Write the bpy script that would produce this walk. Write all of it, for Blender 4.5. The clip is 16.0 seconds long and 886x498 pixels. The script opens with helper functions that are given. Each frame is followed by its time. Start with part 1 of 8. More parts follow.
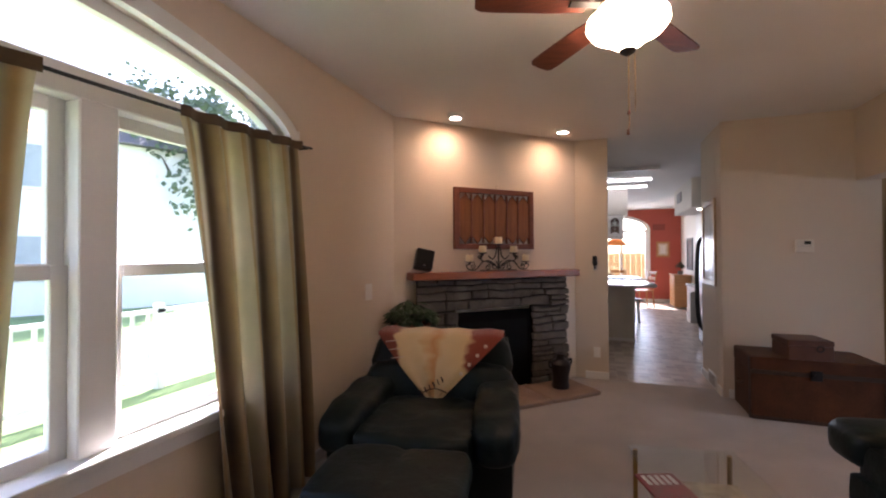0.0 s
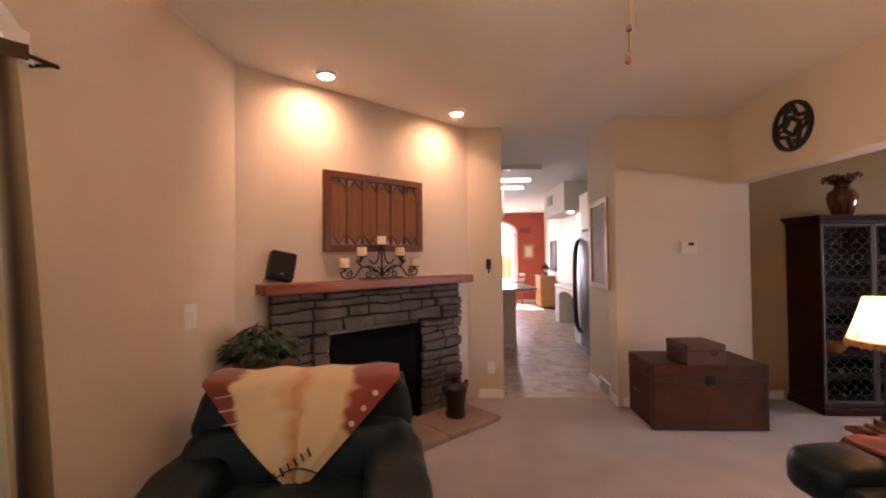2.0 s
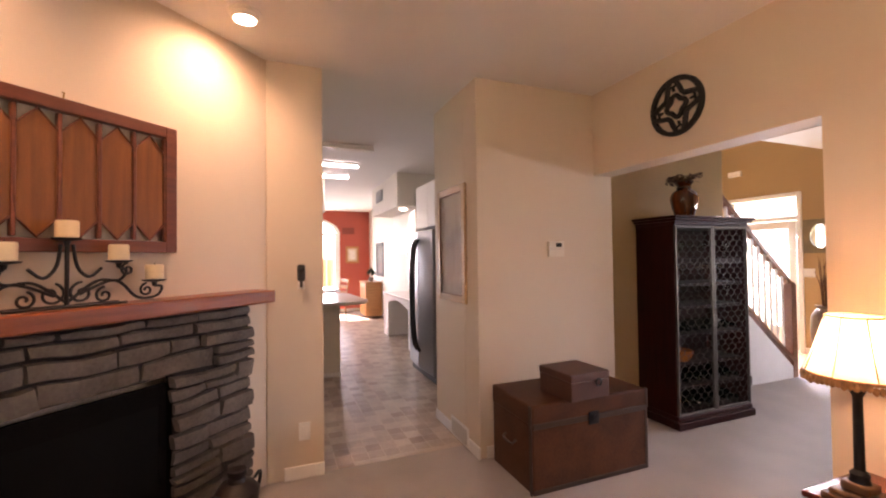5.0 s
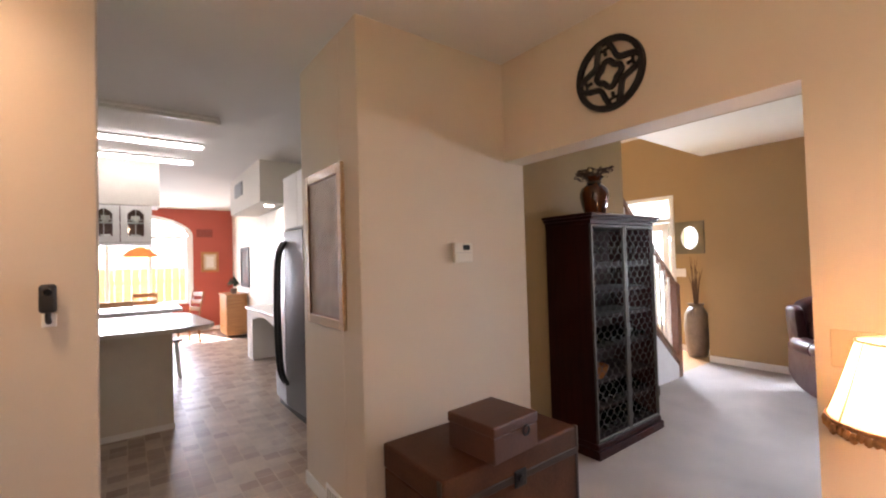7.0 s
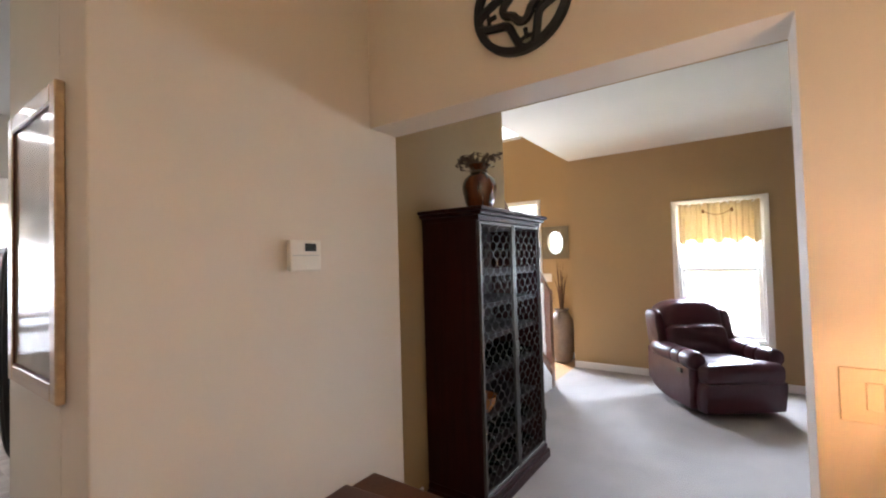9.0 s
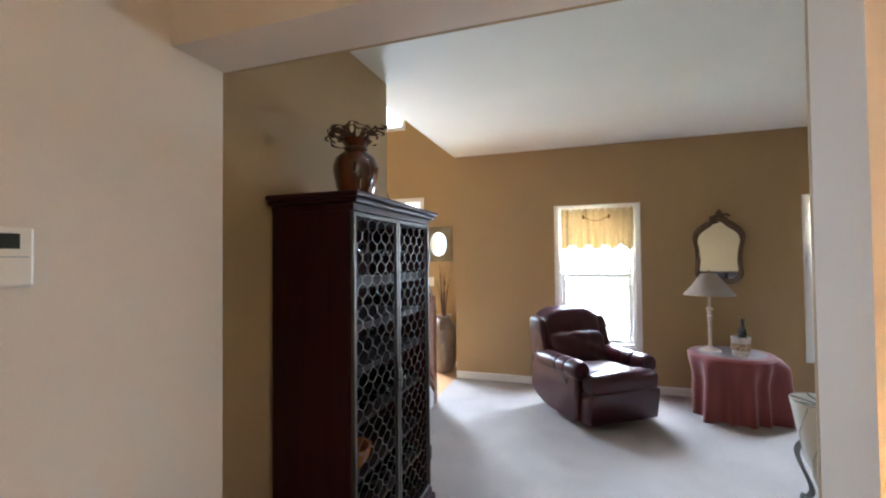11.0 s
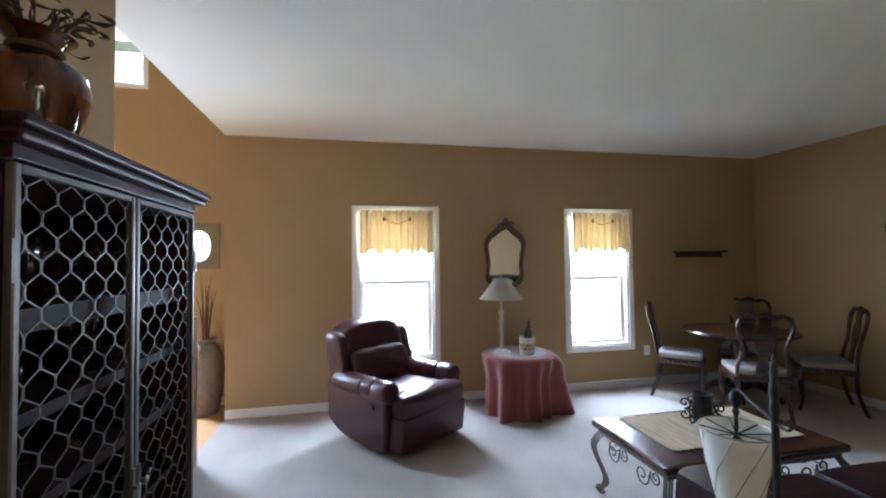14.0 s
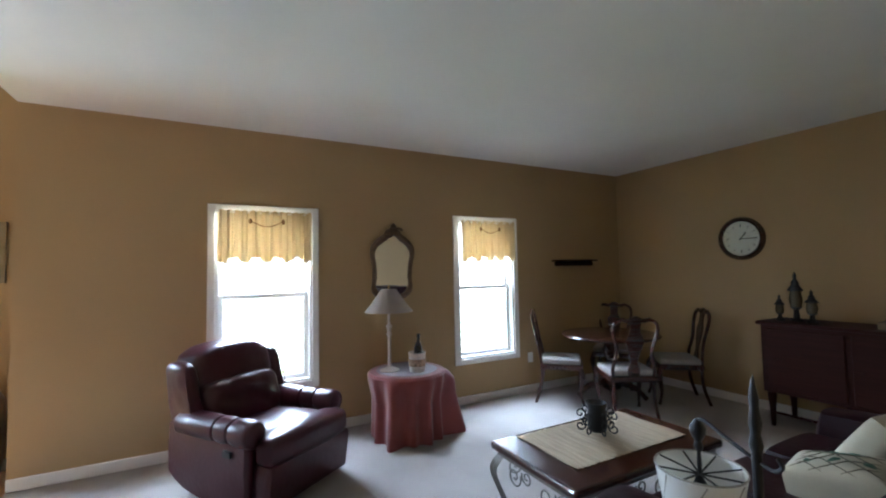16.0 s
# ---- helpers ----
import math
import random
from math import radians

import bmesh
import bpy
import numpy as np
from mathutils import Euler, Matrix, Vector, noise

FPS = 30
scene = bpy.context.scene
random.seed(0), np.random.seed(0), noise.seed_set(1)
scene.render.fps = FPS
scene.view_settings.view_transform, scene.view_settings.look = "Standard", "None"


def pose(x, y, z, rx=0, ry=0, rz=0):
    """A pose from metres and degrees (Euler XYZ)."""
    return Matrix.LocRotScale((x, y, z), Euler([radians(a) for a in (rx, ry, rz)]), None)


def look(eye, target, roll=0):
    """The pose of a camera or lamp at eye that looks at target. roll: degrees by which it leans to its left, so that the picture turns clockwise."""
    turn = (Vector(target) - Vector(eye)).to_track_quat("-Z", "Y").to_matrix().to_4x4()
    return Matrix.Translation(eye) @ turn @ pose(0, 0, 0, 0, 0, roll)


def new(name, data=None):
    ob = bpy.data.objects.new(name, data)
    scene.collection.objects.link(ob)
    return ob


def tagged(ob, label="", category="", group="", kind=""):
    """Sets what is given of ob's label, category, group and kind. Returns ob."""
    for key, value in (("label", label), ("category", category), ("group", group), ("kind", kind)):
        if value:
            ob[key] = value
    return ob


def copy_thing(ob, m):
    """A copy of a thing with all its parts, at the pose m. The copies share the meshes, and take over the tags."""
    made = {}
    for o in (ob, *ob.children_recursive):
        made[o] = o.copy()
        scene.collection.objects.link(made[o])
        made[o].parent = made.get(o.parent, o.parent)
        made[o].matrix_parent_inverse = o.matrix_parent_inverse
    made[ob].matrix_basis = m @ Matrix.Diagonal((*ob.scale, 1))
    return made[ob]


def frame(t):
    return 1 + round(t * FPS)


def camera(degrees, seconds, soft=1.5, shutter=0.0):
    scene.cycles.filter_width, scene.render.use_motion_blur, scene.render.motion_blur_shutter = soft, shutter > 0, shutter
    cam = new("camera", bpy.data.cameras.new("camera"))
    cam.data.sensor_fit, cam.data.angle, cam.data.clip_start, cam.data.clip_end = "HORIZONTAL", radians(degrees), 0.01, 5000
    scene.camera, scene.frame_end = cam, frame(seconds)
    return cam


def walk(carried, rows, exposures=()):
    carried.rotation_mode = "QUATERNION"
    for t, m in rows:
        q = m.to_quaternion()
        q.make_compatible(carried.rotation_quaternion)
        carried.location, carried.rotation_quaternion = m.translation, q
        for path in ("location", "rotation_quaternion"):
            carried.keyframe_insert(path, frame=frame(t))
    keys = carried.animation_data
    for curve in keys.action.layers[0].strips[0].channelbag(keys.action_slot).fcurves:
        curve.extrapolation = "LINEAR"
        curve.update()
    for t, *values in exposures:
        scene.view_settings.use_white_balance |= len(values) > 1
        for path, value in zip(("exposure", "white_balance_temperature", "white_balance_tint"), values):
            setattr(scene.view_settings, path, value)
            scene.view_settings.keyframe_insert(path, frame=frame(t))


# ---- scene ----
cam = camera(92.8, 16.0, soft=2.1)
PATH = [
    (0, (0.291, 0.718, 1.405), (-0.409, 2.591, 1.43), -0.2),
    (0.5, (0.186, 0.904, 1.41), (-0.37, 2.825, 1.439), -0.1),
    (1, (0.076, 1.098, 1.406), (-0.32, 3.058, 1.441), -0.3),
    (1.5, (0.017, 1.322, 1.401), (-0.221, 3.308, 1.435), -0.5),
    (2, (-0.035, 1.546, 1.41), (-0.124, 3.544, 1.445), -0.6),
    (2.5, (-0.077, 1.777, 1.414), (-0.023, 3.776, 1.447), -0.5),
    (3, (-0.084, 1.988, 1.412), (0.115, 3.977, 1.452), -0.5),
    (3.5, (-0.052, 2.206, 1.418), (0.287, 4.176, 1.467), -0.3),
    (4, (-0.02, 2.42, 1.416), (0.454, 4.362, 1.47), -0.2),
    (4.2, (-0.003, 2.512, 1.414), (0.524, 4.441, 1.466), -0.3),
    (6.5, (0.342, 3.448, 1.414), (1.431, 5.125, 1.454), -1.4),
    (7, (0.459, 3.609, 1.432), (1.661, 5.206, 1.482), -1.6),
    (7.5, (0.564, 3.748, 1.427), (1.894, 5.241, 1.488), -1.4),
    (8, (0.72, 3.912, 1.431), (2.169, 5.29, 1.487), -1.4),
    (8.5, (0.881, 4.022, 1.428), (2.425, 5.293, 1.485), -1.6),
    (9, (1.034, 4.178, 1.435), (2.674, 5.321, 1.49), -1.6),
    (9.2, (1.108, 4.21, 1.448), (2.768, 5.325, 1.487), -1.4),
    (11.3, (1.618, 4.586, 1.463), (3.55, 5.102, 1.514), -0.7),
    (11.5, (1.645, 4.657, 1.472), (3.596, 5.095, 1.526), -0.8),
    (12, (1.782, 4.681, 1.46), (3.761, 4.961, 1.528), -0.9),
    (12.5, (1.903, 4.719, 1.464), (3.899, 4.823, 1.533), -1.1),
    (13, (1.998, 4.733, 1.476), (3.996, 4.658, 1.544), -1.2),
    (13.5, (2.091, 4.744, 1.477), (4.075, 4.5, 1.534), -1.1),
    (14, (2.197, 4.762, 1.465), (4.154, 4.352, 1.522), -0.7),
    (14.5, (2.285, 4.757, 1.469), (4.203, 4.194, 1.538), -0.3),
    (15, (2.371, 4.733, 1.472), (4.242, 4.032, 1.556), -0.3),
    (15.5, (2.475, 4.723, 1.459), (4.292, 3.892, 1.553), -0.6),
    (16, (2.563, 4.7, 1.449), (4.327, 3.764, 1.549), -1.1),
]
EXPOSURES = [(0, 2.42, 5900, 23), (0.5, 2.36, 6200, 26), (1, 2.60, 6700, 33), (1.5, 2.85, 6950, 37), (4, 3.33, 7350, 39), (6.5, 3.36, 6600, 25), (7.5, 3.33, 6350, 21), (9.2, 3.43, 5950, 14), (11.5, 3.36, 5700, 11), (13, 3.30, 5500, 12), (14.5, 3.06, 5400, 10), (16, 2.93, 5400, 9)]
walk(cam, [(t, look(eye, target, roll)) for t, eye, target, roll in PATH], EXPOSURES)

# ---- daylight ----
world = bpy.data.worlds.new("World")
scene.world = world
world.use_nodes = True
wn = world.node_tree.nodes
sky = wn.new("ShaderNodeTexSky")
sky.sky_type = "NISHITA"
sky.sun_disc = False
sky.sun_elevation = radians(48)
sky.sun_rotation = radians(-20)
sky.air_density, sky.dust_density = 1.2, 2.0
wn["Background"].inputs["Strength"].default_value = 0.15
world.node_tree.links.new(sky.outputs[0], wn["Background"].inputs["Color"])
sun = new("sun", bpy.data.lights.new("sun", "SUN"))
sun.data.energy, sun.data.angle, sun.data.color = 5.0, radians(0.6), (1.0, 0.95, 0.88)
sun.matrix_world = look((-3.4 * 3, 30, 34), (0, 0, 0))


# ---- helpers of the scene ----
def mesh_of(bm, name):
    bmesh.ops.recalc_face_normals(bm, faces=bm.faces[:])
    me = bpy.data.meshes.new(name)
    bm.to_mesh(me)
    bm.free()
    return me


def part(name, bm, material, parent, label="", smooth=False):
    """One mesh object under a thing or a part."""
    ob = new(name, mesh_of(bm, name))
    for m in material if isinstance(material, (list, tuple)) else [material]:
        ob.data.materials.append(m)
    if smooth:
        ob.data.shade_smooth()
        ob.data.set_sharp_from_angle(angle=radians(40))
    ob.parent = parent
    if label:
        tagged(ob, label)
    return ob


def thing(name, label, category, m=None, group="", kind=""):
    ob = new(name)
    ob.empty_display_size = 0.1
    if m is not None:
        ob.matrix_world = m
    return tagged(ob, label, category, group, kind)


def solid(name, bm, material, label, category, m=None, group="", kind="", smooth=False):
    """A thing that is one mesh."""
    ob = part(name, bm, material, None, "", smooth)
    if m is not None:
        ob.matrix_world = m
    return tagged(ob, label, category, group, kind)


def structure(name, bm, material, label="", smooth=False):
    return solid(name, bm, material, label, "", kind="structure", smooth=smooth)


def B():
    return bmesh.new()


def box(bm, x0, y0, z0, x1, y1, z1, bevel=0.0, seg=2, m=None):
    r = bmesh.ops.create_cube(bm, size=1.0)
    vs = r["verts"]
    bmesh.ops.transform(bm, verts=vs, matrix=Matrix.Translation(((x0 + x1) / 2, (y0 + y1) / 2, (z0 + z1) / 2)) @ Matrix.Diagonal((abs(x1 - x0), abs(y1 - y0), abs(z1 - z0), 1)))
    if m is not None:
        bmesh.ops.transform(bm, verts=vs, matrix=m)
    if bevel:
        bmesh.ops.bevel(bm, geom=list({e for v in vs for e in v.link_edges}), offset=bevel, segments=seg, affect="EDGES", profile=0.5)
    return bm


def lathe(bm, profile, seg=24, m=None):
    """Profile: (radius, z) from the bottom up, turned round z."""
    rings = []
    for r, z in profile:
        rings.append([bm.verts.new((r * math.cos(2 * math.pi * k / seg), r * math.sin(2 * math.pi * k / seg), z)) for k in range(seg)])
    for a, b in zip(rings, rings[1:]):
        for k in range(seg):
            bm.faces.new((a[k], a[(k + 1) % seg], b[(k + 1) % seg], b[k]))
    if profile[0][0] > 1e-4:
        bm.faces.new(rings[0][::-1])
    if profile[-1][0] > 1e-4:
        bm.faces.new(rings[-1])
    if m is not None:
        bmesh.ops.transform(bm, verts=[v for ring in rings for v in ring], matrix=m)
    return bm


def tube(bm, pts, r, sides=6, closed=False):
    """A round bar along points; r: one radius, or one for each point."""
    pts = [Vector(p) for p in pts]
    n = len(pts)
    rs = r if isinstance(r, (list, tuple)) else [r] * n
    rings, ref = [], None
    for i, p in enumerate(pts):
        if closed:
            d = (pts[(i + 1) % n] - pts[i - 1]).normalized()
        else:
            d = (pts[min(i + 1, n - 1)] - pts[max(i - 1, 0)]).normalized()
        if ref is None:
            ref = d.orthogonal().normalized()
        ref = (ref - d * ref.dot(d)).normalized()
        side = d.cross(ref)
        rings.append([bm.verts.new(p + rs[i] * (math.cos(2 * math.pi * k / sides) * ref + math.sin(2 * math.pi * k / sides) * side)) for k in range(sides)])
    for a, b in zip(rings, rings[1:] + (rings[:1] if closed else [])):
        for k in range(sides):
            bm.faces.new((a[k], a[(k + 1) % sides], b[(k + 1) % sides], b[k]))
    if not closed:
        bm.faces.new(rings[0][::-1])
        bm.faces.new(rings[-1])
    return bm


def curve(pts, steps=6):
    """Catmull-Rom through points."""
    pts = [Vector(p) for p in pts]
    out = []
    for i in range(len(pts) - 1):
        a, b, c, d = pts[max(i - 1, 0)], pts[i], pts[i + 1], pts[min(i + 2, len(pts) - 1)]
        for k in range(steps):
            t = k / steps
            out.append(0.5 * ((2 * b) + (c - a) * t + (2 * a - 5 * b + 4 * c - d) * t * t + (3 * b - a - 3 * c + d) * t ** 3))
    return out + [pts[-1]]


def scroll(cx, cz, r, turns, start, y=0.0, direction=1, n=22):
    """A flat spiral in the xz plane."""
    return [(cx + r * (1 - 0.8 * k / n) * math.cos(start + direction * 2 * math.pi * turns * k / n), y, cz + r * (1 - 0.8 * k / n) * math.sin(start + direction * 2 * math.pi * turns * k / n)) for k in range(n + 1)]


def grid_sheet(bm, nu, nv, fn, thick=0.0):
    """A sheet from fn(u, v) with u and v from 0 to 1; thick gives it a second side."""
    rows = [[bm.verts.new(fn(i / nu, j / nv)) for i in range(nu + 1)] for j in range(nv + 1)]
    fs = []
    for j in range(nv):
        for i in range(nu):
            fs.append(bm.faces.new((rows[j][i], rows[j][i + 1], rows[j + 1][i + 1], rows[j + 1][i])))
    if thick:
        bmesh.ops.recalc_face_normals(bm, faces=fs)
        bmesh.ops.solidify(bm, geom=fs, thickness=thick)
    return bm


def puff(bm, x0, y0, z0, x1, y1, z1, k=0.35, m=None, n=4):
    """A cushion: a rounded, bulging box."""
    r = bmesh.ops.create_cube(bm, size=2.0)
    vs = r["verts"]
    before = set(bm.verts) - set(vs)
    bmesh.ops.subdivide_edges(bm, edges=list({e for v in vs for e in v.link_edges}), cuts=n * 2 - 1, use_grid_fill=True)
    vs = [v for v in bm.verts if v not in before]
    cx, cy, cz, hx, hy, hz = (x0 + x1) / 2, (y0 + y1) / 2, (z0 + z1) / 2, (x1 - x0) / 2, (y1 - y0) / 2, (z1 - z0) / 2
    for v in vs:
        a = v.co
        l = (abs(a.x) ** 4 + abs(a.y) ** 4 + abs(a.z) ** 4) ** 0.25
        b = a / l
        q = a.lerp(b, min(1.0, k * 2.0))
        v.co = Vector((cx + hx * q.x, cy + hy * q.y, cz + hz * q.z))
        if m is not None:
            v.co = m @ v.co
    return bm


# ---- materials ----
def mat(name, colour, rough=0.6, metal=0.0, vary=0.12, scale=6.0, fine=60.0, bump=0.05, spec=0.5, stretch=(1, 1, 1), sheen=0.0, coat=0.0):
    """A surface with variation at two scales and fine relief."""
    m = bpy.data.materials.new(name)
    m.use_nodes = True
    nt = m.node_tree
    p = nt.nodes["Principled BSDF"]
    p.inputs["Roughness"].default_value, p.inputs["Metallic"].default_value = rough, metal
    p.inputs["Specular IOR Level"].default_value = spec
    p.inputs["Sheen Weight"].default_value = sheen
    p.inputs["Coat Weight"].default_value = coat
    tc, mp = nt.nodes.new("ShaderNodeTexCoord"), nt.nodes.new("ShaderNodeMapping")
    mp.inputs["Scale"].default_value = stretch
    nt.links.new(tc.outputs["Object"], mp.inputs["Vector"])
    n1, n2 = nt.nodes.new("ShaderNodeTexNoise"), nt.nodes.new("ShaderNodeTexNoise")
    n1.inputs["Scale"].default_value, n1.inputs["Detail"].default_value = scale, 4
    n2.inputs["Scale"].default_value, n2.inputs["Detail"].default_value = fine, 3
    mix = nt.nodes.new("ShaderNodeMath")
    mix.operation = "ADD"
    for n in (n1, n2):
        nt.links.new(mp.outputs[0], n.inputs["Vector"])
    half = nt.nodes.new("ShaderNodeMath")
    half.operation = "MULTIPLY_ADD"
    half.inputs[1].default_value, half.inputs[2].default_value = 0.5, 0.25
    nt.links.new(n2.outputs["Fac"], half.inputs[0])
    nt.links.new(n1.outputs["Fac"], mix.inputs[0])
    nt.links.new(half.outputs[0], mix.inputs[1])
    ramp = nt.nodes.new("ShaderNodeValToRGB")
    lo = [c * (1 - vary) for c in colour]
    hi = [min(1, c * (1 + vary)) for c in colour]
    ramp.color_ramp.elements[0].position, ramp.color_ramp.elements[0].color = 0.75, (*lo, 1)
    ramp.color_ramp.elements[1].position, ramp.color_ramp.elements[1].color = 1.25, (*hi, 1)
    ramp.color_ramp.elements[0].position, ramp.color_ramp.elements[1].position = 0.35, 0.65
    hv = nt.nodes.new("ShaderNodeMath")
    hv.operation = "MULTIPLY"
    hv.inputs[1].default_value = 0.5
    nt.links.new(mix.outputs[0], hv.inputs[0])
    nt.links.new(hv.outputs[0], ramp.inputs[0])
    nt.links.new(ramp.outputs[0], p.inputs["Base Color"])
    if bump:
        b = nt.nodes.new("ShaderNodeBump")
        b.inputs["Strength"].default_value, b.inputs["Distance"].default_value = min(1.0, bump * 4), 0.004
        nt.links.new(n2.outputs["Fac"], b.inputs["Height"])
        nt.links.new(b.outputs[0], p.inputs["Normal"])
    return m


def wood(name, dark, light, rough=0.35, scale=3.0, axis=0, coat=0.2):
    """Wood with grain along an axis."""
    m = mat(name, light, rough, vary=0.1, coat=coat)
    nt = m.node_tree
    p = nt.nodes["Principled BSDF"]
    st = [14.0, 14.0, 14.0]
    st[axis] = 1.0
    nt.nodes["Mapping"].inputs["Scale"].default_value = st
    nt.nodes["Noise Texture"].inputs["Scale"].default_value = scale
    ramp = nt.nodes["Color Ramp"]
    ramp.color_ramp.elements[0].color, ramp.color_ramp.elements[1].color = (*dark, 1), (*light, 1)
    return m


def glow(name, colour, strength):
    m = bpy.data.materials.new(name)
    m.use_nodes = True
    p = m.node_tree.nodes["Principled BSDF"]
    p.inputs["Base Color"].default_value = (*colour, 1)
    p.inputs["Emission Color"].default_value = (*colour, 1)
    p.inputs["Emission Strength"].default_value = strength
    p.inputs["Roughness"].default_value = 0.4
    return m


def pane_glass(name, tint=(1, 1, 1), gloss=1.0):
    m = bpy.data.materials.new(name)
    m.use_nodes = True
    nt = m.node_tree
    nt.nodes.remove(nt.nodes["Principled BSDF"])
    tr, gl, fr, mx = (nt.nodes.new("ShaderNode" + k) for k in ("BsdfTransparent", "BsdfGlossy", "LayerWeight", "MixShader"))
    tr.inputs[0].default_value = (*tint, 1)
    gl.inputs["Roughness"].default_value = 0.02
    fr.inputs["Blend"].default_value = 0.5
    pw, ad, sc = (nt.nodes.new("ShaderNodeMath") for _ in range(3))
    pw.operation, pw.inputs[1].default_value = "POWER", 5.0
    ad.operation, ad.inputs[1].default_value, ad.inputs[2].default_value = "MULTIPLY_ADD", 0.9, 0.04
    sc.operation = "MULTIPLY"
    sc.inputs[1].default_value = gloss
    nt.links.new(fr.outputs["Facing"], pw.inputs[0])
    nt.links.new(pw.outputs[0], ad.inputs[0])
    nt.links.new(ad.outputs[0], sc.inputs[0])
    nt.links.new(sc.outputs[0], mx.inputs[0])
    nt.links.new(tr.outputs[0], mx.inputs[1])
    nt.links.new(gl.outputs[0], mx.inputs[2])
    nt.links.new(mx.outputs[0], nt.nodes["Material Output"].inputs[0])
    return m


def translucent(name, colour, amount=0.5, rough=0.8):
    """Thin cloth or milk glass that lets light through."""
    m = mat(name, colour, rough, vary=0.06, scale=12, fine=150, bump=0.03)
    nt = m.node_tree
    tl, mx = nt.nodes.new("ShaderNodeBsdfTranslucent"), nt.nodes.new("ShaderNodeMixShader")
    mx.inputs[0].default_value = amount
    nt.links.new(nt.nodes["Color Ramp"].outputs[0], tl.inputs[0])
    nt.links.new(nt.nodes["Principled BSDF"].outputs[0], mx.inputs[1])
    nt.links.new(tl.outputs[0], mx.inputs[2])
    nt.links.new(mx.outputs[0], nt.nodes["Material Output"].inputs[0])
    return m


def striped(m, colours, axis=0, width=0.3, bump=True):
    """Woven stripes along an axis on top of a cloth, by its UV-free object coordinates."""
    nt = m.node_tree
    sep, mul, fra, ramp = (nt.nodes.new("ShaderNode" + k) for k in ("SeparateXYZ", "Math", "Math", "ValToRGB"))
    mul.operation, fra.operation = "DIVIDE", "FRACT"
    mul.inputs[1].default_value = width
    nt.links.new(nt.nodes["Texture Coordinate"].outputs["UV"], sep.inputs[0])
    nt.links.new(sep.outputs[axis], mul.inputs[0])
    nt.links.new(mul.outputs[0], fra.inputs[0])
    nt.links.new(fra.outputs[0], ramp.inputs[0])
    e = ramp.color_ramp.elements
    while len(e) < len(colours):
        e.new(0.5)
    for k, c in enumerate(colours):
        e[k].position = k / len(colours)
        e[k].color = (*c, 1)
    ramp.color_ramp.interpolation = "EASE"
    mixc = nt.nodes.new("ShaderNodeMix")
    mixc.data_type, mixc.blend_type = "RGBA", "MULTIPLY"
    mixc.inputs["Factor"].default_value = 1.0
    nt.links.new(ramp.outputs[0], mixc.inputs["A"])
    nt.links.new(nt.nodes["Color Ramp"].outputs[0], mixc.inputs["B"])
    nt.links.new(mixc.outputs["Result"], nt.nodes["Principled BSDF"].inputs["Base Color"])
    return m, mixc


CREAM = mat("cream_wall_paint", (0.66, 0.56, 0.45), 0.75, vary=0.03, scale=1.5, fine=220, bump=0.03)
TAN = mat("tan_wall_paint", (0.40, 0.275, 0.135), 0.75, vary=0.04, scale=1.5, fine=220, bump=0.03)
RED = mat("brick_red_wall_paint", (0.42, 0.09, 0.06), 0.75, vary=0.04, scale=1.5, fine=220, bump=0.03)
PALE = mat("pale_kitchen_paint", (0.78, 0.74, 0.66), 0.7, vary=0.03, scale=1.5, fine=200, bump=0.03)
CEIL = mat("ceiling_paint", (0.74, 0.72, 0.69), 0.85, vary=0.03, scale=2.0, fine=160, bump=0.06)
TRIM = mat("white_trim_paint", (0.80, 0.78, 0.75), 0.4, vary=0.03, scale=4, fine=90, bump=0.02)
CARPET = mat("light_carpet", (0.38, 0.342, 0.315), 0.95, vary=0.14, scale=3.0, fine=420, bump=0.25, spec=0.1, sheen=0.3)
VINYL = mat("kitchen_vinyl", (0.50, 0.41, 0.33), 0.38, vary=0.22, scale=7, fine=40, bump=0.02)
nt = VINYL.node_tree
bk = nt.nodes.new("ShaderNodeTexBrick")
bk.offset, bk.squash = 0.0, 1.0
bk.inputs["Color1"].default_value, bk.inputs["Color2"].default_value, bk.inputs["Mortar"].default_value = (1.0, 1.0, 1.0, 1), (0.58, 0.50, 0.45, 1), (0.95, 0.92, 0.88, 1)
bk.inputs["Scale"].default_value, bk.inputs["Brick Width"].default_value, bk.inputs["Row Height"].default_value = 1.0, 0.115, 0.115
bk.inputs["Mortar Size"].default_value, bk.inputs["Mortar Smooth"].default_value = 0.004, 0.2
mixc = nt.nodes.new("ShaderNodeMix")
mixc.data_type, mixc.blend_type = "RGBA", "MULTIPLY"
mixc.inputs["Factor"].default_value = 1.0
nt.links.new(nt.nodes["Texture Coordinate"].outputs["Object"], bk.inputs["Vector"])
nt.links.new(nt.nodes["Color Ramp"].outputs[0], mixc.inputs["A"])
nt.links.new(bk.outputs["Color"], mixc.inputs["B"])
nt.links.new(mixc.outputs["Result"], nt.nodes["Principled BSDF"].inputs["Base Color"])
OAK = wood("oak_floor", (0.42, 0.22, 0.09), (0.58, 0.34, 0.15), 0.35, axis=1)
STONE = mat("grey_stone", (0.135, 0.118, 0.102), 0.85, vary=0.5, scale=5, fine=60, bump=0.5)
MORTAR = mat("dark_mortar", (0.022, 0.019, 0.017), 0.95, vary=0.2, bump=0.3)
SLATE = mat("hearth_slab", (0.25, 0.165, 0.12), 0.6, vary=0.25, scale=4, fine=50, bump=0.12)
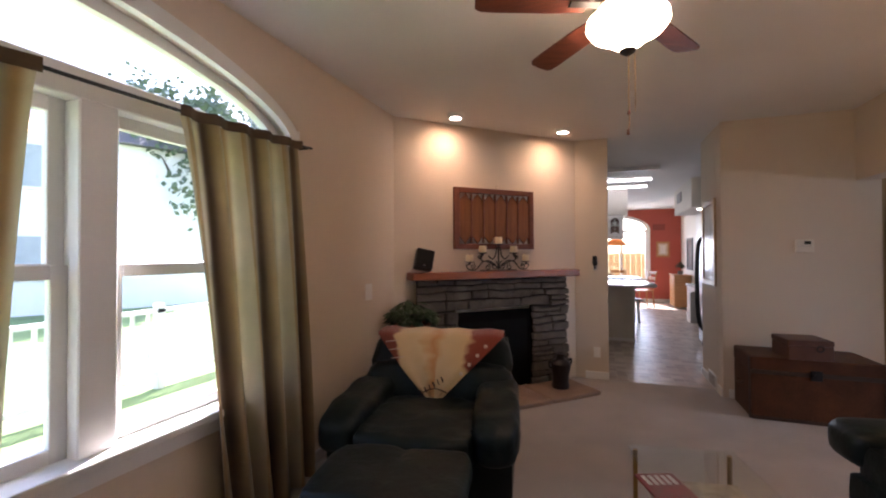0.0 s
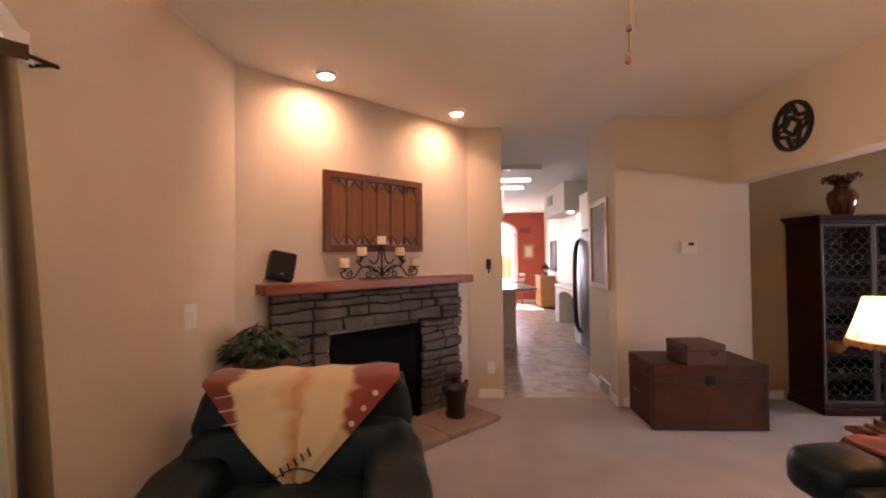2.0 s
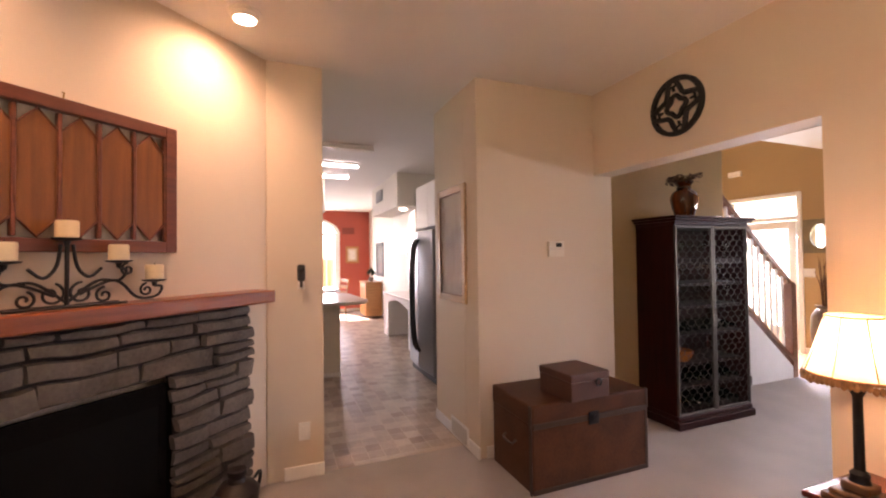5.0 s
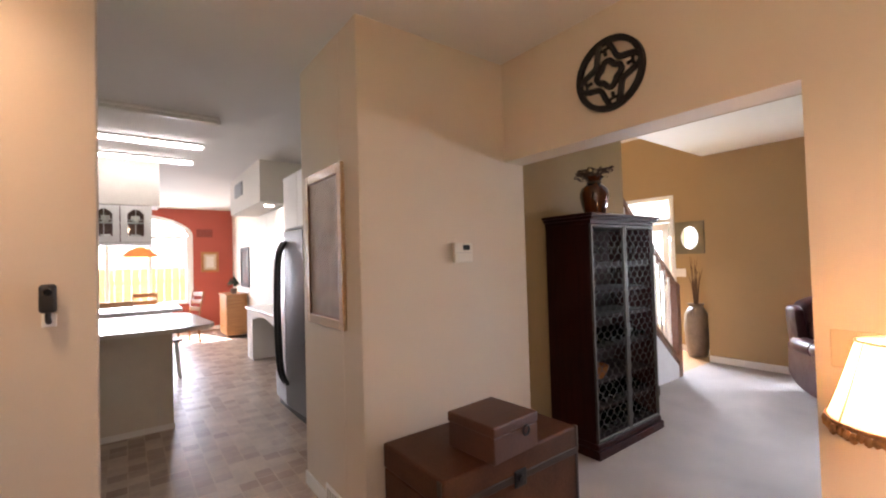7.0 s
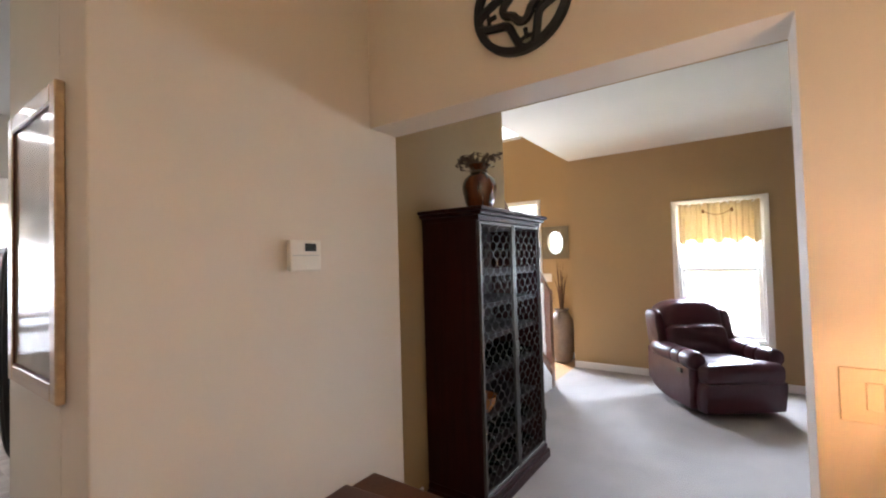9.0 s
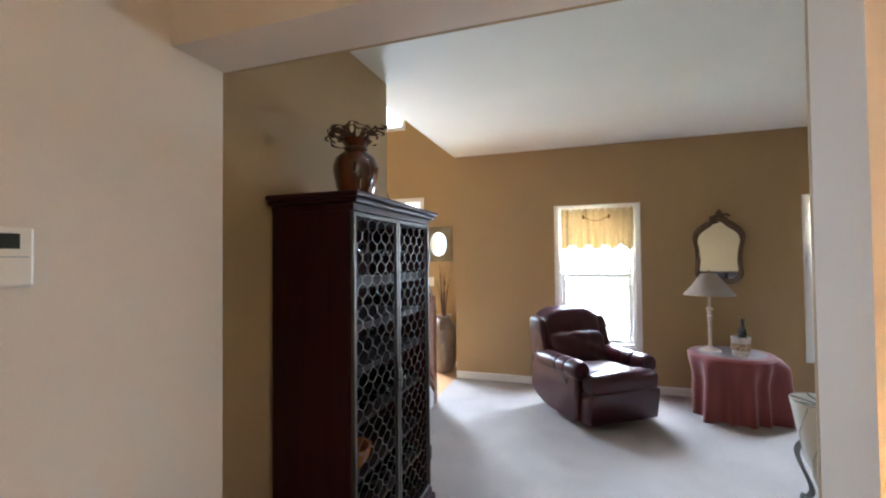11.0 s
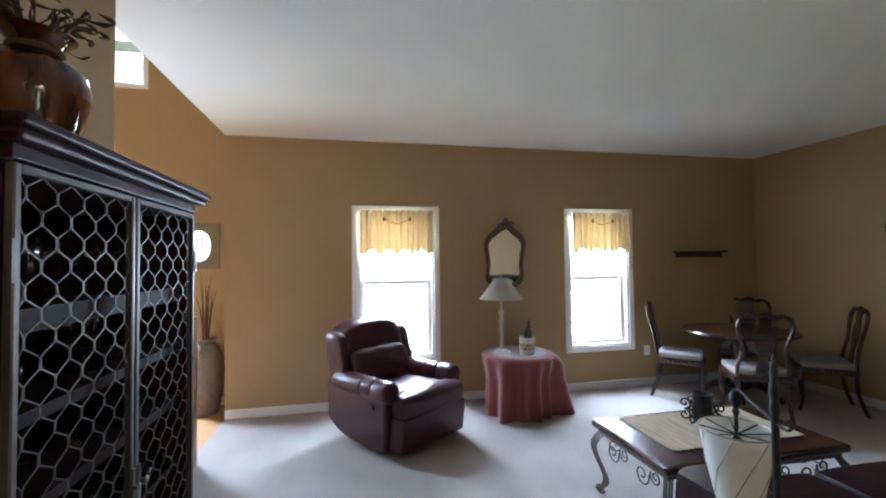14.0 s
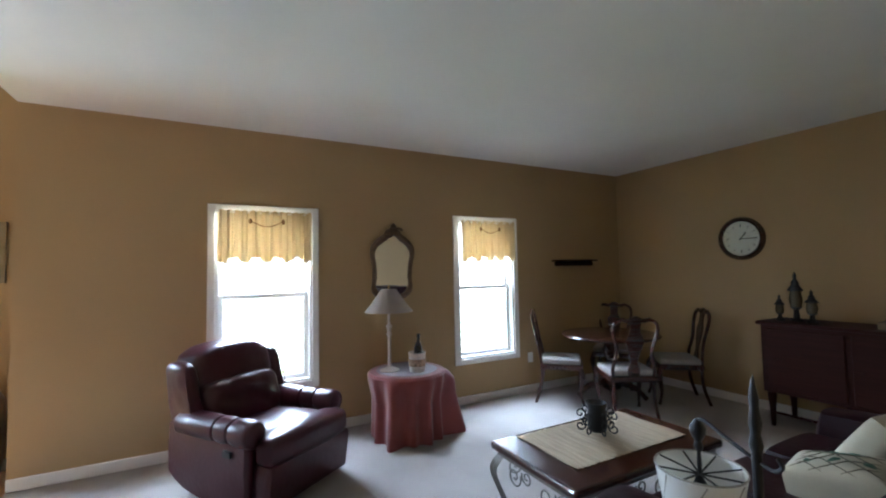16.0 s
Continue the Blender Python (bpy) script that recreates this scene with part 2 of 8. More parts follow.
SOOT = mat("sooty_firebox", (0.007, 0.0065, 0.0065), 0.95, vary=0.3, spec=0.05)
MANTEL = wood("mantel_wood", (0.16, 0.035, 0.012), (0.34, 0.095, 0.03), 0.3)
AMBERWOOD = wood("amber_wood", (0.13, 0.040, 0.006), (0.25, 0.085, 0.012), 0.5, axis=2, coat=0.0)
FRAMEWOOD = wood("frame_wood", (0.085, 0.020, 0.008), (0.18, 0.046, 0.016), 0.45, coat=0.0)
MIRRORWOOD = wood("carved_walnut", (0.05, 0.025, 0.01), (0.15, 0.08, 0.035), 0.4)
CHERRY = wood("dark_cherry", (0.014, 0.0016, 0.0012), (0.036, 0.0042, 0.0028), 0.45, axis=2, coat=0.0)
CHERRY.node_tree.nodes["Principled BSDF"].inputs["Specular IOR Level"].default_value = 0.2
MAHOG = wood("mahogany", (0.022, 0.006, 0.004), (0.062, 0.017, 0.010), 0.25, coat=0.35)
FANWOOD = wood("fan_blade_wood", (0.08, 0.02, 0.01), (0.17, 0.045, 0.02), 0.6, coat=0.0)
HONEY = wood("honey_oak", (0.30, 0.13, 0.04), (0.50, 0.24, 0.08), 0.4)
TRUNK = mat("trunk_leather", (0.078, 0.028, 0.011), 0.5, spec=0.25, vary=0.4, scale=5, fine=80, bump=0.1)
TRUNKTRIM = mat("trunk_trim", (0.04, 0.02, 0.012), 0.45, vary=0.2)
IRON = mat("black_iron", (0.010, 0.0095, 0.0095), 0.5, metal=0.25, vary=0.2, bump=0.08)
PEWTER = mat("pewter_wire", (0.11, 0.10, 0.088), 0.5, metal=0.8, vary=0.15, bump=0.03)
SILVER = mat("aged_silver_scroll", (0.15, 0.14, 0.125), 0.42, metal=0.8, vary=0.2)
BRASS = mat("dull_brass", (0.35, 0.22, 0.08), 0.4, metal=0.9, vary=0.2)
STEEL = mat("brushed_steel", (0.26, 0.26, 0.27), 0.36, metal=0.9, vary=0.08, stretch=(1, 1, 20))
BLACK = mat("black_plastic", (0.012, 0.012, 0.013), 0.45, vary=0.2, bump=0.02)
WHITEPL = mat("white_plastic", (0.82, 0.80, 0.76), 0.4, vary=0.03, bump=0.0)
TANPL = mat("tan_plate", (0.60, 0.48, 0.33), 0.4, vary=0.03, bump=0.0)
GREENLEATHER = mat("dark_green_leather", (0.0055, 0.0120, 0.0125), 0.45, spec=0.24, vary=0.2, scale=5, fine=30, bump=0.2)
BURGUNDY = mat("burgundy_leather", (0.048, 0.0085, 0.014), 0.34, vary=0.15, scale=5, fine=34, bump=0.10, spec=0.42)
ROSECLOTH = mat("rose_tablecloth", (0.20, 0.046, 0.043), 0.9, vary=0.12, scale=5, fine=300, bump=0.12, sheen=0.3)
GREYMAT = mat("grey_table_mat", (0.30, 0.27, 0.28), 0.8, vary=0.1, fine=300)
SEATCLOTH = mat("pale_seat_cloth", (0.33, 0.31, 0.30), 0.9, vary=0.15, scale=20, fine=200, bump=0.1)
CANDLE = mat("cream_wax", (0.72, 0.60, 0.40), 0.5, vary=0.06, bump=0.02)
LEAF = mat("plant_leaf", (0.014, 0.038, 0.014), 0.45, vary=0.45, spec=0.3, scale=10, bump=0.05)
TERRA = mat("terracotta", (0.23, 0.07, 0.035), 0.7, vary=0.15)
TWIG = mat("dry_twigs", (0.10, 0.055, 0.03), 0.9, vary=0.3)
AMBERGLAZE = mat("amber_glaze", (0.10, 0.024, 0.005), 0.10, vary=0.85, scale=26, fine=60, bump=0.02, coat=0.6, stretch=(1, 1, 0.12))
GREYGLAZE = mat("grey_brown_jar", (0.17, 0.13, 0.10), 0.35, vary=0.35, scale=4, fine=30)
COUNTER = mat("pale_counter", (0.74, 0.71, 0.66), 0.25, vary=0.05, fine=120, bump=0.01)
CABWHITE = mat("white_cabinet", (0.77, 0.75, 0.71), 0.4, vary=0.03, bump=0.01)
CABGREY = mat("greige_panel", (0.66, 0.61, 0.53), 0.6, vary=0.05)
PAPER = mat("paper_mount", (0.62, 0.52, 0.38), 0.8, vary=0.08)
WHITEPAPER = mat("white_paper", (0.78, 0.76, 0.72), 0.8, vary=0.03)
FENCE = wood("fence_boards", (0.55, 0.30, 0.12), (0.72, 0.44, 0.20), 0.8, axis=2, coat=0)
SIDING = mat("house_siding", (0.80, 0.79, 0.78), 0.7, vary=0.05)
ROOFING = mat("roof_shingle", (0.13, 0.12, 0.12), 0.9, vary=0.3, fine=40, bump=0.2)
GRASS = mat("lawn", (0.17, 0.24, 0.09), 0.95, vary=0.35, scale=0.8, fine=30, bump=0.3)
BARK = mat("bark", (0.09, 0.065, 0.045), 0.95, vary=0.3, scale=8, bump=0.4)
CROWN = mat("tree_leaves", (0.10, 0.135, 0.085), 0.6, vary=0.4, scale=3)
GLASS = pane_glass("window_pane", (1, 1, 1), 1.0)
CLEAR = pane_glass("clear_glass", (0.95, 0.97, 0.96), 1.0)
MIRROR = bpy.data.materials.new("mirror_glass")
MIRROR.use_nodes = True
MIRROR.node_tree.nodes["Principled BSDF"].inputs["Base Color"].default_value = (0.9, 0.9, 0.9, 1)
MIRROR.node_tree.nodes["Principled BSDF"].inputs["Metallic"].default_value = 1.0
MIRROR.node_tree.nodes["Principled BSDF"].inputs["Roughness"].default_value = 0.02
SHADE = translucent("cream_lamp_shade", (0.85, 0.72, 0.52), 0.6)
GREYSHADE = translucent("grey_linen_shade", (0.36, 0.31, 0.27), 0.25)
MILK = translucent("milk_glass", (0.86, 0.85, 0.80), 0.35, 0.25)
VALANCE = translucent("gold_valance", (0.62, 0.50, 0.31), 0.30)
BULB = glow("warm_lamp_glass", (1.0, 0.71, 0.44), 6.8)
CANGLOW = glow("can_lamp", (1.0, 0.84, 0.62), 6.0)
TUBE = glow("fluorescent_tube", (1.0, 0.98, 0.94), 1.8)
BOTTLE = mat("dark_bottle_glass", (0.012, 0.02, 0.014), 0.08, vary=0.2, bump=0.0, coat=0.5)
CURTAIN = mat("striped_curtain", (0.9, 0.9, 0.9), 0.55, vary=0.08, scale=10, fine=260, bump=0.08, sheen=0.2)
striped(CURTAIN, [(0.60, 0.45, 0.27), (0.47, 0.44, 0.37), (0.68, 0.62, 0.50), (0.17, 0.12, 0.085), (0.62, 0.49, 0.31), (0.44, 0.43, 0.38), (0.50, 0.35, 0.20), (0.72, 0.65, 0.50)], 0, 0.40)
nt = CURTAIN.node_tree
tl, mx = nt.nodes.new("ShaderNodeBsdfTranslucent"), nt.nodes.new("ShaderNodeMixShader")
mx.inputs[0].default_value = 0.6
nt.links.new(nt.nodes["Principled BSDF"].inputs["Base Color"].links[0].from_socket, tl.inputs[0])
nt.links.new(nt.nodes["Principled BSDF"].outputs[0], mx.inputs[1])
nt.links.new(tl.outputs[0], mx.inputs[2])
nt.links.new(mx.outputs[0], nt.nodes["Material Output"].inputs[0])
SIT_POWER, FOYER_POWER, CAN_POWER, TABLE_POWER, FAN_TURN = 28.0, 42.0, 4.9, 1.6, 60.0
KITCHEN_POWER = 22.0

# ---- the large structure ----
H = 2.70          # ceilings
XL, XR, XR2 = -1.52, 2.44, 2.62   # living room: left wall, wall with the wide opening
YT = 5.55         # wall with the thermostat
XW = 6.555        # sitting room: wall with the two windows
YR = -0.15        # sitting room: wall with the clock
YE = 5.97         # edge of the sitting room's ceiling
DIAG = pose(-0.75, 5.0175, 0, 0, 0, 45)   # fireplace wall: x along it, -y into the room
ARCH_Y, ARCH_A, ARCH_Z, ARCH_B = 1.26, 1.59, 2.08, 0.38

structure("floor_carpet", box(B(), -1.72, -1.2, -0.12, XW + 0.2, 5.8, 0.0), CARPET, "light beige wall-to-wall carpet")
bm = B()
box(bm, XR2, 5.801, -0.12, XW, YE, -0.001)
structure("floor_carpet_edge", bm, CARPET, "light beige carpet by the foyer")
structure("floor_kitchen", box(B(), -3.2, 5.802, -0.12, 2.6, 15.0, -0.002), VINYL, "mottled beige vinyl kitchen floor")
structure("floor_foyer", box(B(), 2.62, YE, -0.12, 7.2, 9.2, -0.002), OAK, "light oak foyer floor")

bm = B()
box(bm, -1.72, -1.2, H, XR2, 5.80, H + 0.15)
structure("ceiling_living", bm, CEIL, "white painted ceiling")
structure("ceiling_kitchen", box(B(), -3.2, 5.801, H, 2.6, 15.0, H + 0.15), CEIL, "white painted kitchen ceiling")
structure("ceiling_sitting", box(B(), XR2 + 0.001, -0.4, H, 7.2, YE, H + 0.15), CEIL, "white painted ceiling that ends at the tall foyer")
structure("ceiling_foyer", box(B(), 2.4, 5.6, 5.3, 7.4, 9.4, 5.45), CEIL, "high white foyer ceiling")


def arch_z(y):
    k = (y - ARCH_Y) / ARCH_A
    return ARCH_Z + ARCH_B * math.sqrt(max(0.0, 1 - k * k))


# left wall with the arched window
bm = B()
y0, y1, sill = ARCH_Y - ARCH_A, ARCH_Y + ARCH_A, 0.62
box(bm, XL - 0.18, -1.2, 0, XL, y0, H)
box(bm, XL - 0.18, y1, 0, XL, 4.45, H)
box(bm, XL - 0.18, y0, 0, XL, y1, sill)
n = 40
for k in range(n):
    ya, yb = (y0 + (y1 - y0) * (1 - math.cos(math.pi * q / n)) / 2 for q in (k, k + 1))
    za, zb = arch_z(ya), arch_z(yb)
    vs = [bm.verts.new((x, y, z)) for x in (XL - 0.18, XL) for y, z in ((ya, za), (yb, zb), (yb, H), (ya, H))]
    for f in ((0, 1, 2, 3), (4, 5, 6, 7), (0, 1, 5, 4), (3, 2, 6, 7)):
        bm.faces.new([vs[i] for i in f])
structure("wall_west", bm, CREAM, "cream wall with a wide arched window")
structure("wall_south", box(B(), -1.72, -1.38, 0, XR2, -1.2, H), CREAM, "cream wall")
bm = B()
box(bm, -1.16, 0, 0, 1.115, 0.12, H, m=DIAG)
structure("wall_fireplace", bm, CREAM, "cream wall set across the corner, with spotlights on it")
structure("wall_north_stub", box(B(), 0.02, 5.775, 0, 0.369, 5.90, H, 0.006), CREAM, "short cream wall beside the kitchen passage")
structure("wall_kitchen_back", box(B(), -3.2, 5.98, 0, 0.1, 6.10, H), PALE)
bm = B()
box(bm, 1.40, YT, 0, XR2, YT + 0.23, H, 0.006)
box(bm, 1.40, YT + 0.23, 0, 1.52, 6.40, H)
box(bm, 1.52, 6.30, 0, 2.6, 6.40, H)
structure("wall_thermostat", bm, CREAM, "cream wall with a thermostat")
bm = B()
box(bm, XR, -1.2, 0, XR2, 4.032, H)
box(bm, XR, 4.032, 2.055, XR2, YT, H)
structure("wall_opening", bm, CREAM, "cream wall with a wide cased opening")
structure("wall_sitting_skin", box(B(), XR2 + 0.002, YR, 0, XR2 + 0.012, 4.032, H), TAN, "tan painted wall")
structure("wall_olive", box(B(), XR2, 5.782, 0, 4.27, 5.90, 5.3), TAN, "tan wall behind the wine cabinet")
structure("wall_header_skin", box(B(), XR2 + 0.002, 4.032, 2.055, XR2 + 0.012, 5.78, H), TAN)

# window wall of the sitting room
WIN = [(1.60, 2.46), (3.89, 4.79)]
W0, W1 = 0.42, 2.04
bm = B()
ys = [YR - 0.15, WIN[0][0] + 0.05, WIN[0][1] - 0.05, WIN[1][0] + 0.05, WIN[1][1] - 0.05, YE]
for k in (0, 2, 4):
    box(bm, XW, ys[k], 0, XW + 0.19, ys[k + 1], H)
for k in (1, 3):
    box(bm, XW, ys[k], 0, XW + 0.19, ys[k + 1], W0 + 0.05)
    box(bm, XW, ys[k], W1 - 0.05, XW + 0.19, ys[k + 1], H)
structure("wall_east", bm, TAN, "tan wall with two white-framed windows")
structure("wall_clock", box(B(), XR2, YR - 0.15, 0, XW, YR, H), TAN, "tan wall with a round clock")

# foyer
XF = 7.02
bm = B()
for a, b, lo, hi in ((YE + 0.001, 6.20, 0, 5.3), (6.49, 6.62, 0, 5.3), (6.20, 6.49, 0, 1.46), (6.20, 6.49, 1.84, 5.3), (7.62, 9.2, 0, 5.3), (6.62, 7.62, 2.30, 3.27), (6.62, 6.83, 3.27, 4.27), (6.62, 7.62, 4.27, 5.3)):
    box(bm, XF, a, lo, XF + 0.18, b, hi)
structure("wall_foyer_front", bm, TAN, "tall tan foyer wall with the front door")
structure("wall_foyer_return", box(B(), XW + 0.191, YE - 0.2, 0, XF, YE, 5.3), TAN)
structure("wall_foyer_upper", box(B(), 4.271, YE - 0.10, H + 0.151, XW + 0.19, YE, 5.3), TAN)
structure("wall_foyer_north", box(B(), 2.62, 9.2, 0, 7.2, 9.35, 5.3), TAN)
structure("wall_foyer_west", box(B(), 2.62, 5.91, 0, 2.74, 9.2, 5.3), TAN)

# kitchen and dining end
structure("wall_kitchen_east", box(B(), 2.45, 6.40, 0, 2.6, 14.4, H), PALE, "pale kitchen wall")
structure("wall_kitchen_west", box(B(), -3.2, 6.1, 0, -3.05, 14.4, H), PALE)
RX0, RX1, RZ0, RZS, RB = -0.55, 1.58, 0.62, 2.10, 0.40
bm = B()
box(bm, -3.2, 14.4, 0, RX0, 14.55, H)
box(bm, RX1, 14.4, 0, 2.6, 14.55, H)
box(bm, RX0, 14.4, 0, RX1, 14.55, RZ0)
for k in range(24):
    xa, xb = RX0 + (RX1 - RX0) * k / 24, RX0 + (RX1 - RX0) * (k + 1) / 24
    za, zb = (RZS + RB * math.sqrt(max(0, 1 - ((x - (RX0 + RX1) / 2) / (RX1 - RX0) * 2) ** 2)) for x in (xa, xb))
    vs = [bm.verts.new((x, y, z)) for y in (14.4, 14.55) for x, z in ((xa, za), (xb, zb), (xb, H), (xa, H))]
    for f in ((0, 1, 2, 3), (4, 5, 6, 7), (0, 1, 5, 4), (3, 2, 6, 7)):
        bm.faces.new([vs[i] for i in f])
structure("wall_red", bm, RED, "brick red wall with an arched window")

# baseboards
bm = B()
for x0, y0b, x1, y1b in ((XL, -1.2, XL + 0.014, 4.2), (0.12, 5.761, 0.369, 5.775), (1.45, YT - 0.014, XR2, YT), (1.386, YT - 0.014, 1.40, 6.40), (XR - 0.014, -1.2, XR, 4.032),
                         (XR2 + 0.012, YR, XR2 + 0.026, 4.032), (XR2, 5.768, 3.05, 5.782), (4.0, 5.768, 4.284, 5.782), (4.27, 5.768, 4.284, 5.90), (XW - 0.014, YR, XW, YE), (XR2, YR, XW - 0.014, YR + 0.014),
                         (XF - 0.014, YE, XF, 6.56), (2.436, 8.4, 2.45, 14.4), (RX1 - 3, 14.386, 2.436, 14.4)):
    box(bm, x0, y0b, 0, x1, y1b, 0.085, 0.004, 1)
structure("baseboard", bm, TRIM, "white painted baseboards")


# ---- windows ----
def sash_window(name, m, w, h, label, grouped):
    """A double-hung window with casing; local x across, y out of the room, z up from the casing's foot."""
    t = thing(name, label, "window", m, grouped)
    bm = B()
    c = 0.06
    for a in ((-w / 2, 0, -w / 2 + c, h), (w / 2 - c, 0, w / 2, h), (-w / 2 + c, h - c, w / 2 - c, h), (-w / 2 + c, 0, w / 2 - c, c)):
        box(bm, a[0], -0.018, a[1], a[2], 0.0, a[3], 0.004, 1)
    part("casing", bm, TRIM, t, "white painted casing")
    bm = B()
    for a in ((-w / 2 + c, c, -w / 2 + c + 0.02, h - c), (w / 2 - c - 0.02, c, w / 2 - c, h - c), (-w / 2 + c, h - c - 0.02, w / 2 - c, h - c), (-w / 2 + c, c, w / 2 - c, c + 0.02)):
        box(bm, a[0], 0.0, a[1], a[2], 0.17, a[3])
    part("jamb", bm, TRIM, t)
    wi, lo, hi = w / 2 - c - 0.02, c + 0.02, h - c - 0.02
    mid = lo + (hi - lo) * 0.515
    for k, (za, zb, y) in enumerate(((lo, mid + 0.02, 0.07), (mid - 0.02, hi, 0.11))):
        bm = B()
        s = 0.042
        box(bm, -wi, y, za, -wi + s, y + 0.035, zb, 0.003, 1)
        box(bm, wi - s, y, za, wi, y + 0.035, zb, 0.003, 1)
        box(bm, -wi + s, y, za, wi - s, y + 0.035, za + s, 0.003, 1)
        box(bm, -wi + s, y, zb - s, wi - s, y + 0.035, zb, 0.003, 1)
        sash = part("sash", bm, TRIM, t)
        g = part("pane", box(B(), -wi + s, y + 0.015, za + s, wi - s, y + 0.02, zb - s), GLASS, sash)
        g.visible_shadow = False
    return t


for k, (a, b) in enumerate(WIN):
    sash_window("window_%d" % (k + 1), pose(XW, (a + b) / 2, W0, 0, 0, -90), b - a, W1 - W0, "white double-hung window with a gold valance over it", "sitting room windows")

# the arched window of the living room
t = thing("window_3", "wide white arched window over three double-hung windows", "window", pose(XL, 0, 0))
bm = B()
ring = []
for k in range(49):
    ang = math.pi * k / 48
    cy, sz = math.cos(ang), math.sin(ang)
    ring.append([bm.verts.new(p) for p in ((0.022, ARCH_Y + (ARCH_A + 0.075) * cy, ARCH_Z + (ARCH_B + 0.075) * sz), (0.022, ARCH_Y + (ARCH_A - 0.01) * cy, ARCH_Z + (ARCH_B - 0.01) * sz),
                                           (-0.02, ARCH_Y + (ARCH_A - 0.01) * cy, ARCH_Z + (ARCH_B - 0.01) * sz), (0.0, ARCH_Y + (ARCH_A + 0.075) * cy, ARCH_Z + (ARCH_B + 0.075) * sz))])
for a, b in zip(ring, ring[1:]):
    for k in range(4):
        bm.faces.new((a[k], a[(k + 1) % 4], b[(k + 1) % 4], b[k]))
part("arch_casing", bm, TRIM, t, "white arched casing")
bm = B()
ring = []
for k in range(49):
    ang = math.pi * k / 48
    cy, sz = math.cos(ang), math.sin(ang)
    ring.append([bm.verts.new((x, ARCH_Y + (ARCH_A - q) * cy, ARCH_Z + (ARCH_B - q * 0.8) * sz)) for x, q in ((-0.07, 0.0), (-0.07, 0.07), (-0.12, 0.07), (-0.12, 0.0))])
for a, b in zip(ring, ring[1:]):
    for k in range(4):
        bm.faces.new((a[k], a[(k + 1) % 4], b[(k + 1) % 4], b[k]))
part("arch_frame", bm, TRIM, t)
bm = B()
vs = [bm.verts.new((-0.095, ARCH_Y + (ARCH_A - 0.05) * math.cos(math.pi * k / 40), ARCH_Z + (ARCH_B - 0.04) * math.sin(math.pi * k / 40))) for k in range(41)]
bm.faces.new(vs)
part("arch_pane", bm, GLASS, t).visible_shadow = False
bm = B()
box(bm, -0.14, ARCH_Y - ARCH_A, 2.0, -0.03, ARCH_Y + ARCH_A, 2.12, 0.006, 1)
part("transom_bar", bm, TRIM, t)
wd = 2 * ARCH_A / 3
for k in (1, 2):
    bm = B()
    box(bm, -0.15, ARCH_Y - ARCH_A + wd * k - 0.07, 0.62, -0.02, ARCH_Y - ARCH_A + wd * k + 0.07, 2.0, 0.006, 1)
    part("mullion", bm, TRIM, t)
for k in range(3):
    ya, yb = ARCH_Y - ARCH_A + wd * k + (0.07 if k else 0.0), ARCH_Y - ARCH_A + wd * (k + 1) - (0.07 if k < 2 else 0.0)
    for za, zb, x in ((0.64, 1.37, -0.10), (1.32, 2.0, -0.125)):
        bm = B()
        s = 0.055
        box(bm, x - 0.018, ya, za, x + 0.018, ya + s, zb, 0.003, 1)
        box(bm, x - 0.018, yb - s, za, x + 0.018, yb, zb, 0.003, 1)
        box(bm, x - 0.018, ya + s, za, x + 0.018, yb - s, za + s, 0.003, 1)
        box(bm, x - 0.018, ya + s, zb - s, x + 0.018, yb - s, zb, 0.003, 1)
        sash = part("sash", bm, TRIM, t)
        part("pane", box(B(), x - 0.003, ya + s, za + s, x + 0.003, yb - s, zb - s), GLASS, sash).visible_shadow = False
bm = B()
box(bm, -0.16, ARCH_Y - ARCH_A, 0.6, 0.05, ARCH_Y + ARCH_A, 0.64, 0.008)
box(bm, 0.001, ARCH_Y - ARCH_A - 0.03, 0.53, 0.022, ARCH_Y + ARCH_A + 0.03, 0.6, 0.006)
part("window_sill", bm, TRIM, t, "white window stool and apron")

# the arched window of the dining end
t = thing("window_4", "white arched dining window in the red wall", "window", pose(0, 14.4, 0))
bm = B()
box(bm, RX0, 0.03, RZ0, RX0 + 0.06, 0.1, RZS)
box(bm, RX1 - 0.06, 0.03, RZ0, RX1, 0.1, RZS)
box(bm, RX0 + 0.06, 0.03, RZ0, RX1 - 0.06, 0.1, RZ0 + 0.06)
box(bm, RX0 + 0.06, 0.03, RZS - 0.06, RX1 - 0.06, 0.1, RZS)
for q in (1, 2):
    x = RX0 + (RX1 - RX0) * q / 3
    box(bm, x - 0.03, 0.035, RZ0 + 0.06, x + 0.03, 0.095, RZS - 0.06)
part("window_frame", bm, TRIM, t)
bm = B()
ring = []
for k in range(33):
    cy, sz = math.cos(math.pi * k / 32), math.sin(math.pi * k / 32)
    ring.append([bm.verts.new(((RX0 + RX1) / 2 + ((RX1 - RX0) / 2 + q) * cy, y, RZS + (RB + q) * sz)) for y, q in ((-0.02, -0.01), (-0.02, 0.07), (0.0, 0.07), (0.0, -0.01))])
for a, b in zip(ring, ring[1:]):
    for k in range(4):
        bm.faces.new((a[k], a[(k + 1) % 4], b[(k + 1) % 4], b[k]))
box(bm, RX1 - 0.01, -0.02, RZ0, RX1 + 0.07, 0, RZS)
box(bm, RX0 - 0.07, -0.02, RZ0, RX0 + 0.01, 0, RZS)
part("casing", bm, TRIM, t)
part("pane", box(B(), RX0 + 0.05, 0.06, RZ0 + 0.05, RX1 - 0.05, 0.065, RZS - 0.05), GLASS, t).visible_shadow = False

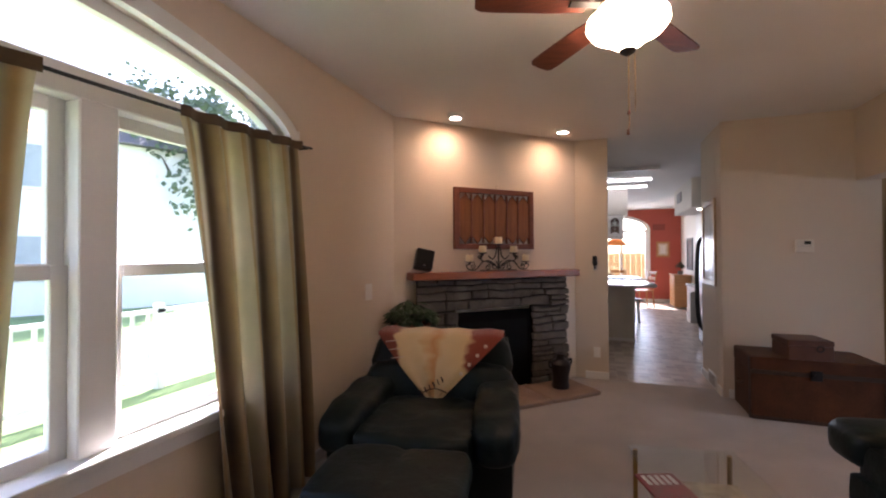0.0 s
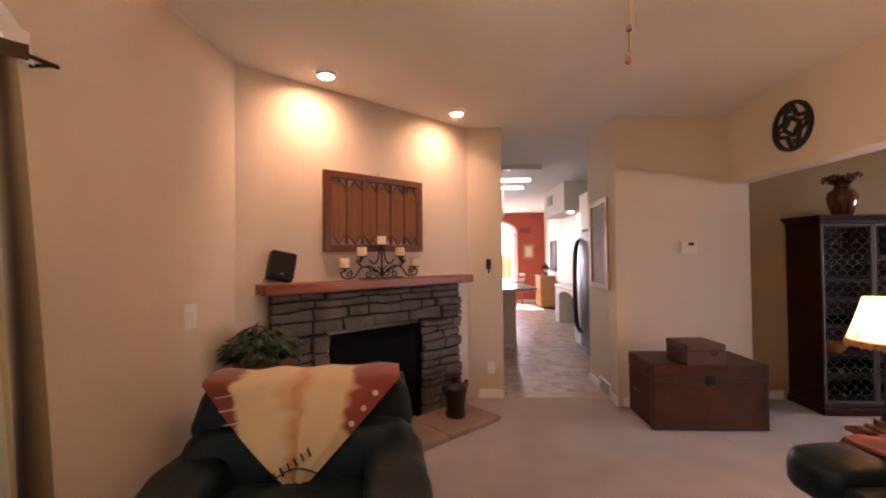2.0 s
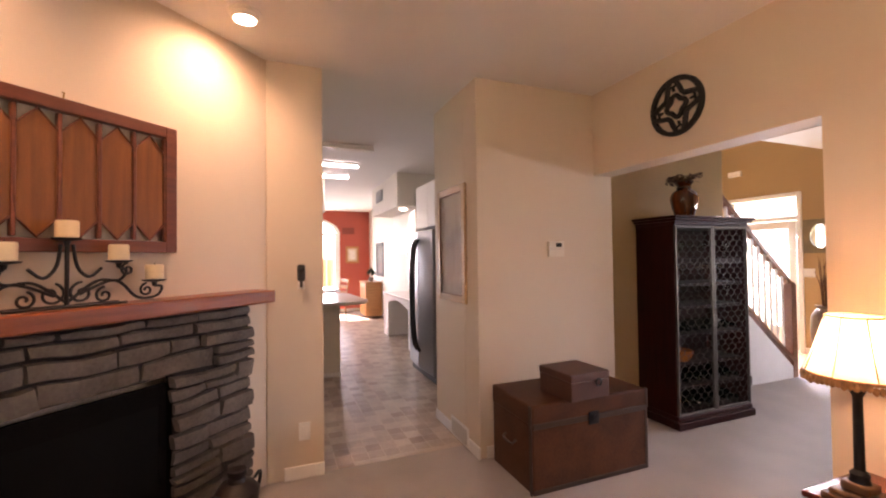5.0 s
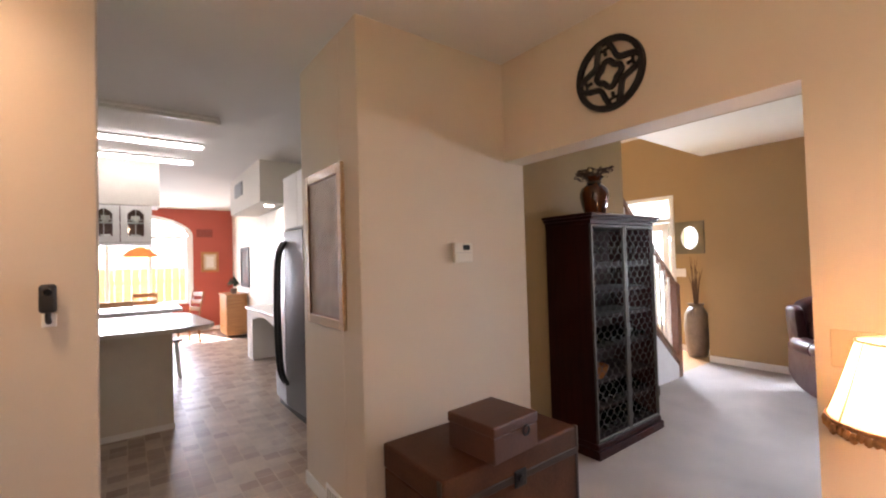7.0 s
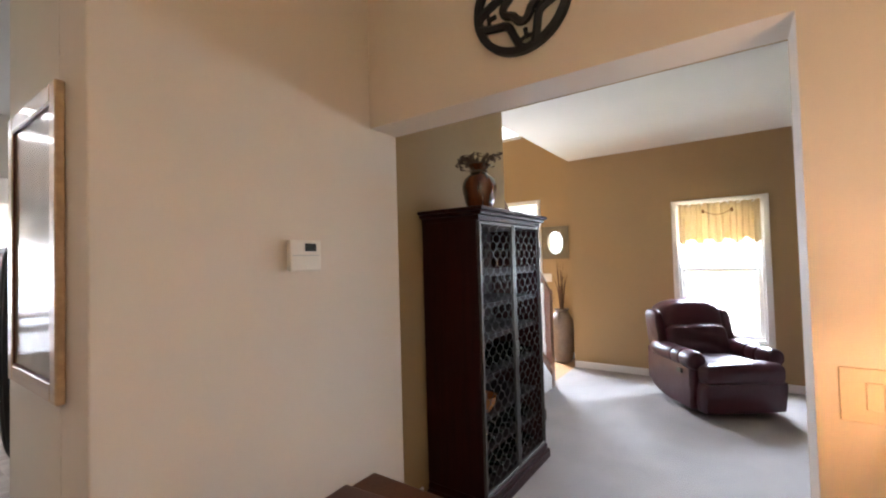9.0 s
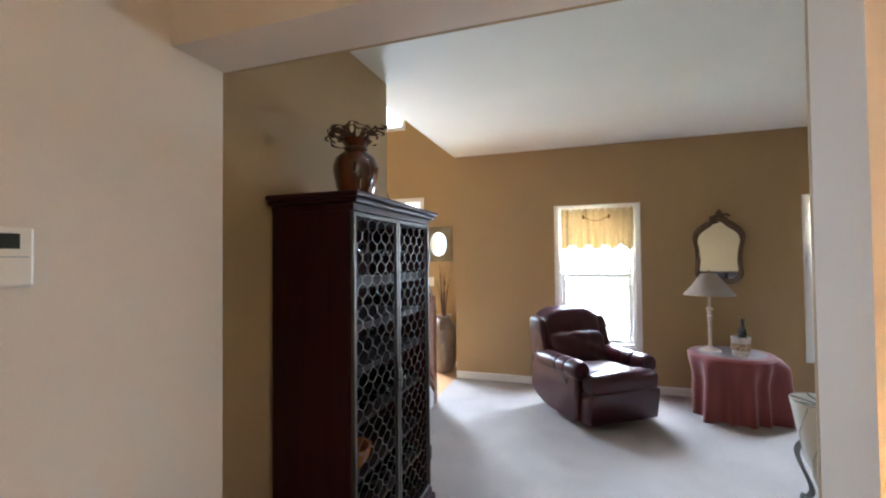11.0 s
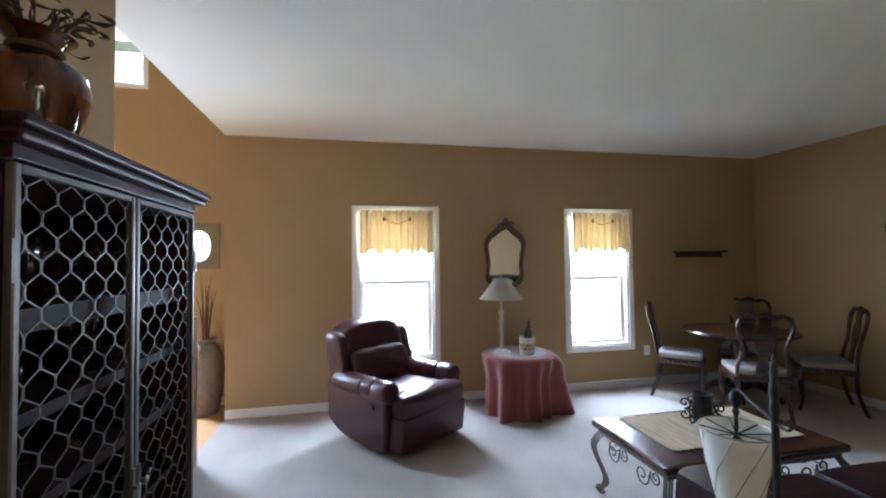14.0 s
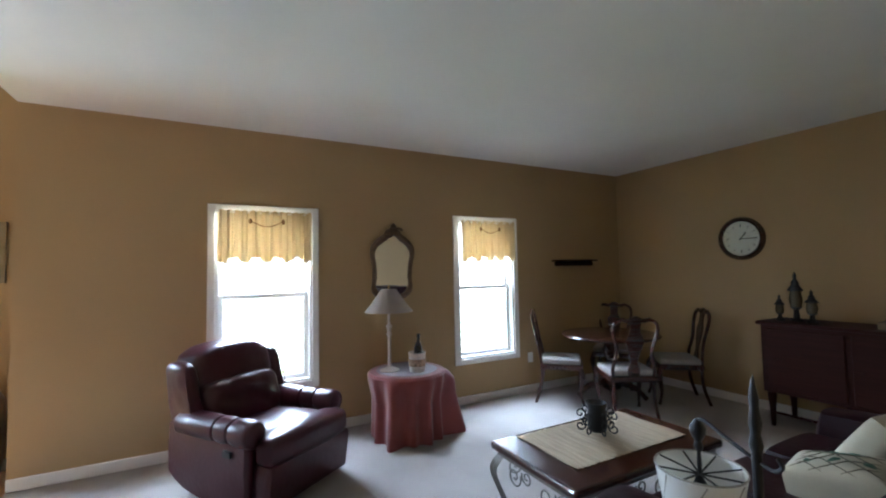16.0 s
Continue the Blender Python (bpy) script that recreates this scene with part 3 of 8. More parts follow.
# ---- lamps of the place, and sky light in the window openings ----
def area(name, m, w, h, power, colour=(1, 1, 1)):
    la = bpy.data.lights.new(name, "AREA")
    la.shape, la.size, la.size_y, la.energy, la.color = "RECTANGLE", w, h, power, colour
    ob = new(name, la)
    ob.matrix_world = m
    return ob


SKYTINT = (0.80, 0.90, 1.0)
for a, b in WIN:
    area("window_sky_light", pose(XW + 0.66, (a + b) / 2, 1.55, 0, 44, -32), 1.15, 0.80, SIT_POWER, SKYTINT)
area("foyer_sky_light", pose(XF + 0.34, 7.12, 1.35, 0, 48, 0), 0.85, 0.95, FOYER_POWER, SKYTINT)
area("foyer_high_sky_light", pose(XF + 0.40, 7.25, 3.65, 0, 42, 0), 0.7, 0.7, FOYER_POWER, SKYTINT)

area("kitchen_sky_light", pose((RX0 + RX1) / 2, 14.78, (RZ0 + RZS) / 2, -72, 0, 0), RX1 - RX0, RZS - RZ0, KITCHEN_POWER, SKYTINT)


def spot(name, m, power, angle, blend, colour, radius):
    la = bpy.data.lights.new(name, "SPOT")
    la.energy, la.spot_size, la.spot_blend, la.color, la.shadow_soft_size = power, radians(angle), blend, colour, radius
    ob = new(name, la)
    ob.matrix_world = m
    return ob


def point(name, x, y, z, power, colour, radius):
    la = bpy.data.lights.new(name, "POINT")
    la.energy, la.color, la.shadow_soft_size = power, colour, radius
    ob = new(name, la)
    ob.location = (x, y, z)
    return ob


WARM = (1.0, 0.63, 0.36)

# ---- living room: fireplace corner ----
rnd = random.Random(4)
for k, (x, y) in enumerate(((-0.962, 4.415), (-0.068, 5.261))):
    t = thing("recessed_light", "white recessed ceiling spotlight, switched on", "ceiling light", pose(x, y, H), "spotlights over the fireplace")
    bm = B()
    lathe(bm, [(0.054, -0.036), (0.062, -0.038), (0.066, -0.034), (0.068, -0.010), (0.084, -0.006), (0.086, 0.0)], 32)
    bmesh.ops.delete(bm, geom=[f for f in bm.faces if len(f.verts) > 4], context="FACES")
    part("trim_ring", bm, WHITEPL, t, "white eyeball trim", True)
    part("lamp", lathe(B(), [(0.0, -0.034), (0.03, -0.033), (0.053, -0.028), (0.053, -0.020)], 24), CANGLOW, t, "glowing lamp face", True)
    spot("can_light", look((x, y, H - 0.045), (x - 0.40, y + 0.40, H - 1.0)), CAN_POWER, 140, 1.0, WARM, 0.045)

# stone fireplace; x along the wall, -y into the room
FP = thing("fireplace", "grey stacked stone fireplace with a dark firebox", "fireplace", DIAG)
bm = B()
UL, UR, OL, OR_, OT, ST = -0.88, 0.905, -0.46, 0.44, 0.845, 1.16
box(bm, UL + 0.01, -0.055, 0, OL - 0.01, -0.001, ST)
box(bm, OR_ + 0.01, -0.055, 0, UR - 0.01, -0.001, ST)
box(bm, OL - 0.01, -0.055, OT + 0.01, OR_ + 0.01, -0.001, ST)
part("mortar", bm, MORTAR, FP, "dark mortar backing")


def joint(x, z):
    """How far a level joint wanders up or down at a place."""
    return 0.016 * noise.noise((x * 3.1, z * 9.0, 2.0)) + 0.008 * noise.noise((x * 9.0, z * 14.0, 5.0))


def stone(x0, x1, z0, z1):
    bm = B()
    d = 0.070 + rnd.random() * 0.045
    n = max(2, int((x1 - x0) / 0.05))
    tilt, slope = rnd.uniform(-0.012, 0.012), rnd.uniform(-0.012, 0.012)
    rows = []
    for k, (y, zi) in enumerate(((-0.05, 0.0), (-d + 0.012, 0.001), (-d, 0.010), (-d - 0.004, 0.5), (-d, 0.990), (-d + 0.012, 0.999), (-0.05, 1.0))):
        row = []
        for q in range(n + 1):
            u = q / n
            edge = 0.012 if q in (0, n) else 0.0
            a, b = z0 + joint(x0 + (x1 - x0) * u, z0), z1 + joint(x0 + (x1 - x0) * u, z1)
            mid = a + (b - a) * zi
            if 0 < k < 6:
                mid = min(b - 0.004 * (k == 4), max(a + 0.004 * (k == 2), mid))
            x = x0 + (x1 - x0) * u + (slope * (zi - 0.5) if q in (0, n) else 0)
            y2 = y if k in (0, 6) else min(-0.055, y + edge + tilt * (u - 0.5) + 0.012 * noise.noise((x * 16, mid * 16, 3.0)) + 0.006 * noise.noise((x * 45, mid * 45, 7.0)))
            row.append(bm.verts.new((x, y2, mid)))
        rows.append(row)
    for r1, r2 in zip(rows, rows[1:]):
        for q in range(n):
            bm.faces.new((r1[q], r1[q + 1], r2[q + 1], r2[q]))
    for q in (0, n):
        bm.faces.new([r[q] for r in rows])
    part("stone", bm, STONE, FP, smooth=True)


def course(x0, x1, z0, z1, lo, hi):
    x = x0
    while x < x1 - 0.01:
        w = rnd.uniform(lo, hi)
        if x1 - x - w < lo * 0.55:
            w = x1 - x
        ends = x0 + 0.012 * rnd.uniform(-1, 1) if x == x0 else x + 0.005
        if z1 - z0 > 0.085 and rnd.random() < 0.22:
            zm = z0 + (z1 - z0) * rnd.uniform(0.4, 0.6)
            stone(ends, x + w - 0.005, z0 + 0.006, zm - 0.006)
            stone(ends, x + w - 0.005, zm + 0.006, z1 - 0.006)
        else:
            stone(ends, x + w - 0.009, z0 + 0.007, z1 - 0.007)
        x += w


z = 0.0
for h in (0.085, 0.07, 0.10, 0.065, 0.09, 0.075, 0.08, 0.095, 0.07, 0.115):
    course(OR_, UR, z, z + h, 0.17, 0.29)
    z += h
zr = z
z = 0.0
for h in (0.15, 0.13, 0.16, 0.135, 0.14, 0.13):
    course(UL, OL, z, z + h, 0.16, 0.30)
    z += h
course(UL, UR, 0.852, 0.955, 0.24, 0.40)
course(UL, UR, 0.955, 1.035, 0.15, 0.32)
course(UL, UR, 1.035, 1.098, 0.14, 0.40)
course(UL, UR, 1.098, 1.152, 0.12, 0.34)
bm = B()
box(bm, OL - 0.005, -0.05, 0.0, OR_ + 0.005, 0.0, OT + 0.01)
bmesh.ops.delete(bm, geom=[f for f in bm.faces if f.normal.y < -0.9], context="FACES")
part("firebox", bm, SOOT, FP, "black open firebox")
for a in ((OL + 0.02, 0.0, OL + 0.05, OT - 0.12), (OR_ - 0.05, 0.0, OR_ - 0.02, OT - 0.12), (OL + 0.02, OT - 0.12, OR_ - 0.02, OT - 0.02)):
    part("surround_bar", box(B(), a[0], -0.045, a[1], a[2], -0.03, a[3]), SOOT, FP, "black metal surround")
part("fire_screen", box(B(), OL + 0.05, -0.038, 0.02, OR_ - 0.05, -0.033, OT - 0.12), mat("dark_screen_glass", (0.004, 0.004, 0.004), 0.4, spec=0.08, vary=0.1, bump=0.0), FP, "dark glass fire screen")
for x0, x1 in ((-0.9, -0.33), (-0.325, 0.268), (0.275, 0.865)):
    part("hearth_slab", box(B(), x0, -0.60, 0.0, x1, -0.11, 0.045, 0.012, 2), SLATE, FP, "brown stone hearth slab", True)
bm = B()
box(bm, -0.965, -0.185, ST + 0.002, 0.985, -0.001, 1.235, 0.008, 2)
for v in bm.verts:
    if v.co.y < -0.1:
        v.co.y += 0.006 * math.sin(v.co.x * 9)
solid("mantel_shelf", bm, MANTEL, "reddish brown wooden mantel shelf over the stones", "shelf", DIAG)

# carved wooden panel over the mantel
t = thing("wall_panel", "reddish brown wooden wall panel with pointed slots", "wall decor", DIAG @ pose(0, 0, 1.455))
PW, PH = 0.475, 0.62
bm = B()
for a in ((-PW, 0, -PW + 0.055, PH), (PW - 0.055, 0, PW, PH), (-PW + 0.055, PH - 0.055, PW - 0.055, PH), (-PW + 0.055, 0, PW - 0.055, 0.055)):
    box(bm, a[0], -0.045, a[1], a[2], -0.002, a[3], 0.005, 2)
part("frame", bm, FRAMEWOOD, t)
part("backing", box(B(), -PW + 0.05, -0.012, 0.05, PW - 0.05, -0.003, PH - 0.05), mat("slot_shadow_board", (0.42, 0.40, 0.36), 0.8, vary=0.2), t, "pale grey backing board")
cw = (2 * PW - 0.11) / 6
for k in range(6):
    xc = -PW + 0.055 + cw * (k + 0.5)
    bm = B()
    outline = [(-cw * 0.49, 0.140), (0, 0.06), (cw * 0.49, 0.140), (cw * 0.49, PH - 0.140), (0, PH - 0.06), (-cw * 0.49, PH - 0.140)]
    f = [bm.verts.new((xc + x, -0.03, zz)) for x, zz in outline]
    g = [bm.verts.new((xc + x * 0.98, -0.013, zz)) for x, zz in outline]
    bm.faces.new(f)
    for i in range(6):
        bm.faces.new((f[i], f[(i + 1) % 6], g[(i + 1) % 6], g[i]))
    part("slat", bm, AMBERWOOD, t)
for k in range(7):
    xc = -PW + 0.055 + cw * k
    bm = B()
    box(bm, xc - 0.008, -0.038, 0.06, xc + 0.008, -0.012, PH - 0.06, 0.003, 1)
    part("rib", bm, FRAMEWOOD, t)
for zz, up in ((0.140, -1), (PH - 0.140, 1)):
    part("zigzag_moulding", tube(B(), [(-PW + 0.055 + cw * 0.5 * q, -0.031, zz + up * (0.080 if q % 2 else 0.0)) for q in range(13)], 0.006, 5), FRAMEWOOD, t)
part("hook", tube(B(), [(0.02, -0.01, PH), (0.02, -0.02, PH + 0.03), (0.02, -0.004, PH + 0.035)], 0.003), BRASS, t)

# candelabra on the mantel
t = thing("candelabra", "black wrought iron candelabra with five cream candles", "candle holder", DIAG @ pose(0.0, -0.09, 1.235))
spots = [(-0.335, 0.095), (-0.185, 0.185), (0.0, 0.275), (0.185, 0.185), (0.335, 0.095)]
for x, zc in spots:
    bm = B()
    lathe(bm, [(0.008, -0.03), (0.012, -0.012), (0.045, -0.006), (0.05, 0.0), (0.0, 0.001)], 16, pose(x, 0, zc))
    part("cup", bm, IRON, t, smooth=True)
    c = part("candle", lathe(B(), [(0.037, 0.0), (0.038, 0.06), (0.034, 0.066), (0.02, 0.062), (0.0, 0.06)], 18, pose(x, 0, zc + 0.003)), CANDLE, t, "cream pillar candle", True)
    part("wick", tube(B(), [(x, 0, zc + 0.06), (x + 0.002, 0, zc + 0.078)], 0.0015, 4), BLACK, c)
for sgn in (-1, 1):
    for pts in ([(0, 0.02), (sgn * 0.10, 0.10), (sgn * 0.185, 0.10), (sgn * 0.215, 0.14), (sgn * 0.185, 0.155)],
                [(sgn * 0.04, 0.05), (sgn * 0.17, 0.10), (sgn * 0.26, 0.02), (sgn * 0.345, 0.02), (sgn * 0.37, 0.06), (sgn * 0.335, 0.068)],
                [(sgn * 0.02, 0.25), (sgn * 0.035, 0.16), (sgn * 0.075, 0.12), (sgn * 0.12, 0.155)]):
        part("arm", tube(B(), curve([(x, 0, zz) for x, zz in pts], 5), 0.0065, 6), IRON, t, smooth=True)
    for cx, cz, r in ((sgn * 0.05, 0.055, 0.045), (sgn * 0.13, 0.04, 0.034), (sgn * 0.30, 0.05, 0.03), (sgn * 0.22, 0.145, 0.028)):
        part("scroll", tube(B(), scroll(cx, cz, r, 1.3, math.pi * (0.5 if sgn > 0 else 0.4), 0, sgn), 0.0055, 5), IRON, t, smooth=True)
part("stem", tube(B(), [(0, 0, 0.0), (0, 0, 0.25)], 0.008, 8), IRON, t, smooth=True)
bm = B()
tube(bm, [(-0.2, -0.03, 0.006), (0.2, -0.03, 0.006)], 0.006)
tube(bm, [(-0.2, 0.03, 0.006), (0.2, 0.03, 0.006)], 0.006)
tube(bm, [(0, -0.03, 0.006), (0, 0.03, 0.006)], 0.006)
part("base", bm, IRON, t)

# speaker on the mantel
t = thing("speaker", "small black loudspeaker tilted back on the mantel", "speaker", DIAG @ pose(-0.835, -0.085, 1.258, -6, 12, -12))
bm = B()
box(bm, -0.085, -0.055, 0.004, 0.085, 0.06, 0.195, 0.012, 2, pose(0, 0, 0, -8))
part("cabinet", bm, BLACK, t)
bm = B()
box(bm, -0.075, -0.062, 0.018, 0.075, -0.056, 0.185, 0.003, 1, pose(0, 0, 0, -8))
part("grille", bm, mat("speaker_cloth", (0.006, 0.006, 0.006), 0.95, fine=400, bump=0.2), t)
part("badge", box(B(), -0.012, -0.0645, 0.03, 0.012, -0.0622, 0.036, m=pose(0, 0, 0, -8)), STEEL, t)
part("cable", tube(B(), curve([(-0.07, 0.03, 0.03), (-0.11, 0.05, -0.02), (-0.12, 0.04, -0.1), (-0.06, 0.03, -0.14)], 5), 0.003, 5), WHITEPL, t, "thin white cable")

# urn on the hearth
t = thing("hearth_urn", "dark brown ribbed urn on the hearth", "urn", DIAG @ pose(0.575, -0.34, 0.046) @ Matrix.Diagonal((1.22, 1.22, 1.28, 1)))
bm = B()
lathe(bm, [(0.068, 0), (0.071, 0.012), (0.064, 0.05), (0.068, 0.10), (0.082, 0.165), (0.084, 0.19), (0.066, 0.212), (0.036, 0.225), (0.030, 0.24), (0.038, 0.255), (0.036, 0.268), (0.0, 0.262)], 20)
for v in bm.verts:
    a = math.atan2(v.co.y, v.co.x)
    k = 1 + 0.03 * math.cos(a * 10)
    v.co.x, v.co.y = v.co.x * k, v.co.y * k
part("body", bm, mat("dark_urn", (0.014, 0.007, 0.006), 0.45, vary=0.3), t, smooth=True)
for sgn in (-1, 1):
    part("ear", tube(B(), curve([(sgn * 0.085, 0, 0.2), (sgn * 0.115, 0, 0.215), (sgn * 0.11, 0, 0.17), (sgn * 0.085, 0, 0.165)], 4), 0.007), IRON, t)


def leafy(bm, n, cx, cy, cz, spread, rise, size, rng, droop=0.3):
    """Pointed leaves on arching stalks."""
    for _ in range(n):
        a = rng.uniform(0, 2 * math.pi)
        r = spread * math.sqrt(rng.random())
        h = rise * rng.uniform(0.35, 1.0) * (1 - 0.45 * (r / spread) ** 2)
        base = Vector((cx + r * math.cos(a), cy + r * math.sin(a), cz + h))
        out = Vector((math.cos(a + rng.uniform(-0.7, 0.7)), math.sin(a + rng.uniform(-0.7, 0.7)), rng.uniform(-0.7, 0.45))).normalized()
        side = out.cross(Vector((0, 0, 1))).normalized()
        s = size * rng.uniform(0.6, 1.2)
        up = side.cross(out)
        p0, p1, p2 = base - out * s * 0.5, base + up * s * 0.1, base + out * s * 0.5 - Vector((0, 0, droop * s * 0.5))
        q0, q1 = base + side * s * 0.26 - up * s * 0.03, base - side * s * 0.26 - up * s * 0.03
        v = [bm.verts.new(p) for p in (p0, q0, p2, q1, p1)]
        for f in ((0, 1, 4), (1, 2, 4), (2, 3, 4), (3, 0, 4)):
            bm.faces.new([v[i] for i in f])
    return bm


t = thing("potted_plant", "leafy green houseplant in a terracotta pot", "plant", pose(-1.27, 4.10, 0.30))
part("pot", lathe(B(), [(0.11, 0.30), (0.13, 0.33), (0.155, 0.46), (0.165, 0.46), (0.168, 0.50), (0.145, 0.50), (0.14, 0.47), (0.0, 0.46)], 24), TERRA, t, smooth=True)
bm = B()
for k in range(3):
    a = 2 * math.pi * k / 3
    tube(bm, [(0.14 * math.cos(a), 0.14 * math.sin(a), -0.30), (0.09 * math.cos(a), 0.09 * math.sin(a), 0.3)], 0.012)
lathe(bm, [(0.13, 0.285), (0.135, 0.30), (0.0, 0.301)], 20)
part("stand", bm, IRON, t, "black plant stand")
part("leaves", leafy(B(), 300, 0, 0, 0.45, 0.22, 0.25, 0.12, random.Random(8)), LEAF, t)

# ---- living room: seats ----
def leather_armchair(name, label, m, leather, wide=0.98, deep=0.86, high=0.98, rest=False, group=""):
    """A plump leather chair; local x across, -y is its front."""
    t = thing(name, label, "armchair", m, group)
    w, d = wide / 2, deep / 2
    bm = B()
    puff(bm, -w + 0.08, -d + 0.06, 0.04, w - 0.08, d - 0.06, 0.36, 0.12)
    part("base", bm, leather, t, smooth=True)
    bm = B()
    puff(bm, -w + 0.19, -d - 0.02, 0.30, w - 0.19, d - 0.2, 0.50, 0.22)
    part("seat", bm, leather, t, smooth=True)
    for s in (-1, 1):
        bm = B()
        puff(bm, -0.125, -d - 0.02, 0.05, 0.125, d - 0.1, 0.48, 0.20)
        puff(bm, -0.15, -d - 0.05, 0.36, 0.15, d - 0.12, 0.56, 0.40)
        for v in bm.verts:
            v.co.x += s * (w - 0.13)
        part("arm", bm, leather, t, smooth=True)
    for k, (z0, z1, y, bulge) in enumerate(((0.42, 0.72, d - 0.22, 0.13), (0.66, high, d - 0.13, 0.13))):
        bm = B()
        puff(bm, -w + 0.07, -bulge, z0, w - 0.07, bulge, z1, 0.26, n=5)
        for v in bm.verts:
            fold = 0.012 * math.sin(v.co.x * 21 + k) * math.sin(v.co.z * 15)
            v.co.y += y + (v.co.z - 0.4) * 0.30 + fold
        part("back_cushion", bm, leather, t, smooth=True)
    bm = B()
    puff(bm, -w + 0.06, d - 0.14, 0.2, w - 0.06, d + 0.02, high - 0.04, 0.15)
    for v in bm.verts:
        v.co.y += max(0, v.co.z - 0.3) * 0.30
    part("back_shell", bm, leather, t, smooth=True)
    if rest:
        bm = B()
        puff(bm, -w + 0.12, -d - 0.75, 0.30, w - 0.12, -d + 0.05, 0.47, 0.2)
        part("footrest", bm, leather, t, smooth=True)
        for s in (-1, 1):
            part("linkage", tube(B(), [(s * (w - 0.25), -d + 0.1, 0.28), (s * (w - 0.25), -d - 0.55, 0.34)], 0.014), IRON, t)
    else:
        bm = B()
        puff(bm, -w + 0.2, -d - 0.05, 0.06, w - 0.2, -d + 0.1, 0.36, 0.18)
        part("front_panel", bm, leather, t, smooth=True)
    for sx in (-1, 1):
        for sy in (-1, 1):
            part("foot", box(B(), sx * (w - 0.16) - 0.03, sy * (d - 0.14) - 0.03, 0, sx * (w - 0.16) + 0.03, sy * (d - 0.14) + 0.03, 0.06), BLACK, t)
    return t


RECLINER = pose(-0.75, 3.31, 0, 0, 0, 10)


def green_recliner(m):
    """A wide recliner, leaning back, its padded footrest out; -y is its front."""
    t = thing("recliner", "dark green leather recliner with its footrest up", "armchair", m, "living room seats")

    def crease(bm, a):
        bm.normal_update()
        for v in bm.verts:
            n1 = 1 - abs(noise.noise(v.co * 6.5)) * 2.2
            v.co += v.normal * a * (0.9 * noise.noise(v.co * 5.0) - 0.8 * max(0.0, n1 - 0.55) + 0.35 * noise.noise(v.co * 17.0))

    bm = B()
    puff(bm, -0.44, -0.46, 0.05, 0.44, 0.32, 0.36, 0.12)
    part("base", bm, GREENLEATHER, t, smooth=True)
    bm = B()
    puff(bm, -0.35, -0.64, 0.27, 0.35, 0.16, 0.47, 0.34, n=12)
    for v in bm.verts:
        v.co.z += 0.012 * math.sin(v.co.x * 13 + 1) * math.sin(v.co.y * 11) - 0.05 * max(0, v.co.y + 0.2)
    crease(bm, 0.020)
    part("seat", bm, GREENLEATHER, t, smooth=True)
    for s in (-1, 1):
        bm = B()
        puff(bm, -0.12, -0.50, 0.05, 0.12, 0.30, 0.48, 0.2)
        for v in bm.verts:
            v.co.x += s * 0.41
        arm = part("arm", bm, GREENLEATHER, t, smooth=True)
        bm = B()
        puff(bm, -0.135, -0.59, 0.33, 0.135, 0.28, 0.565, 0.5, n=10)
        for v in bm.verts:
            v.co.x += s * (0.42 + 0.03 * max(0, -v.co.y))
            v.co.z += 0.05 * min(0.3, v.co.y) - 0.10 * max(0, -0.45 - v.co.y) + 0.008 * math.sin(v.co.y * 19 + v.co.x * 8)
        crease(bm, 0.014)
        part("arm_pad", bm, GREENLEATHER, arm, smooth=True)
    for k, (z0, z1, w, y, bulge) in enumerate(((0.36, 0.66, 0.49, 0.20, 0.12), (0.54, 0.832, 0.500, 0.285, 0.12))):
        bm = B()
        puff(bm, -w, -bulge, z0, w, bulge, z1, 0.34, n=10)
        for v in bm.verts:
            v.co.y += y + (v.co.z - 0.6) * 0.27 + 0.014 * math.sin(v.co.x * 18 + k * 2) * math.sin(v.co.z * 14)
            v.co.x *= 1.04 - 0.10 * max(0, v.co.z - 0.62) / 0.2
        crease(bm, 0.016 if k == 0 else 0.007)
        part("back_cushion", bm, GREENLEATHER, t, smooth=True)
    bm = B()
    puff(bm, -0.50, 0.26, 0.2, 0.50, 0.40, 0.80, 0.16)
    for v in bm.verts:
        v.co.y += max(0, v.co.z - 0.35) * 0.22
    part("back_shell", bm, GREENLEATHER, t, smooth=True)
    bm = B()
    puff(bm, -0.35, -1.16, 0.33, 0.35, -0.66, 0.45, 0.28, n=10)
    for v in bm.verts:
        v.co.z += 0.006 * math.sin(v.co.x * 15) * math.sin(v.co.y * 13) - 0.012 * math.exp(-(v.co.x / 0.02) ** 2)
    crease(bm, 0.008)
    part("footrest", bm, GREENLEATHER, t, smooth=True)
    for s in (-1, 1):
        part("linkage", tube(B(), [(s * 0.27, -0.40, 0.24), (s * 0.27, -0.75, 0.36)], 0.014), IRON, t)
        for y in (-0.34, 0.22):
            part("foot", box(B(), s * 0.34 - 0.03, y - 0.03, 0, s * 0.34 + 0.03, y + 0.03, 0.07), BLACK, t)
    return t


green_recliner(RECLINER)
leather_armchair("armchair", "black-green leather armchair beside the end table", pose(1.87, 3.10, 0, 0, 0, -85), GREENLEATHER, 0.95, 0.80, 0.78, False, "living room seats")

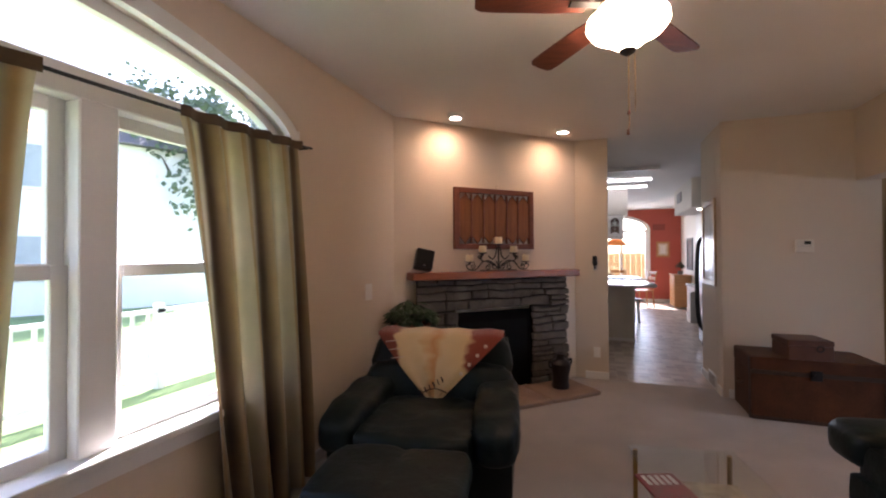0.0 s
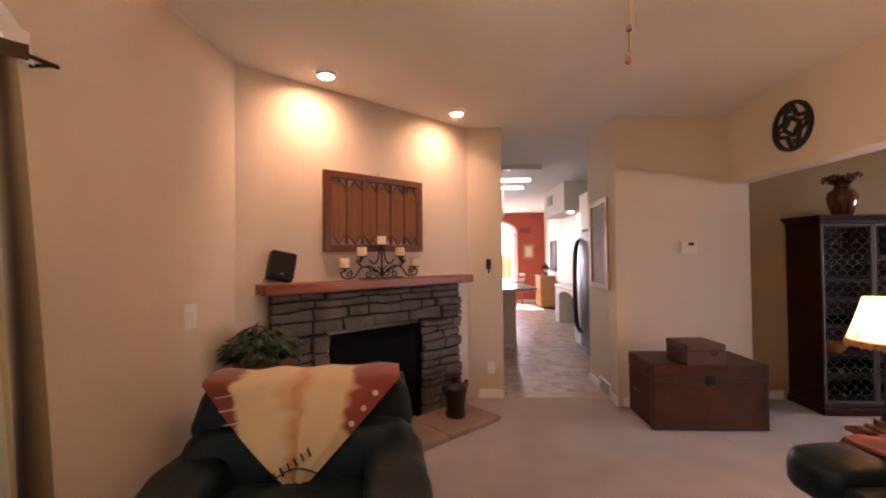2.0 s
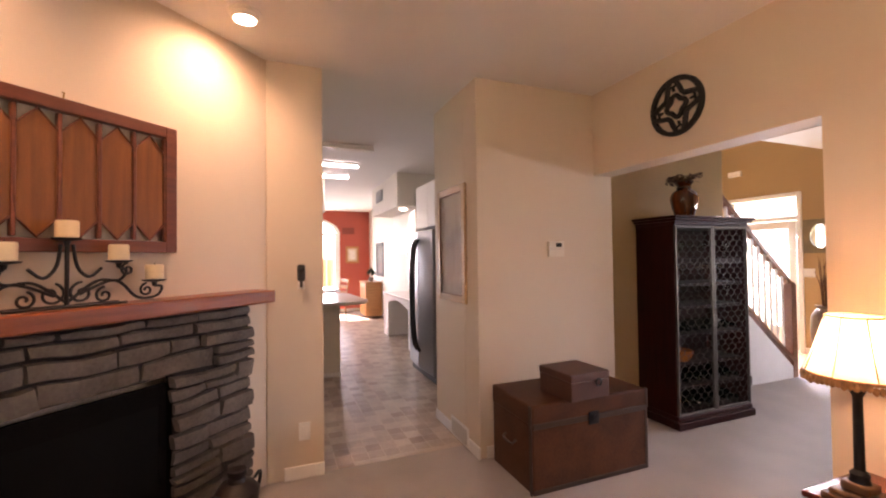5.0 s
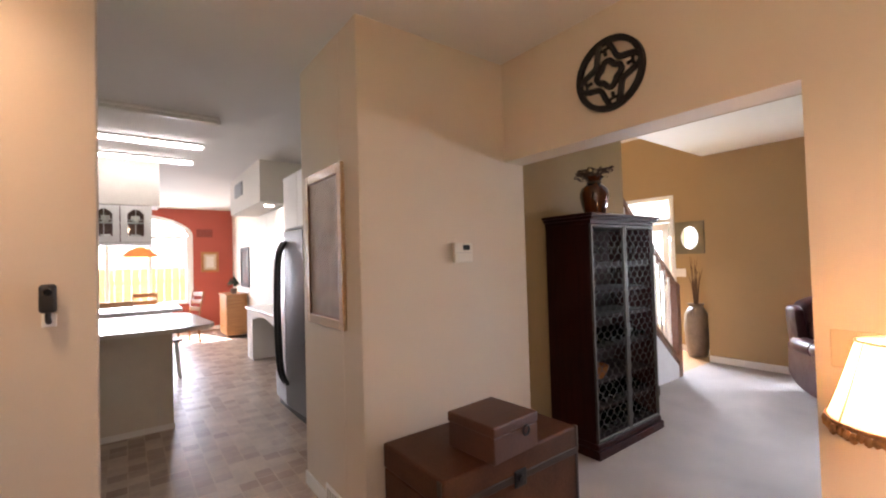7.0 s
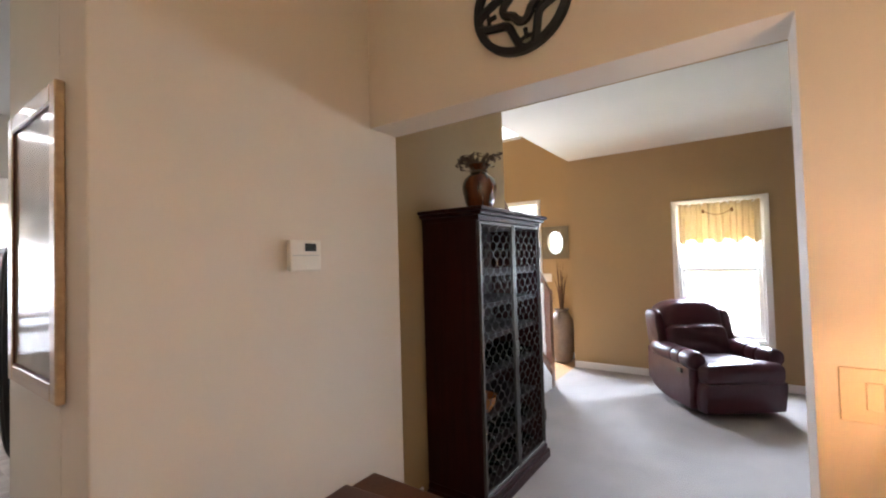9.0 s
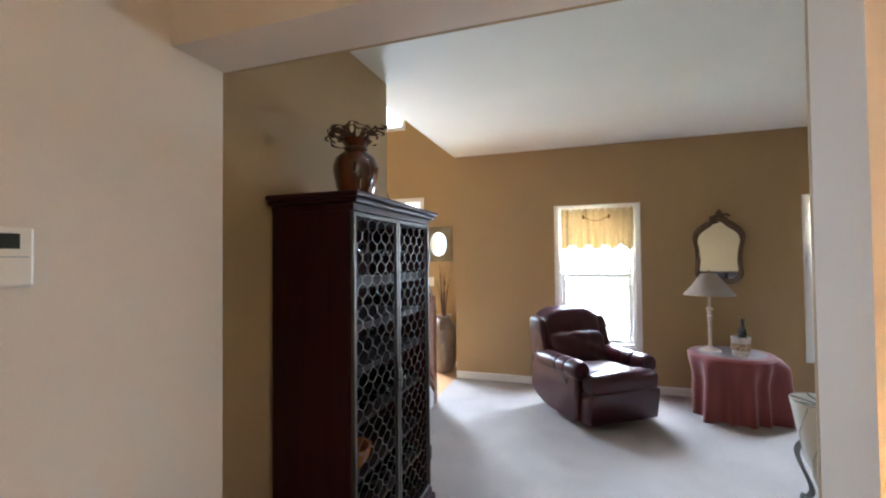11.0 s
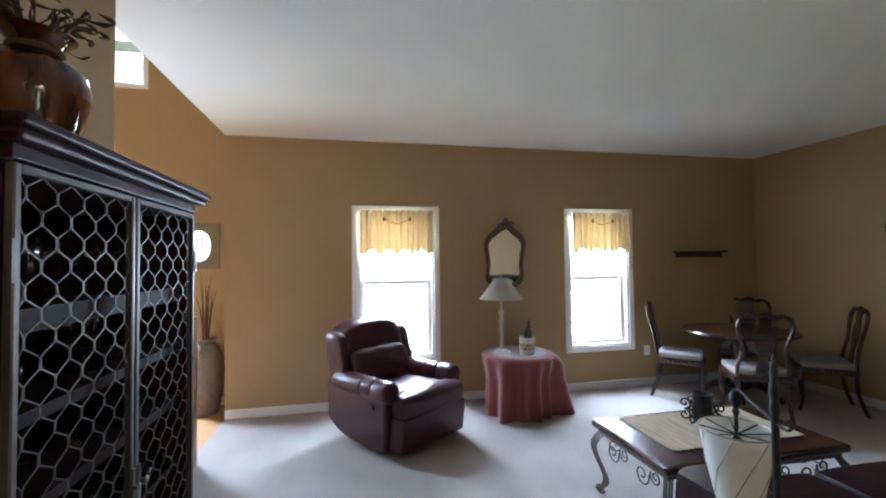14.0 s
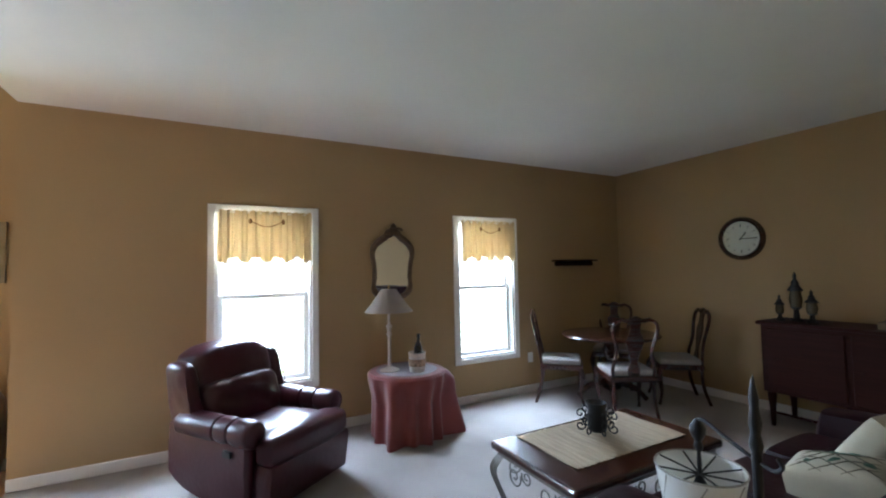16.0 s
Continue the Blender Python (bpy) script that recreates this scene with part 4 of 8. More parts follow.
# throws
THROW = mat("patterned_throw", (1, 1, 1), 0.95, vary=0.1, scale=8, fine=260, bump=0.15, sheen=0.3)
nt = THROW.node_tree
tc = nt.nodes["Texture Coordinate"]
nz = nt.nodes.new("ShaderNodeTexNoise")
nz.inputs["Scale"].default_value, nz.inputs["Detail"].default_value = 3.2, 2.0
sp = nt.nodes.new("ShaderNodeSeparateXYZ")
nt.links.new(tc.outputs["UV"], sp.inputs[0])
nt.links.new(tc.outputs["UV"], nz.inputs["Vector"])
ab = nt.nodes.new("ShaderNodeMath")
ab.operation = "MULTIPLY_ADD"
ab.inputs[1].default_value = 0.30
nt.links.new(nz.outputs["Fac"], ab.inputs[0])
nt.links.new(sp.outputs[0], ab.inputs[2])
cr = nt.nodes.new("ShaderNodeValToRGB")
e = cr.color_ramp.elements
for k, (pos, c) in enumerate(((0.0, (0.16, 0.026, 0.014)), (0.31, (0.19, 0.038, 0.020)), (0.34, (0.62, 0.45, 0.24)), (0.52, (0.66, 0.50, 0.28)), (0.60, (0.55, 0.27, 0.10)), (0.72, (0.64, 0.48, 0.27)), (0.90, (0.62, 0.43, 0.22)), (0.94, (0.22, 0.04, 0.022)))):
    if k > 1:
        e.new(pos)
    e[k].position, e[k].color = pos, (*c, 1)
nt.links.new(cr.inputs[0].links[0].from_socket if cr.inputs[0].links else ab.outputs[0], cr.inputs[0])
nt.links.new(cr.outputs[0], nt.nodes["Principled BSDF"].inputs["Base Color"])


def with_uv(ob, fn):
    """UV coordinates from the local place of each corner."""
    uv = ob.data.uv_layers.new(name="UVMap")
    for loop in ob.data.loops:
        uv.data[loop.index].uv = fn(ob.data.vertices[loop.vertex_index].co)
    return ob


bm = B()
n = 30


def throw_shape(u, v):
    """A folded triangle over the chair's back: its wide side on top, its point down in front."""
    x = (u - 0.5) * 0.90 * (1 - 0.98 * max(0.0, v - 0.34) / 0.66)
    if v < 0.12:
        yy, zz = 0.475 - 0.4 * v, 0.60 + (0.245 * v / 0.12)
    elif v < 0.34:
        q = (v - 0.12) / 0.22
        yy, zz = 0.427 - 0.243 * q, 0.848 + 0.012 * math.sin(math.pi * q) - 0.008 * q
    else:
        q = (v - 0.34) / 0.66
        yy, zz = 0.184 - 0.180 * q - 0.036 * math.sin(math.pi * q), 0.840 - 0.42 * q
    return (x, yy + 0.007 * math.sin(u * 17 + v * 5), zz + 0.006 * math.sin(u * 23))


grid_sheet(bm, 34, 34, throw_shape, 0.012)
th = solid("throw_blanket", bm, THROW, "red and cream patterned throw folded over the recliner", "blanket", RECLINER, smooth=True)
with_uv(th, lambda c: (0.5 + c.x / 0.90 + 0.10 * max(0, 0.837 - c.z) / 0.42 * (1 if c.x > 0 else -1), c.z * 2.0 + c.y))
LETTER = mat("dark_thread", (0.05, 0.02, 0.02), 0.9)


def on_throw(x, z):
    """A place just in front of the hanging point of the throw."""
    q = (0.837 - z) / 0.42
    return Vector((x, 0.184 - 0.180 * q - 0.036 * math.sin(math.pi * q) - 0.014, z))


# one line of heavy letters across the cloth and the arc under it, as plain strokes
for k in range(6):
    x, z = 0.055 - 0.027 * k, 0.575 - 0.017 * k
    part("stitched_letter", tube(B(), [on_throw(x - 0.008, z + 0.016), on_throw(x + 0.008, z - 0.016)], 0.0045 if k % 2 else 0.006, 4), LETTER, th)
part("stitched_arc", tube(B(), [on_throw(-0.08 + 0.17 * q / 8, 0.485 + 0.028 * math.sin(math.pi * q / 8) + 0.008 * q / 8) for q in range(9)], 0.004, 4), LETTER, th)
STRIPE = mat("pale_thread", (0.62, 0.48, 0.38), 0.9)
for k in range(3):
    x = -0.37 + 0.03 * k
    part("stitched_stripe", tube(B(), [on_throw(x, 0.79 - 0.05 * k), on_throw(x + 0.09, 0.80 - 0.05 * k)], 0.003, 4), STRIPE, th)
for k in range(4):
    part("stitched_flower", lathe(B(), [(0.0, 0.003), (0.012, 0.002), (0.014, -0.002), (0.0, -0.003)], 6, Matrix.Translation(on_throw(0.335 - 0.052 * k, 0.78 - 0.055 * k)) @ pose(0, 0, 0, 80, 0, 0)), STRIPE, th)


bm = B()
grid_sheet(bm, 22, 14, lambda u, v: (-0.16 + 0.50 * u + 0.03 * v, -0.19 + 0.38 * v, 0.578 + 0.006 * math.sin(u * 19 + v * 7) - 1.6 * max(0, abs(v - 0.5) * 0.38 - 0.11)), 0.012)
th = solid("throw_blanket", bm, THROW, "dark red throw over the arm of the armchair", "blanket", pose(1.83, 3.455, 0.0, 0, 0, 5), smooth=True)
with_uv(th, lambda c: (0.04 + 0.05 * c.x, c.y))

# end table with lamp
t = thing("end_table", "dark red-brown wooden end table", "table", pose(2.215, 3.760, 0))
bm = B()
box(bm, -0.21, -0.165, 0.455, 0.21, 0.165, 0.482, 0.008)
part("tabletop", bm, wood("red_mahogany", (0.07, 0.012, 0.008), (0.17, 0.03, 0.018), 0.15, coat=0.6), t)
bm = B()
box(bm, -0.185, -0.14, 0.385, 0.185, 0.14, 0.4545)
part("apron", bm, CHERRY, t)
for sx in (-1, 1):
    for sy in (-1, 1):
        bm = B()
        box(bm, sx * 0.172 - 0.022, sy * 0.127 - 0.022, 0, sx * 0.172 + 0.022, sy * 0.127 + 0.022, 0.3845, 0.004)
        part("leg", bm, CHERRY, t)


def fringe_lamp(m, label):
    t = thing("table_lamp", label, "lamp", m)
    bm = B()
    box(bm, -0.085, -0.085, 0, 0.085, 0.085, 0.020, 0.005)
    box(bm, -0.070, -0.070, 0.020, 0.070, 0.070, 0.040, 0.010)
    box(bm, -0.045, -0.045, 0.040, 0.045, 0.045, 0.075, 0.010)
    part("base", bm, mat("bronzed_wood", (0.10, 0.055, 0.028), 0.4, vary=0.4, scale=18), t)
    part("column", lathe(B(), [(0.035, 0.072), (0.028, 0.09), (0.030, 0.105), (0.017, 0.12), (0.015, 0.39), (0.024, 0.41), (0.032, 0.44), (0.014, 0.455), (0.012, 0.50)], 20), IRON, t, smooth=True)
    bm = B()
    prof = [(0.154, 0.478), (0.132, 0.540), (0.106, 0.624), (0.086, 0.695)]
    lathe(bm, prof, 36)
    bmesh.ops.delete(bm, geom=[f for f in bm.faces if len(f.verts) > 4], context="FACES")
    sh = part("shade", bm, SHADE, t, "glowing cream fabric shade", True)
    bm = B()
    for k in range(8):
        a = 2 * math.pi * k / 8
        tube(bm, [(r * 1.008 * math.cos(a), r * 1.008 * math.sin(a), zz) for r, zz in prof], 0.0025, 4)
    tube(bm, [(0.087 * math.cos(2 * math.pi * k / 32), 0.087 * math.sin(2 * math.pi * k / 32), 0.692) for k in range(32)], 0.004, 5, True)
    part("seams", bm, mat("shade_braid", (0.45, 0.30, 0.16), 0.9), sh)
    bm = B()
    rg = random.Random(3)
    for k in range(60):
        a = 2 * math.pi * k / 60
        r = 0.156
        lathe(bm, [(0.0, -0.016), (0.009, -0.008), (0.010, 0.004), (0.005, 0.014), (0.0, 0.016)], 6, pose(r * math.cos(a), r * math.sin(a), 0.458 + rg.uniform(-0.008, 0.004)))
    tube(bm, [(0.155 * math.cos(2 * math.pi * k / 40), 0.155 * math.sin(2 * math.pi * k / 40), 0.474) for k in range(40)], 0.007, 5, True)
    part("fringe", bm, mat("bead_fringe", (0.42, 0.20, 0.07), 0.6, vary=0.5, scale=30), sh, "amber tasselled fringe", True)
    return t


fringe_lamp(pose(2.11, 3.785, 0.4825), "lit table lamp with a fringed cream shade")
point("table_lamp_light", 2.11, 3.785, 1.08, TABLE_POWER, WARM, 0.05)
t = thing("small_speaker", "small rounded black speaker beside the lamp", "speaker", pose(2.14, 3.632, 0.4825))
part("body", lathe(B(), [(0.055, 0.0), (0.062, 0.01), (0.064, 0.14), (0.055, 0.158), (0.0, 0.16)], 24), BLACK, t, smooth=True)
part("grille_ring", lathe(B(), [(0.0642, 0.03), (0.066, 0.032), (0.066, 0.125), (0.0642, 0.127)], 24), mat("speaker_mesh", (0.02, 0.02, 0.02), 0.8, fine=400, bump=0.3), t)

# glass table
t = thing("glass_table", "small glass-topped table with brass legs and a leafy lower shelf", "table", pose(0.70, 2.76, 0, 0, 0, 10))
bm = B()
box(bm, -0.24, -0.32, 0.44, 0.24, 0.32, 0.452, 0.004)
part("glass_top", bm, CLEAR, t)
for sx in (-1, 1):
    for sy in (-1, 1):
        part("leg", tube(B(), [(sx * 0.21, sy * 0.29, 0), (sx * 0.21, sy * 0.29, 0.44)], 0.011, 8), BRASS, t)
part("lower_shelf", box(B(), -0.20, -0.28, 0.335, 0.20, 0.20, 0.350), mat("leaf_pattern_board", (0.42, 0.36, 0.27), 0.6, vary=0.5, scale=22, fine=60), t, "brown shelf with a pale leaf pattern")
t = thing("magazine", "red and black magazine with white lettering", "magazine", pose(0.56, 2.84, 0.3515, 0, 0, 22))
part("cover", box(B(), -0.09, -0.12, 0, 0.09, 0.12, 0.012, 0.002, 1), mat("magazine_red", (0.22, 0.02, 0.02), 0.35, vary=0.4, scale=14), t)
bm = B()
for k in range(5):
    box(bm, -0.07 + k * 0.03, 0.02, 0.0122, -0.052 + k * 0.03, 0.10, 0.0132)
part("lettering", bm, WHITEPAPER, t, "white bars of lettering")

# ceiling fan
t = thing("ceiling_fan", "ceiling fan with dark wooden blades and a lit glass bowl", "ceiling fan", pose(0.404, 2.66, 0))
part("canopy", lathe(B(), [(0.02, 2.62), (0.06, 2.64), (0.075, 2.70)], 24), IRON, t, smooth=True)
part("rod", tube(B(), [(0, 0, 2.5), (0, 0, 2.64)], 0.014, 10), IRON, t)
part("motor", lathe(B(), [(0.05, 2.43), (0.12, 2.45), (0.13, 2.50), (0.11, 2.545), (0.03, 2.56)], 28), mat("fan_bronze", (0.30, 0.24, 0.18), 0.35, metal=0.7), t, smooth=True)
bl = part("glass_bowl", lathe(B(), [(0.0, 2.268), (0.03, 2.272), (0.058, 2.288), (0.088, 2.315), (0.145, 2.345), (0.166, 2.375), (0.163, 2.40), (0.125, 2.42), (0.06, 2.435)], 36), BULB, t, "glowing scalloped glass bowl", True)
part("finial", lathe(B(), [(0.0, 2.242), (0.012, 2.246), (0.03, 2.258), (0.034, 2.268), (0.0, 2.27)], 20), IRON, t, smooth=True)
part("pull_chain", tube(B(), [(0.004, 0, 2.245), (0.004, 0, 1.93)], 0.0022, 5), BRASS, t)
part("pull_chain", tube(B(), [(0.03, 0.02, 2.26), (0.03, 0.02, 2.01)], 0.0018, 5), BRASS, t)
part("pull_knob", lathe(B(), [(0.0, 1.905), (0.007, 1.91), (0.005, 1.93), (0.0, 1.935)], 10), FRAMEWOOD, t)
part("pull_knob", lathe(B(), [(0.0, 1.99), (0.007, 1.995), (0.005, 2.01), (0.0, 2.015)], 10, pose(0.004, 0, 0.0)), FRAMEWOOD, t)
for k in range(5):
    ang = FAN_TURN + 72 * k
    mm = pose(0, 0, 2.465, 0, 0, ang) @ pose(0, 0, 0, 11, 0, 0)
    bm = B()
    outline = [(0.17, -0.05), (0.30, -0.062), (0.55, -0.068), (0.62, -0.066), (0.645, -0.05), (0.65, 0.0), (0.645, 0.05), (0.62, 0.066), (0.55, 0.068), (0.30, 0.062), (0.17, 0.05)]
    top = [bm.verts.new(mm @ Vector((x, y, 0.004))) for x, y in outline]
    bot = [bm.verts.new(mm @ Vector((x, y, -0.004))) for x, y in outline]
    bm.faces.new(top)
    bm.faces.new(bot[::-1])
    for i in range(len(outline)):
        bm.faces.new((top[i], top[(i + 1) % len(outline)], bot[(i + 1) % len(outline)], bot[i]))
    bd = part("blade", bm, FANWOOD, t)
    bm = B()
    box(bm, 0.09, -0.02, -0.012, 0.25, 0.02, -0.004, 0.003, 1, mm)
    part("bracket", bm, IRON, bd)

# curtains and rod
def rod_z(y):
    """The thin rod hangs a little lower in mid-span."""
    return 2.085 - 0.055 * (1 - ((y - 1.3) / 1.65) ** 2)


def curtain(name, label, ya0, ya1, yb0, yb1, folds, ph):
    """A gathered curtain from the rod to the floor; the edges run from the first to the second pair."""
    bm = B()
    grid_sheet(bm, 120, 24, lambda u, v: (-1.435 + (0.026 + 0.026 * v) * math.sin(u * folds * 2 * math.pi + ph + 0.5 * math.sin(v * 3)) + 0.008 * math.sin(u * 61 + v * 4),
                                          (ya0 + (ya1 - ya0) * u) * (1 - v ** 0.8) + (yb0 + (yb1 - yb0) * u) * v ** 0.8, (rod_z(ya0 + (ya1 - ya0) * u) - 0.02) * (1 - v) + 0.015 * v), 0.004)
    ob = solid(name, bm, CURTAIN, label, "curtain", group="living room curtains", smooth=True)
    uv = ob.data.uv_layers.new(name="UVMap")
    for loop in ob.data.loops:
        c = ob.data.vertices[loop.vertex_index].co
        v = min(1.0, max(0.0, (2.075 - c.z) / 2.06)) ** 0.8
        a, b = ya0 * (1 - v) + yb0 * v, ya1 * (1 - v) + yb1 * v
        uv.data[loop.index].uv = ((c.y - a) / (b - a) * abs(ya1 - ya0) * 1.3, c.z)
    return ob


curtain("curtain", "gold, sage and brown striped full-length curtain", 2.03, 2.80, 2.28, 2.93, 5.0, 0.6)
# its unseen width, out to y = -0.28, is added to hold back daylight
curtain("curtain", "gold, sage and brown striped full-length curtain", -0.28, 1.53, -0.30, 1.40, 9.0, 2.0)
CURTAINTOP = mat("dark_curtain_heading", (0.10, 0.065, 0.035), 0.8, vary=0.2)
for a, b in ((2.02, 2.815), (-0.29, 1.54)):
    bm = B()
    grid_sheet(bm, 90, 3, lambda u, v: (-1.412 + 0.018 * math.sin(u * 5 * 2 * math.pi + 0.6), a + (b - a) * u, rod_z(a + (b - a) * u) + 0.018 - 0.05 * v), 0.004)
    solid("curtain_heading", bm, CURTAINTOP, "dark brown gathered curtain heading on the rod", "curtain", group="living room curtains", smooth=True)
t = thing("curtain_rod", "thin dark curtain rod across the arched window", "curtain rod")
part("rod", tube(B(), [(-1.44, -0.35 + 3.3 * k / 20, rod_z(-0.35 + 3.3 * k / 20)) for k in range(21)], 0.008, 8), IRON, t)
for y in (-0.33, 2.93):
    part("bracket", tube(B(), [(XL, y, rod_z(y)), (-1.44, y, rod_z(y))], 0.007, 6), IRON, t)
t = thing("wall_hook", "small white hook at the foot of the arch", "hook", pose(XL, 2.90, 2.13))
part("hook_body", box(B(), 0, -0.012, 0, 0.02, 0.012, 0.06, 0.004), WHITEPL, t)


def wall_plate(name, label, m, w, h, material, toggles=1, dark=False):
    t = thing(name, label, "switch", m)
    part("plate", box(B(), -w / 2, -0.006, -h / 2, w / 2, -0.0005, h / 2, 0.002, 1), material, t)
    for k in range(toggles):
        x = (k - (toggles - 1) / 2) * 0.046
        part("rocker", box(B(), x - 0.016, -0.010, -0.033, x + 0.016, -0.006, 0.033, 0.002, 1), WHITEPL if not dark else TANPL, t)
    return t


wall_plate("light_switch", "white light switch on the cream wall", pose(XL, 3.79, 1.095, 0, 0, 90), 0.105, 0.135, WHITEPL, 2)
wall_plate("light_switch", "wide tan rocker switch beside the opening", pose(XR, 3.925, 1.085, 0, 0, -90), 0.125, 0.130, TANPL, 1, True)
wall_plate("power_outlet", "white power outlet low on the short wall", pose(0.245, 5.775, 0.30, 0, 0, 0), 0.072, 0.115, WHITEPL)

t = thing("wall_camera", "small black sensor on a wall bracket", "sensor", pose(0.228, 5.775, 1.29))
part("body", box(B(), -0.025, -0.055, -0.015, 0.025, -0.022, 0.092, 0.013, 3), BLACK, t, smooth=True)
part("lens", lathe(B(), [(0.0, 0.004), (0.011, 0.003), (0.014, 0.0)], 16, pose(0, -0.055, 0.062, 90)), mat("dark_lens", (0.01, 0.01, 0.012), 0.08, vary=0.1, bump=0.0), t, smooth=True)
part("bracket", tube(B(), curve([(0, -0.001, -0.045), (0, -0.022, -0.05), (0, -0.038, -0.035), (0, -0.038, -0.012)], 4), 0.009, 8), BLACK, t, smooth=True)
part("wall_plate", box(B(), -0.022, -0.006, -0.07, 0.022, -0.0005, -0.02, 0.003, 1), WHITEPL, t, "small pale mounting plate")

t = thing("thermostat", "white thermostat with a small dark display", "thermostat", pose(2.055, YT, 1.41))
part("body", box(B(), -0.07, -0.026, 0, 0.07, -0.001, 0.118, 0.006), mat("cream_plastic", (0.72, 0.66, 0.56), 0.4, vary=0.03, bump=0.0), t)
part("display", box(B(), -0.006, -0.0275, 0.075, 0.045, -0.0262, 0.105), mat("lcd", (0.03, 0.035, 0.03), 0.2, vary=0.05), t)
part("cover_line", box(B(), -0.06, -0.027, 0.058, 0.06, -0.0262, 0.0605), mat("grey_line", (0.4, 0.4, 0.38), 0.5), t)

t = thing("floor_vent", "white wall vent low beside the kitchen passage", "vent", pose(1.386, 5.86, 0))
part("frame", box(B(), -0.012, -0.16, 0.02, 0, 0.16, 0.16, 0.003, 1), TRIM, t)
for k in range(8):
    part("slat", box(B(), -0.016, -0.14 + k * 0.036, 0.035, -0.0125, -0.125 + k * 0.036, 0.145), mat("vent_slat", (0.45, 0.42, 0.38), 0.5) if k == 0 else bpy.data.materials["vent_slat"], t)


# framed picture in the passage
TANMOUNT = mat("tan_mount", (0.48, 0.34, 0.19), 0.7, vary=0.15, scale=6)
SOFTGLASS = pane_glass("anti_glare_glass", (0.97, 0.97, 0.97), 0.35)
SOFTGLASS.node_tree.nodes["Glossy BSDF"].inputs["Roughness"].default_value = 0.12
def framed(name, label, m, w, h, frame_mat, art_mat, border=0.035, mount=0.0, group=""):
    t = thing(name, label, "picture", m, group)
    bm = B()
    for a in ((-w / 2, 0, -w / 2 + border, h), (w / 2 - border, 0, w / 2, h), (-w / 2 + border, h - border, w / 2 - border, h), (-w / 2 + border, 0, w / 2 - border, border)):
        box(bm, a[0], -0.025, a[1], a[2], -0.001, a[3], 0.004, 1)
    part("frame", bm, frame_mat, t)
    part("mount", box(B(), -w / 2 + border, -0.010, border, w / 2 - border, -0.004, h - border), TANMOUNT if mount > 0.05 else PAPER, t)
    part("print", box(B(), -w / 2 + border + mount, -0.012, border + mount, w / 2 - border - mount, -0.0105, h - border - mount), art_mat, t)
    part("glazing", box(B(), -w / 2 + border, -0.016, border, w / 2 - border, -0.014, h - border), SOFTGLASS, t).visible_shadow = False
    return t


PALEOAK = wood("pale_gilt_oak", (0.40, 0.25, 0.13), (0.58, 0.39, 0.22), 0.35)
ART = mat("soft_watercolour", (0.44, 0.35, 0.27), 0.6, vary=0.35, scale=3, fine=14, bump=0.0)
t = framed("framed_print", "gold framed print of soft muted colours", pose(1.40, 6.0, 1.065, 0, 0, -90), 0.56, 0.91, PALEOAK, ART, 0.055, 0.0)
bm = B()
for a in ((-0.225, 0.055, -0.219, 0.855), (0.219, 0.055, 0.225, 0.855), (-0.219, 0.849, 0.219, 0.855), (-0.219, 0.055, 0.219, 0.061)):
    box(bm, a[0], -0.022, a[1], a[2], -0.0165, a[3])
part("inner_fillet", bm, FRAMEWOOD, t, "dark inner edge of the frame")

# pierced iron wheel over the opening
t = thing("wall_medallion", "round black iron wall medallion with four leaf openings", "wall decor", pose(XR - 0.012, 4.782, 2.352, 0, 0, -90))
R = 0.187
bm = B()
for rr, wd2 in ((R, 0.028),):
    for y0b, y1b in ((-0.012, 0.012),):
        ring = [[bm.verts.new((r * math.cos(2 * math.pi * k / 48), y, r * math.sin(2 * math.pi * k / 48))) for r, y in ((rr, y0b), (rr - wd2, y0b), (rr - wd2, y1b), (rr, y1b))] for k in range(48)]
        for k in range(48):
            a, b = ring[k], ring[(k + 1) % 48]
            for i in range(4):
                bm.faces.new((a[i], a[(i + 1) % 4], b[(i + 1) % 4], b[i]))
part("rim", bm, IRON, t)
A0 = radians(54)
for k in range(4):
    a = A0 + k * math.pi / 2
    pts = []
    for q in range(15):
        s = -1 + 2 * q / 14
        r = 0.088 + 0.082 * s * s
        pts.append((r * math.cos(a + s * 0.66), 0, r * math.sin(a + s * 0.66)))
    part("petal_bar", tube(B(), pts, 0.016, 6), IRON, t)
    aa = a + math.pi / 4
    d1, d2 = Vector((math.cos(aa), 0, math.sin(aa))), Vector((-math.sin(aa), 0, math.cos(aa)))
    part("fork", tube(B(), [d1 * 0.10, d1 * 0.135], 0.009, 6), IRON, t)
    part("fork", tube(B(), [d1 * 0.135 - d2 * 0.03, d1 * 0.128, d1 * 0.135 + d2 * 0.03], 0.008, 6), IRON, t)
part("quatrefoil", tube(B(), [((0.060 + 0.010 * math.cos(4 * (q * math.pi / 20 - A0 - math.pi / 4))) * math.cos(q * math.pi / 20), 0, (0.060 + 0.010 * math.cos(4 * (q * math.pi / 20 - A0 - math.pi / 4))) * math.sin(q * math.pi / 20)) for q in range(40)], 0.016, 6, True), IRON, t)

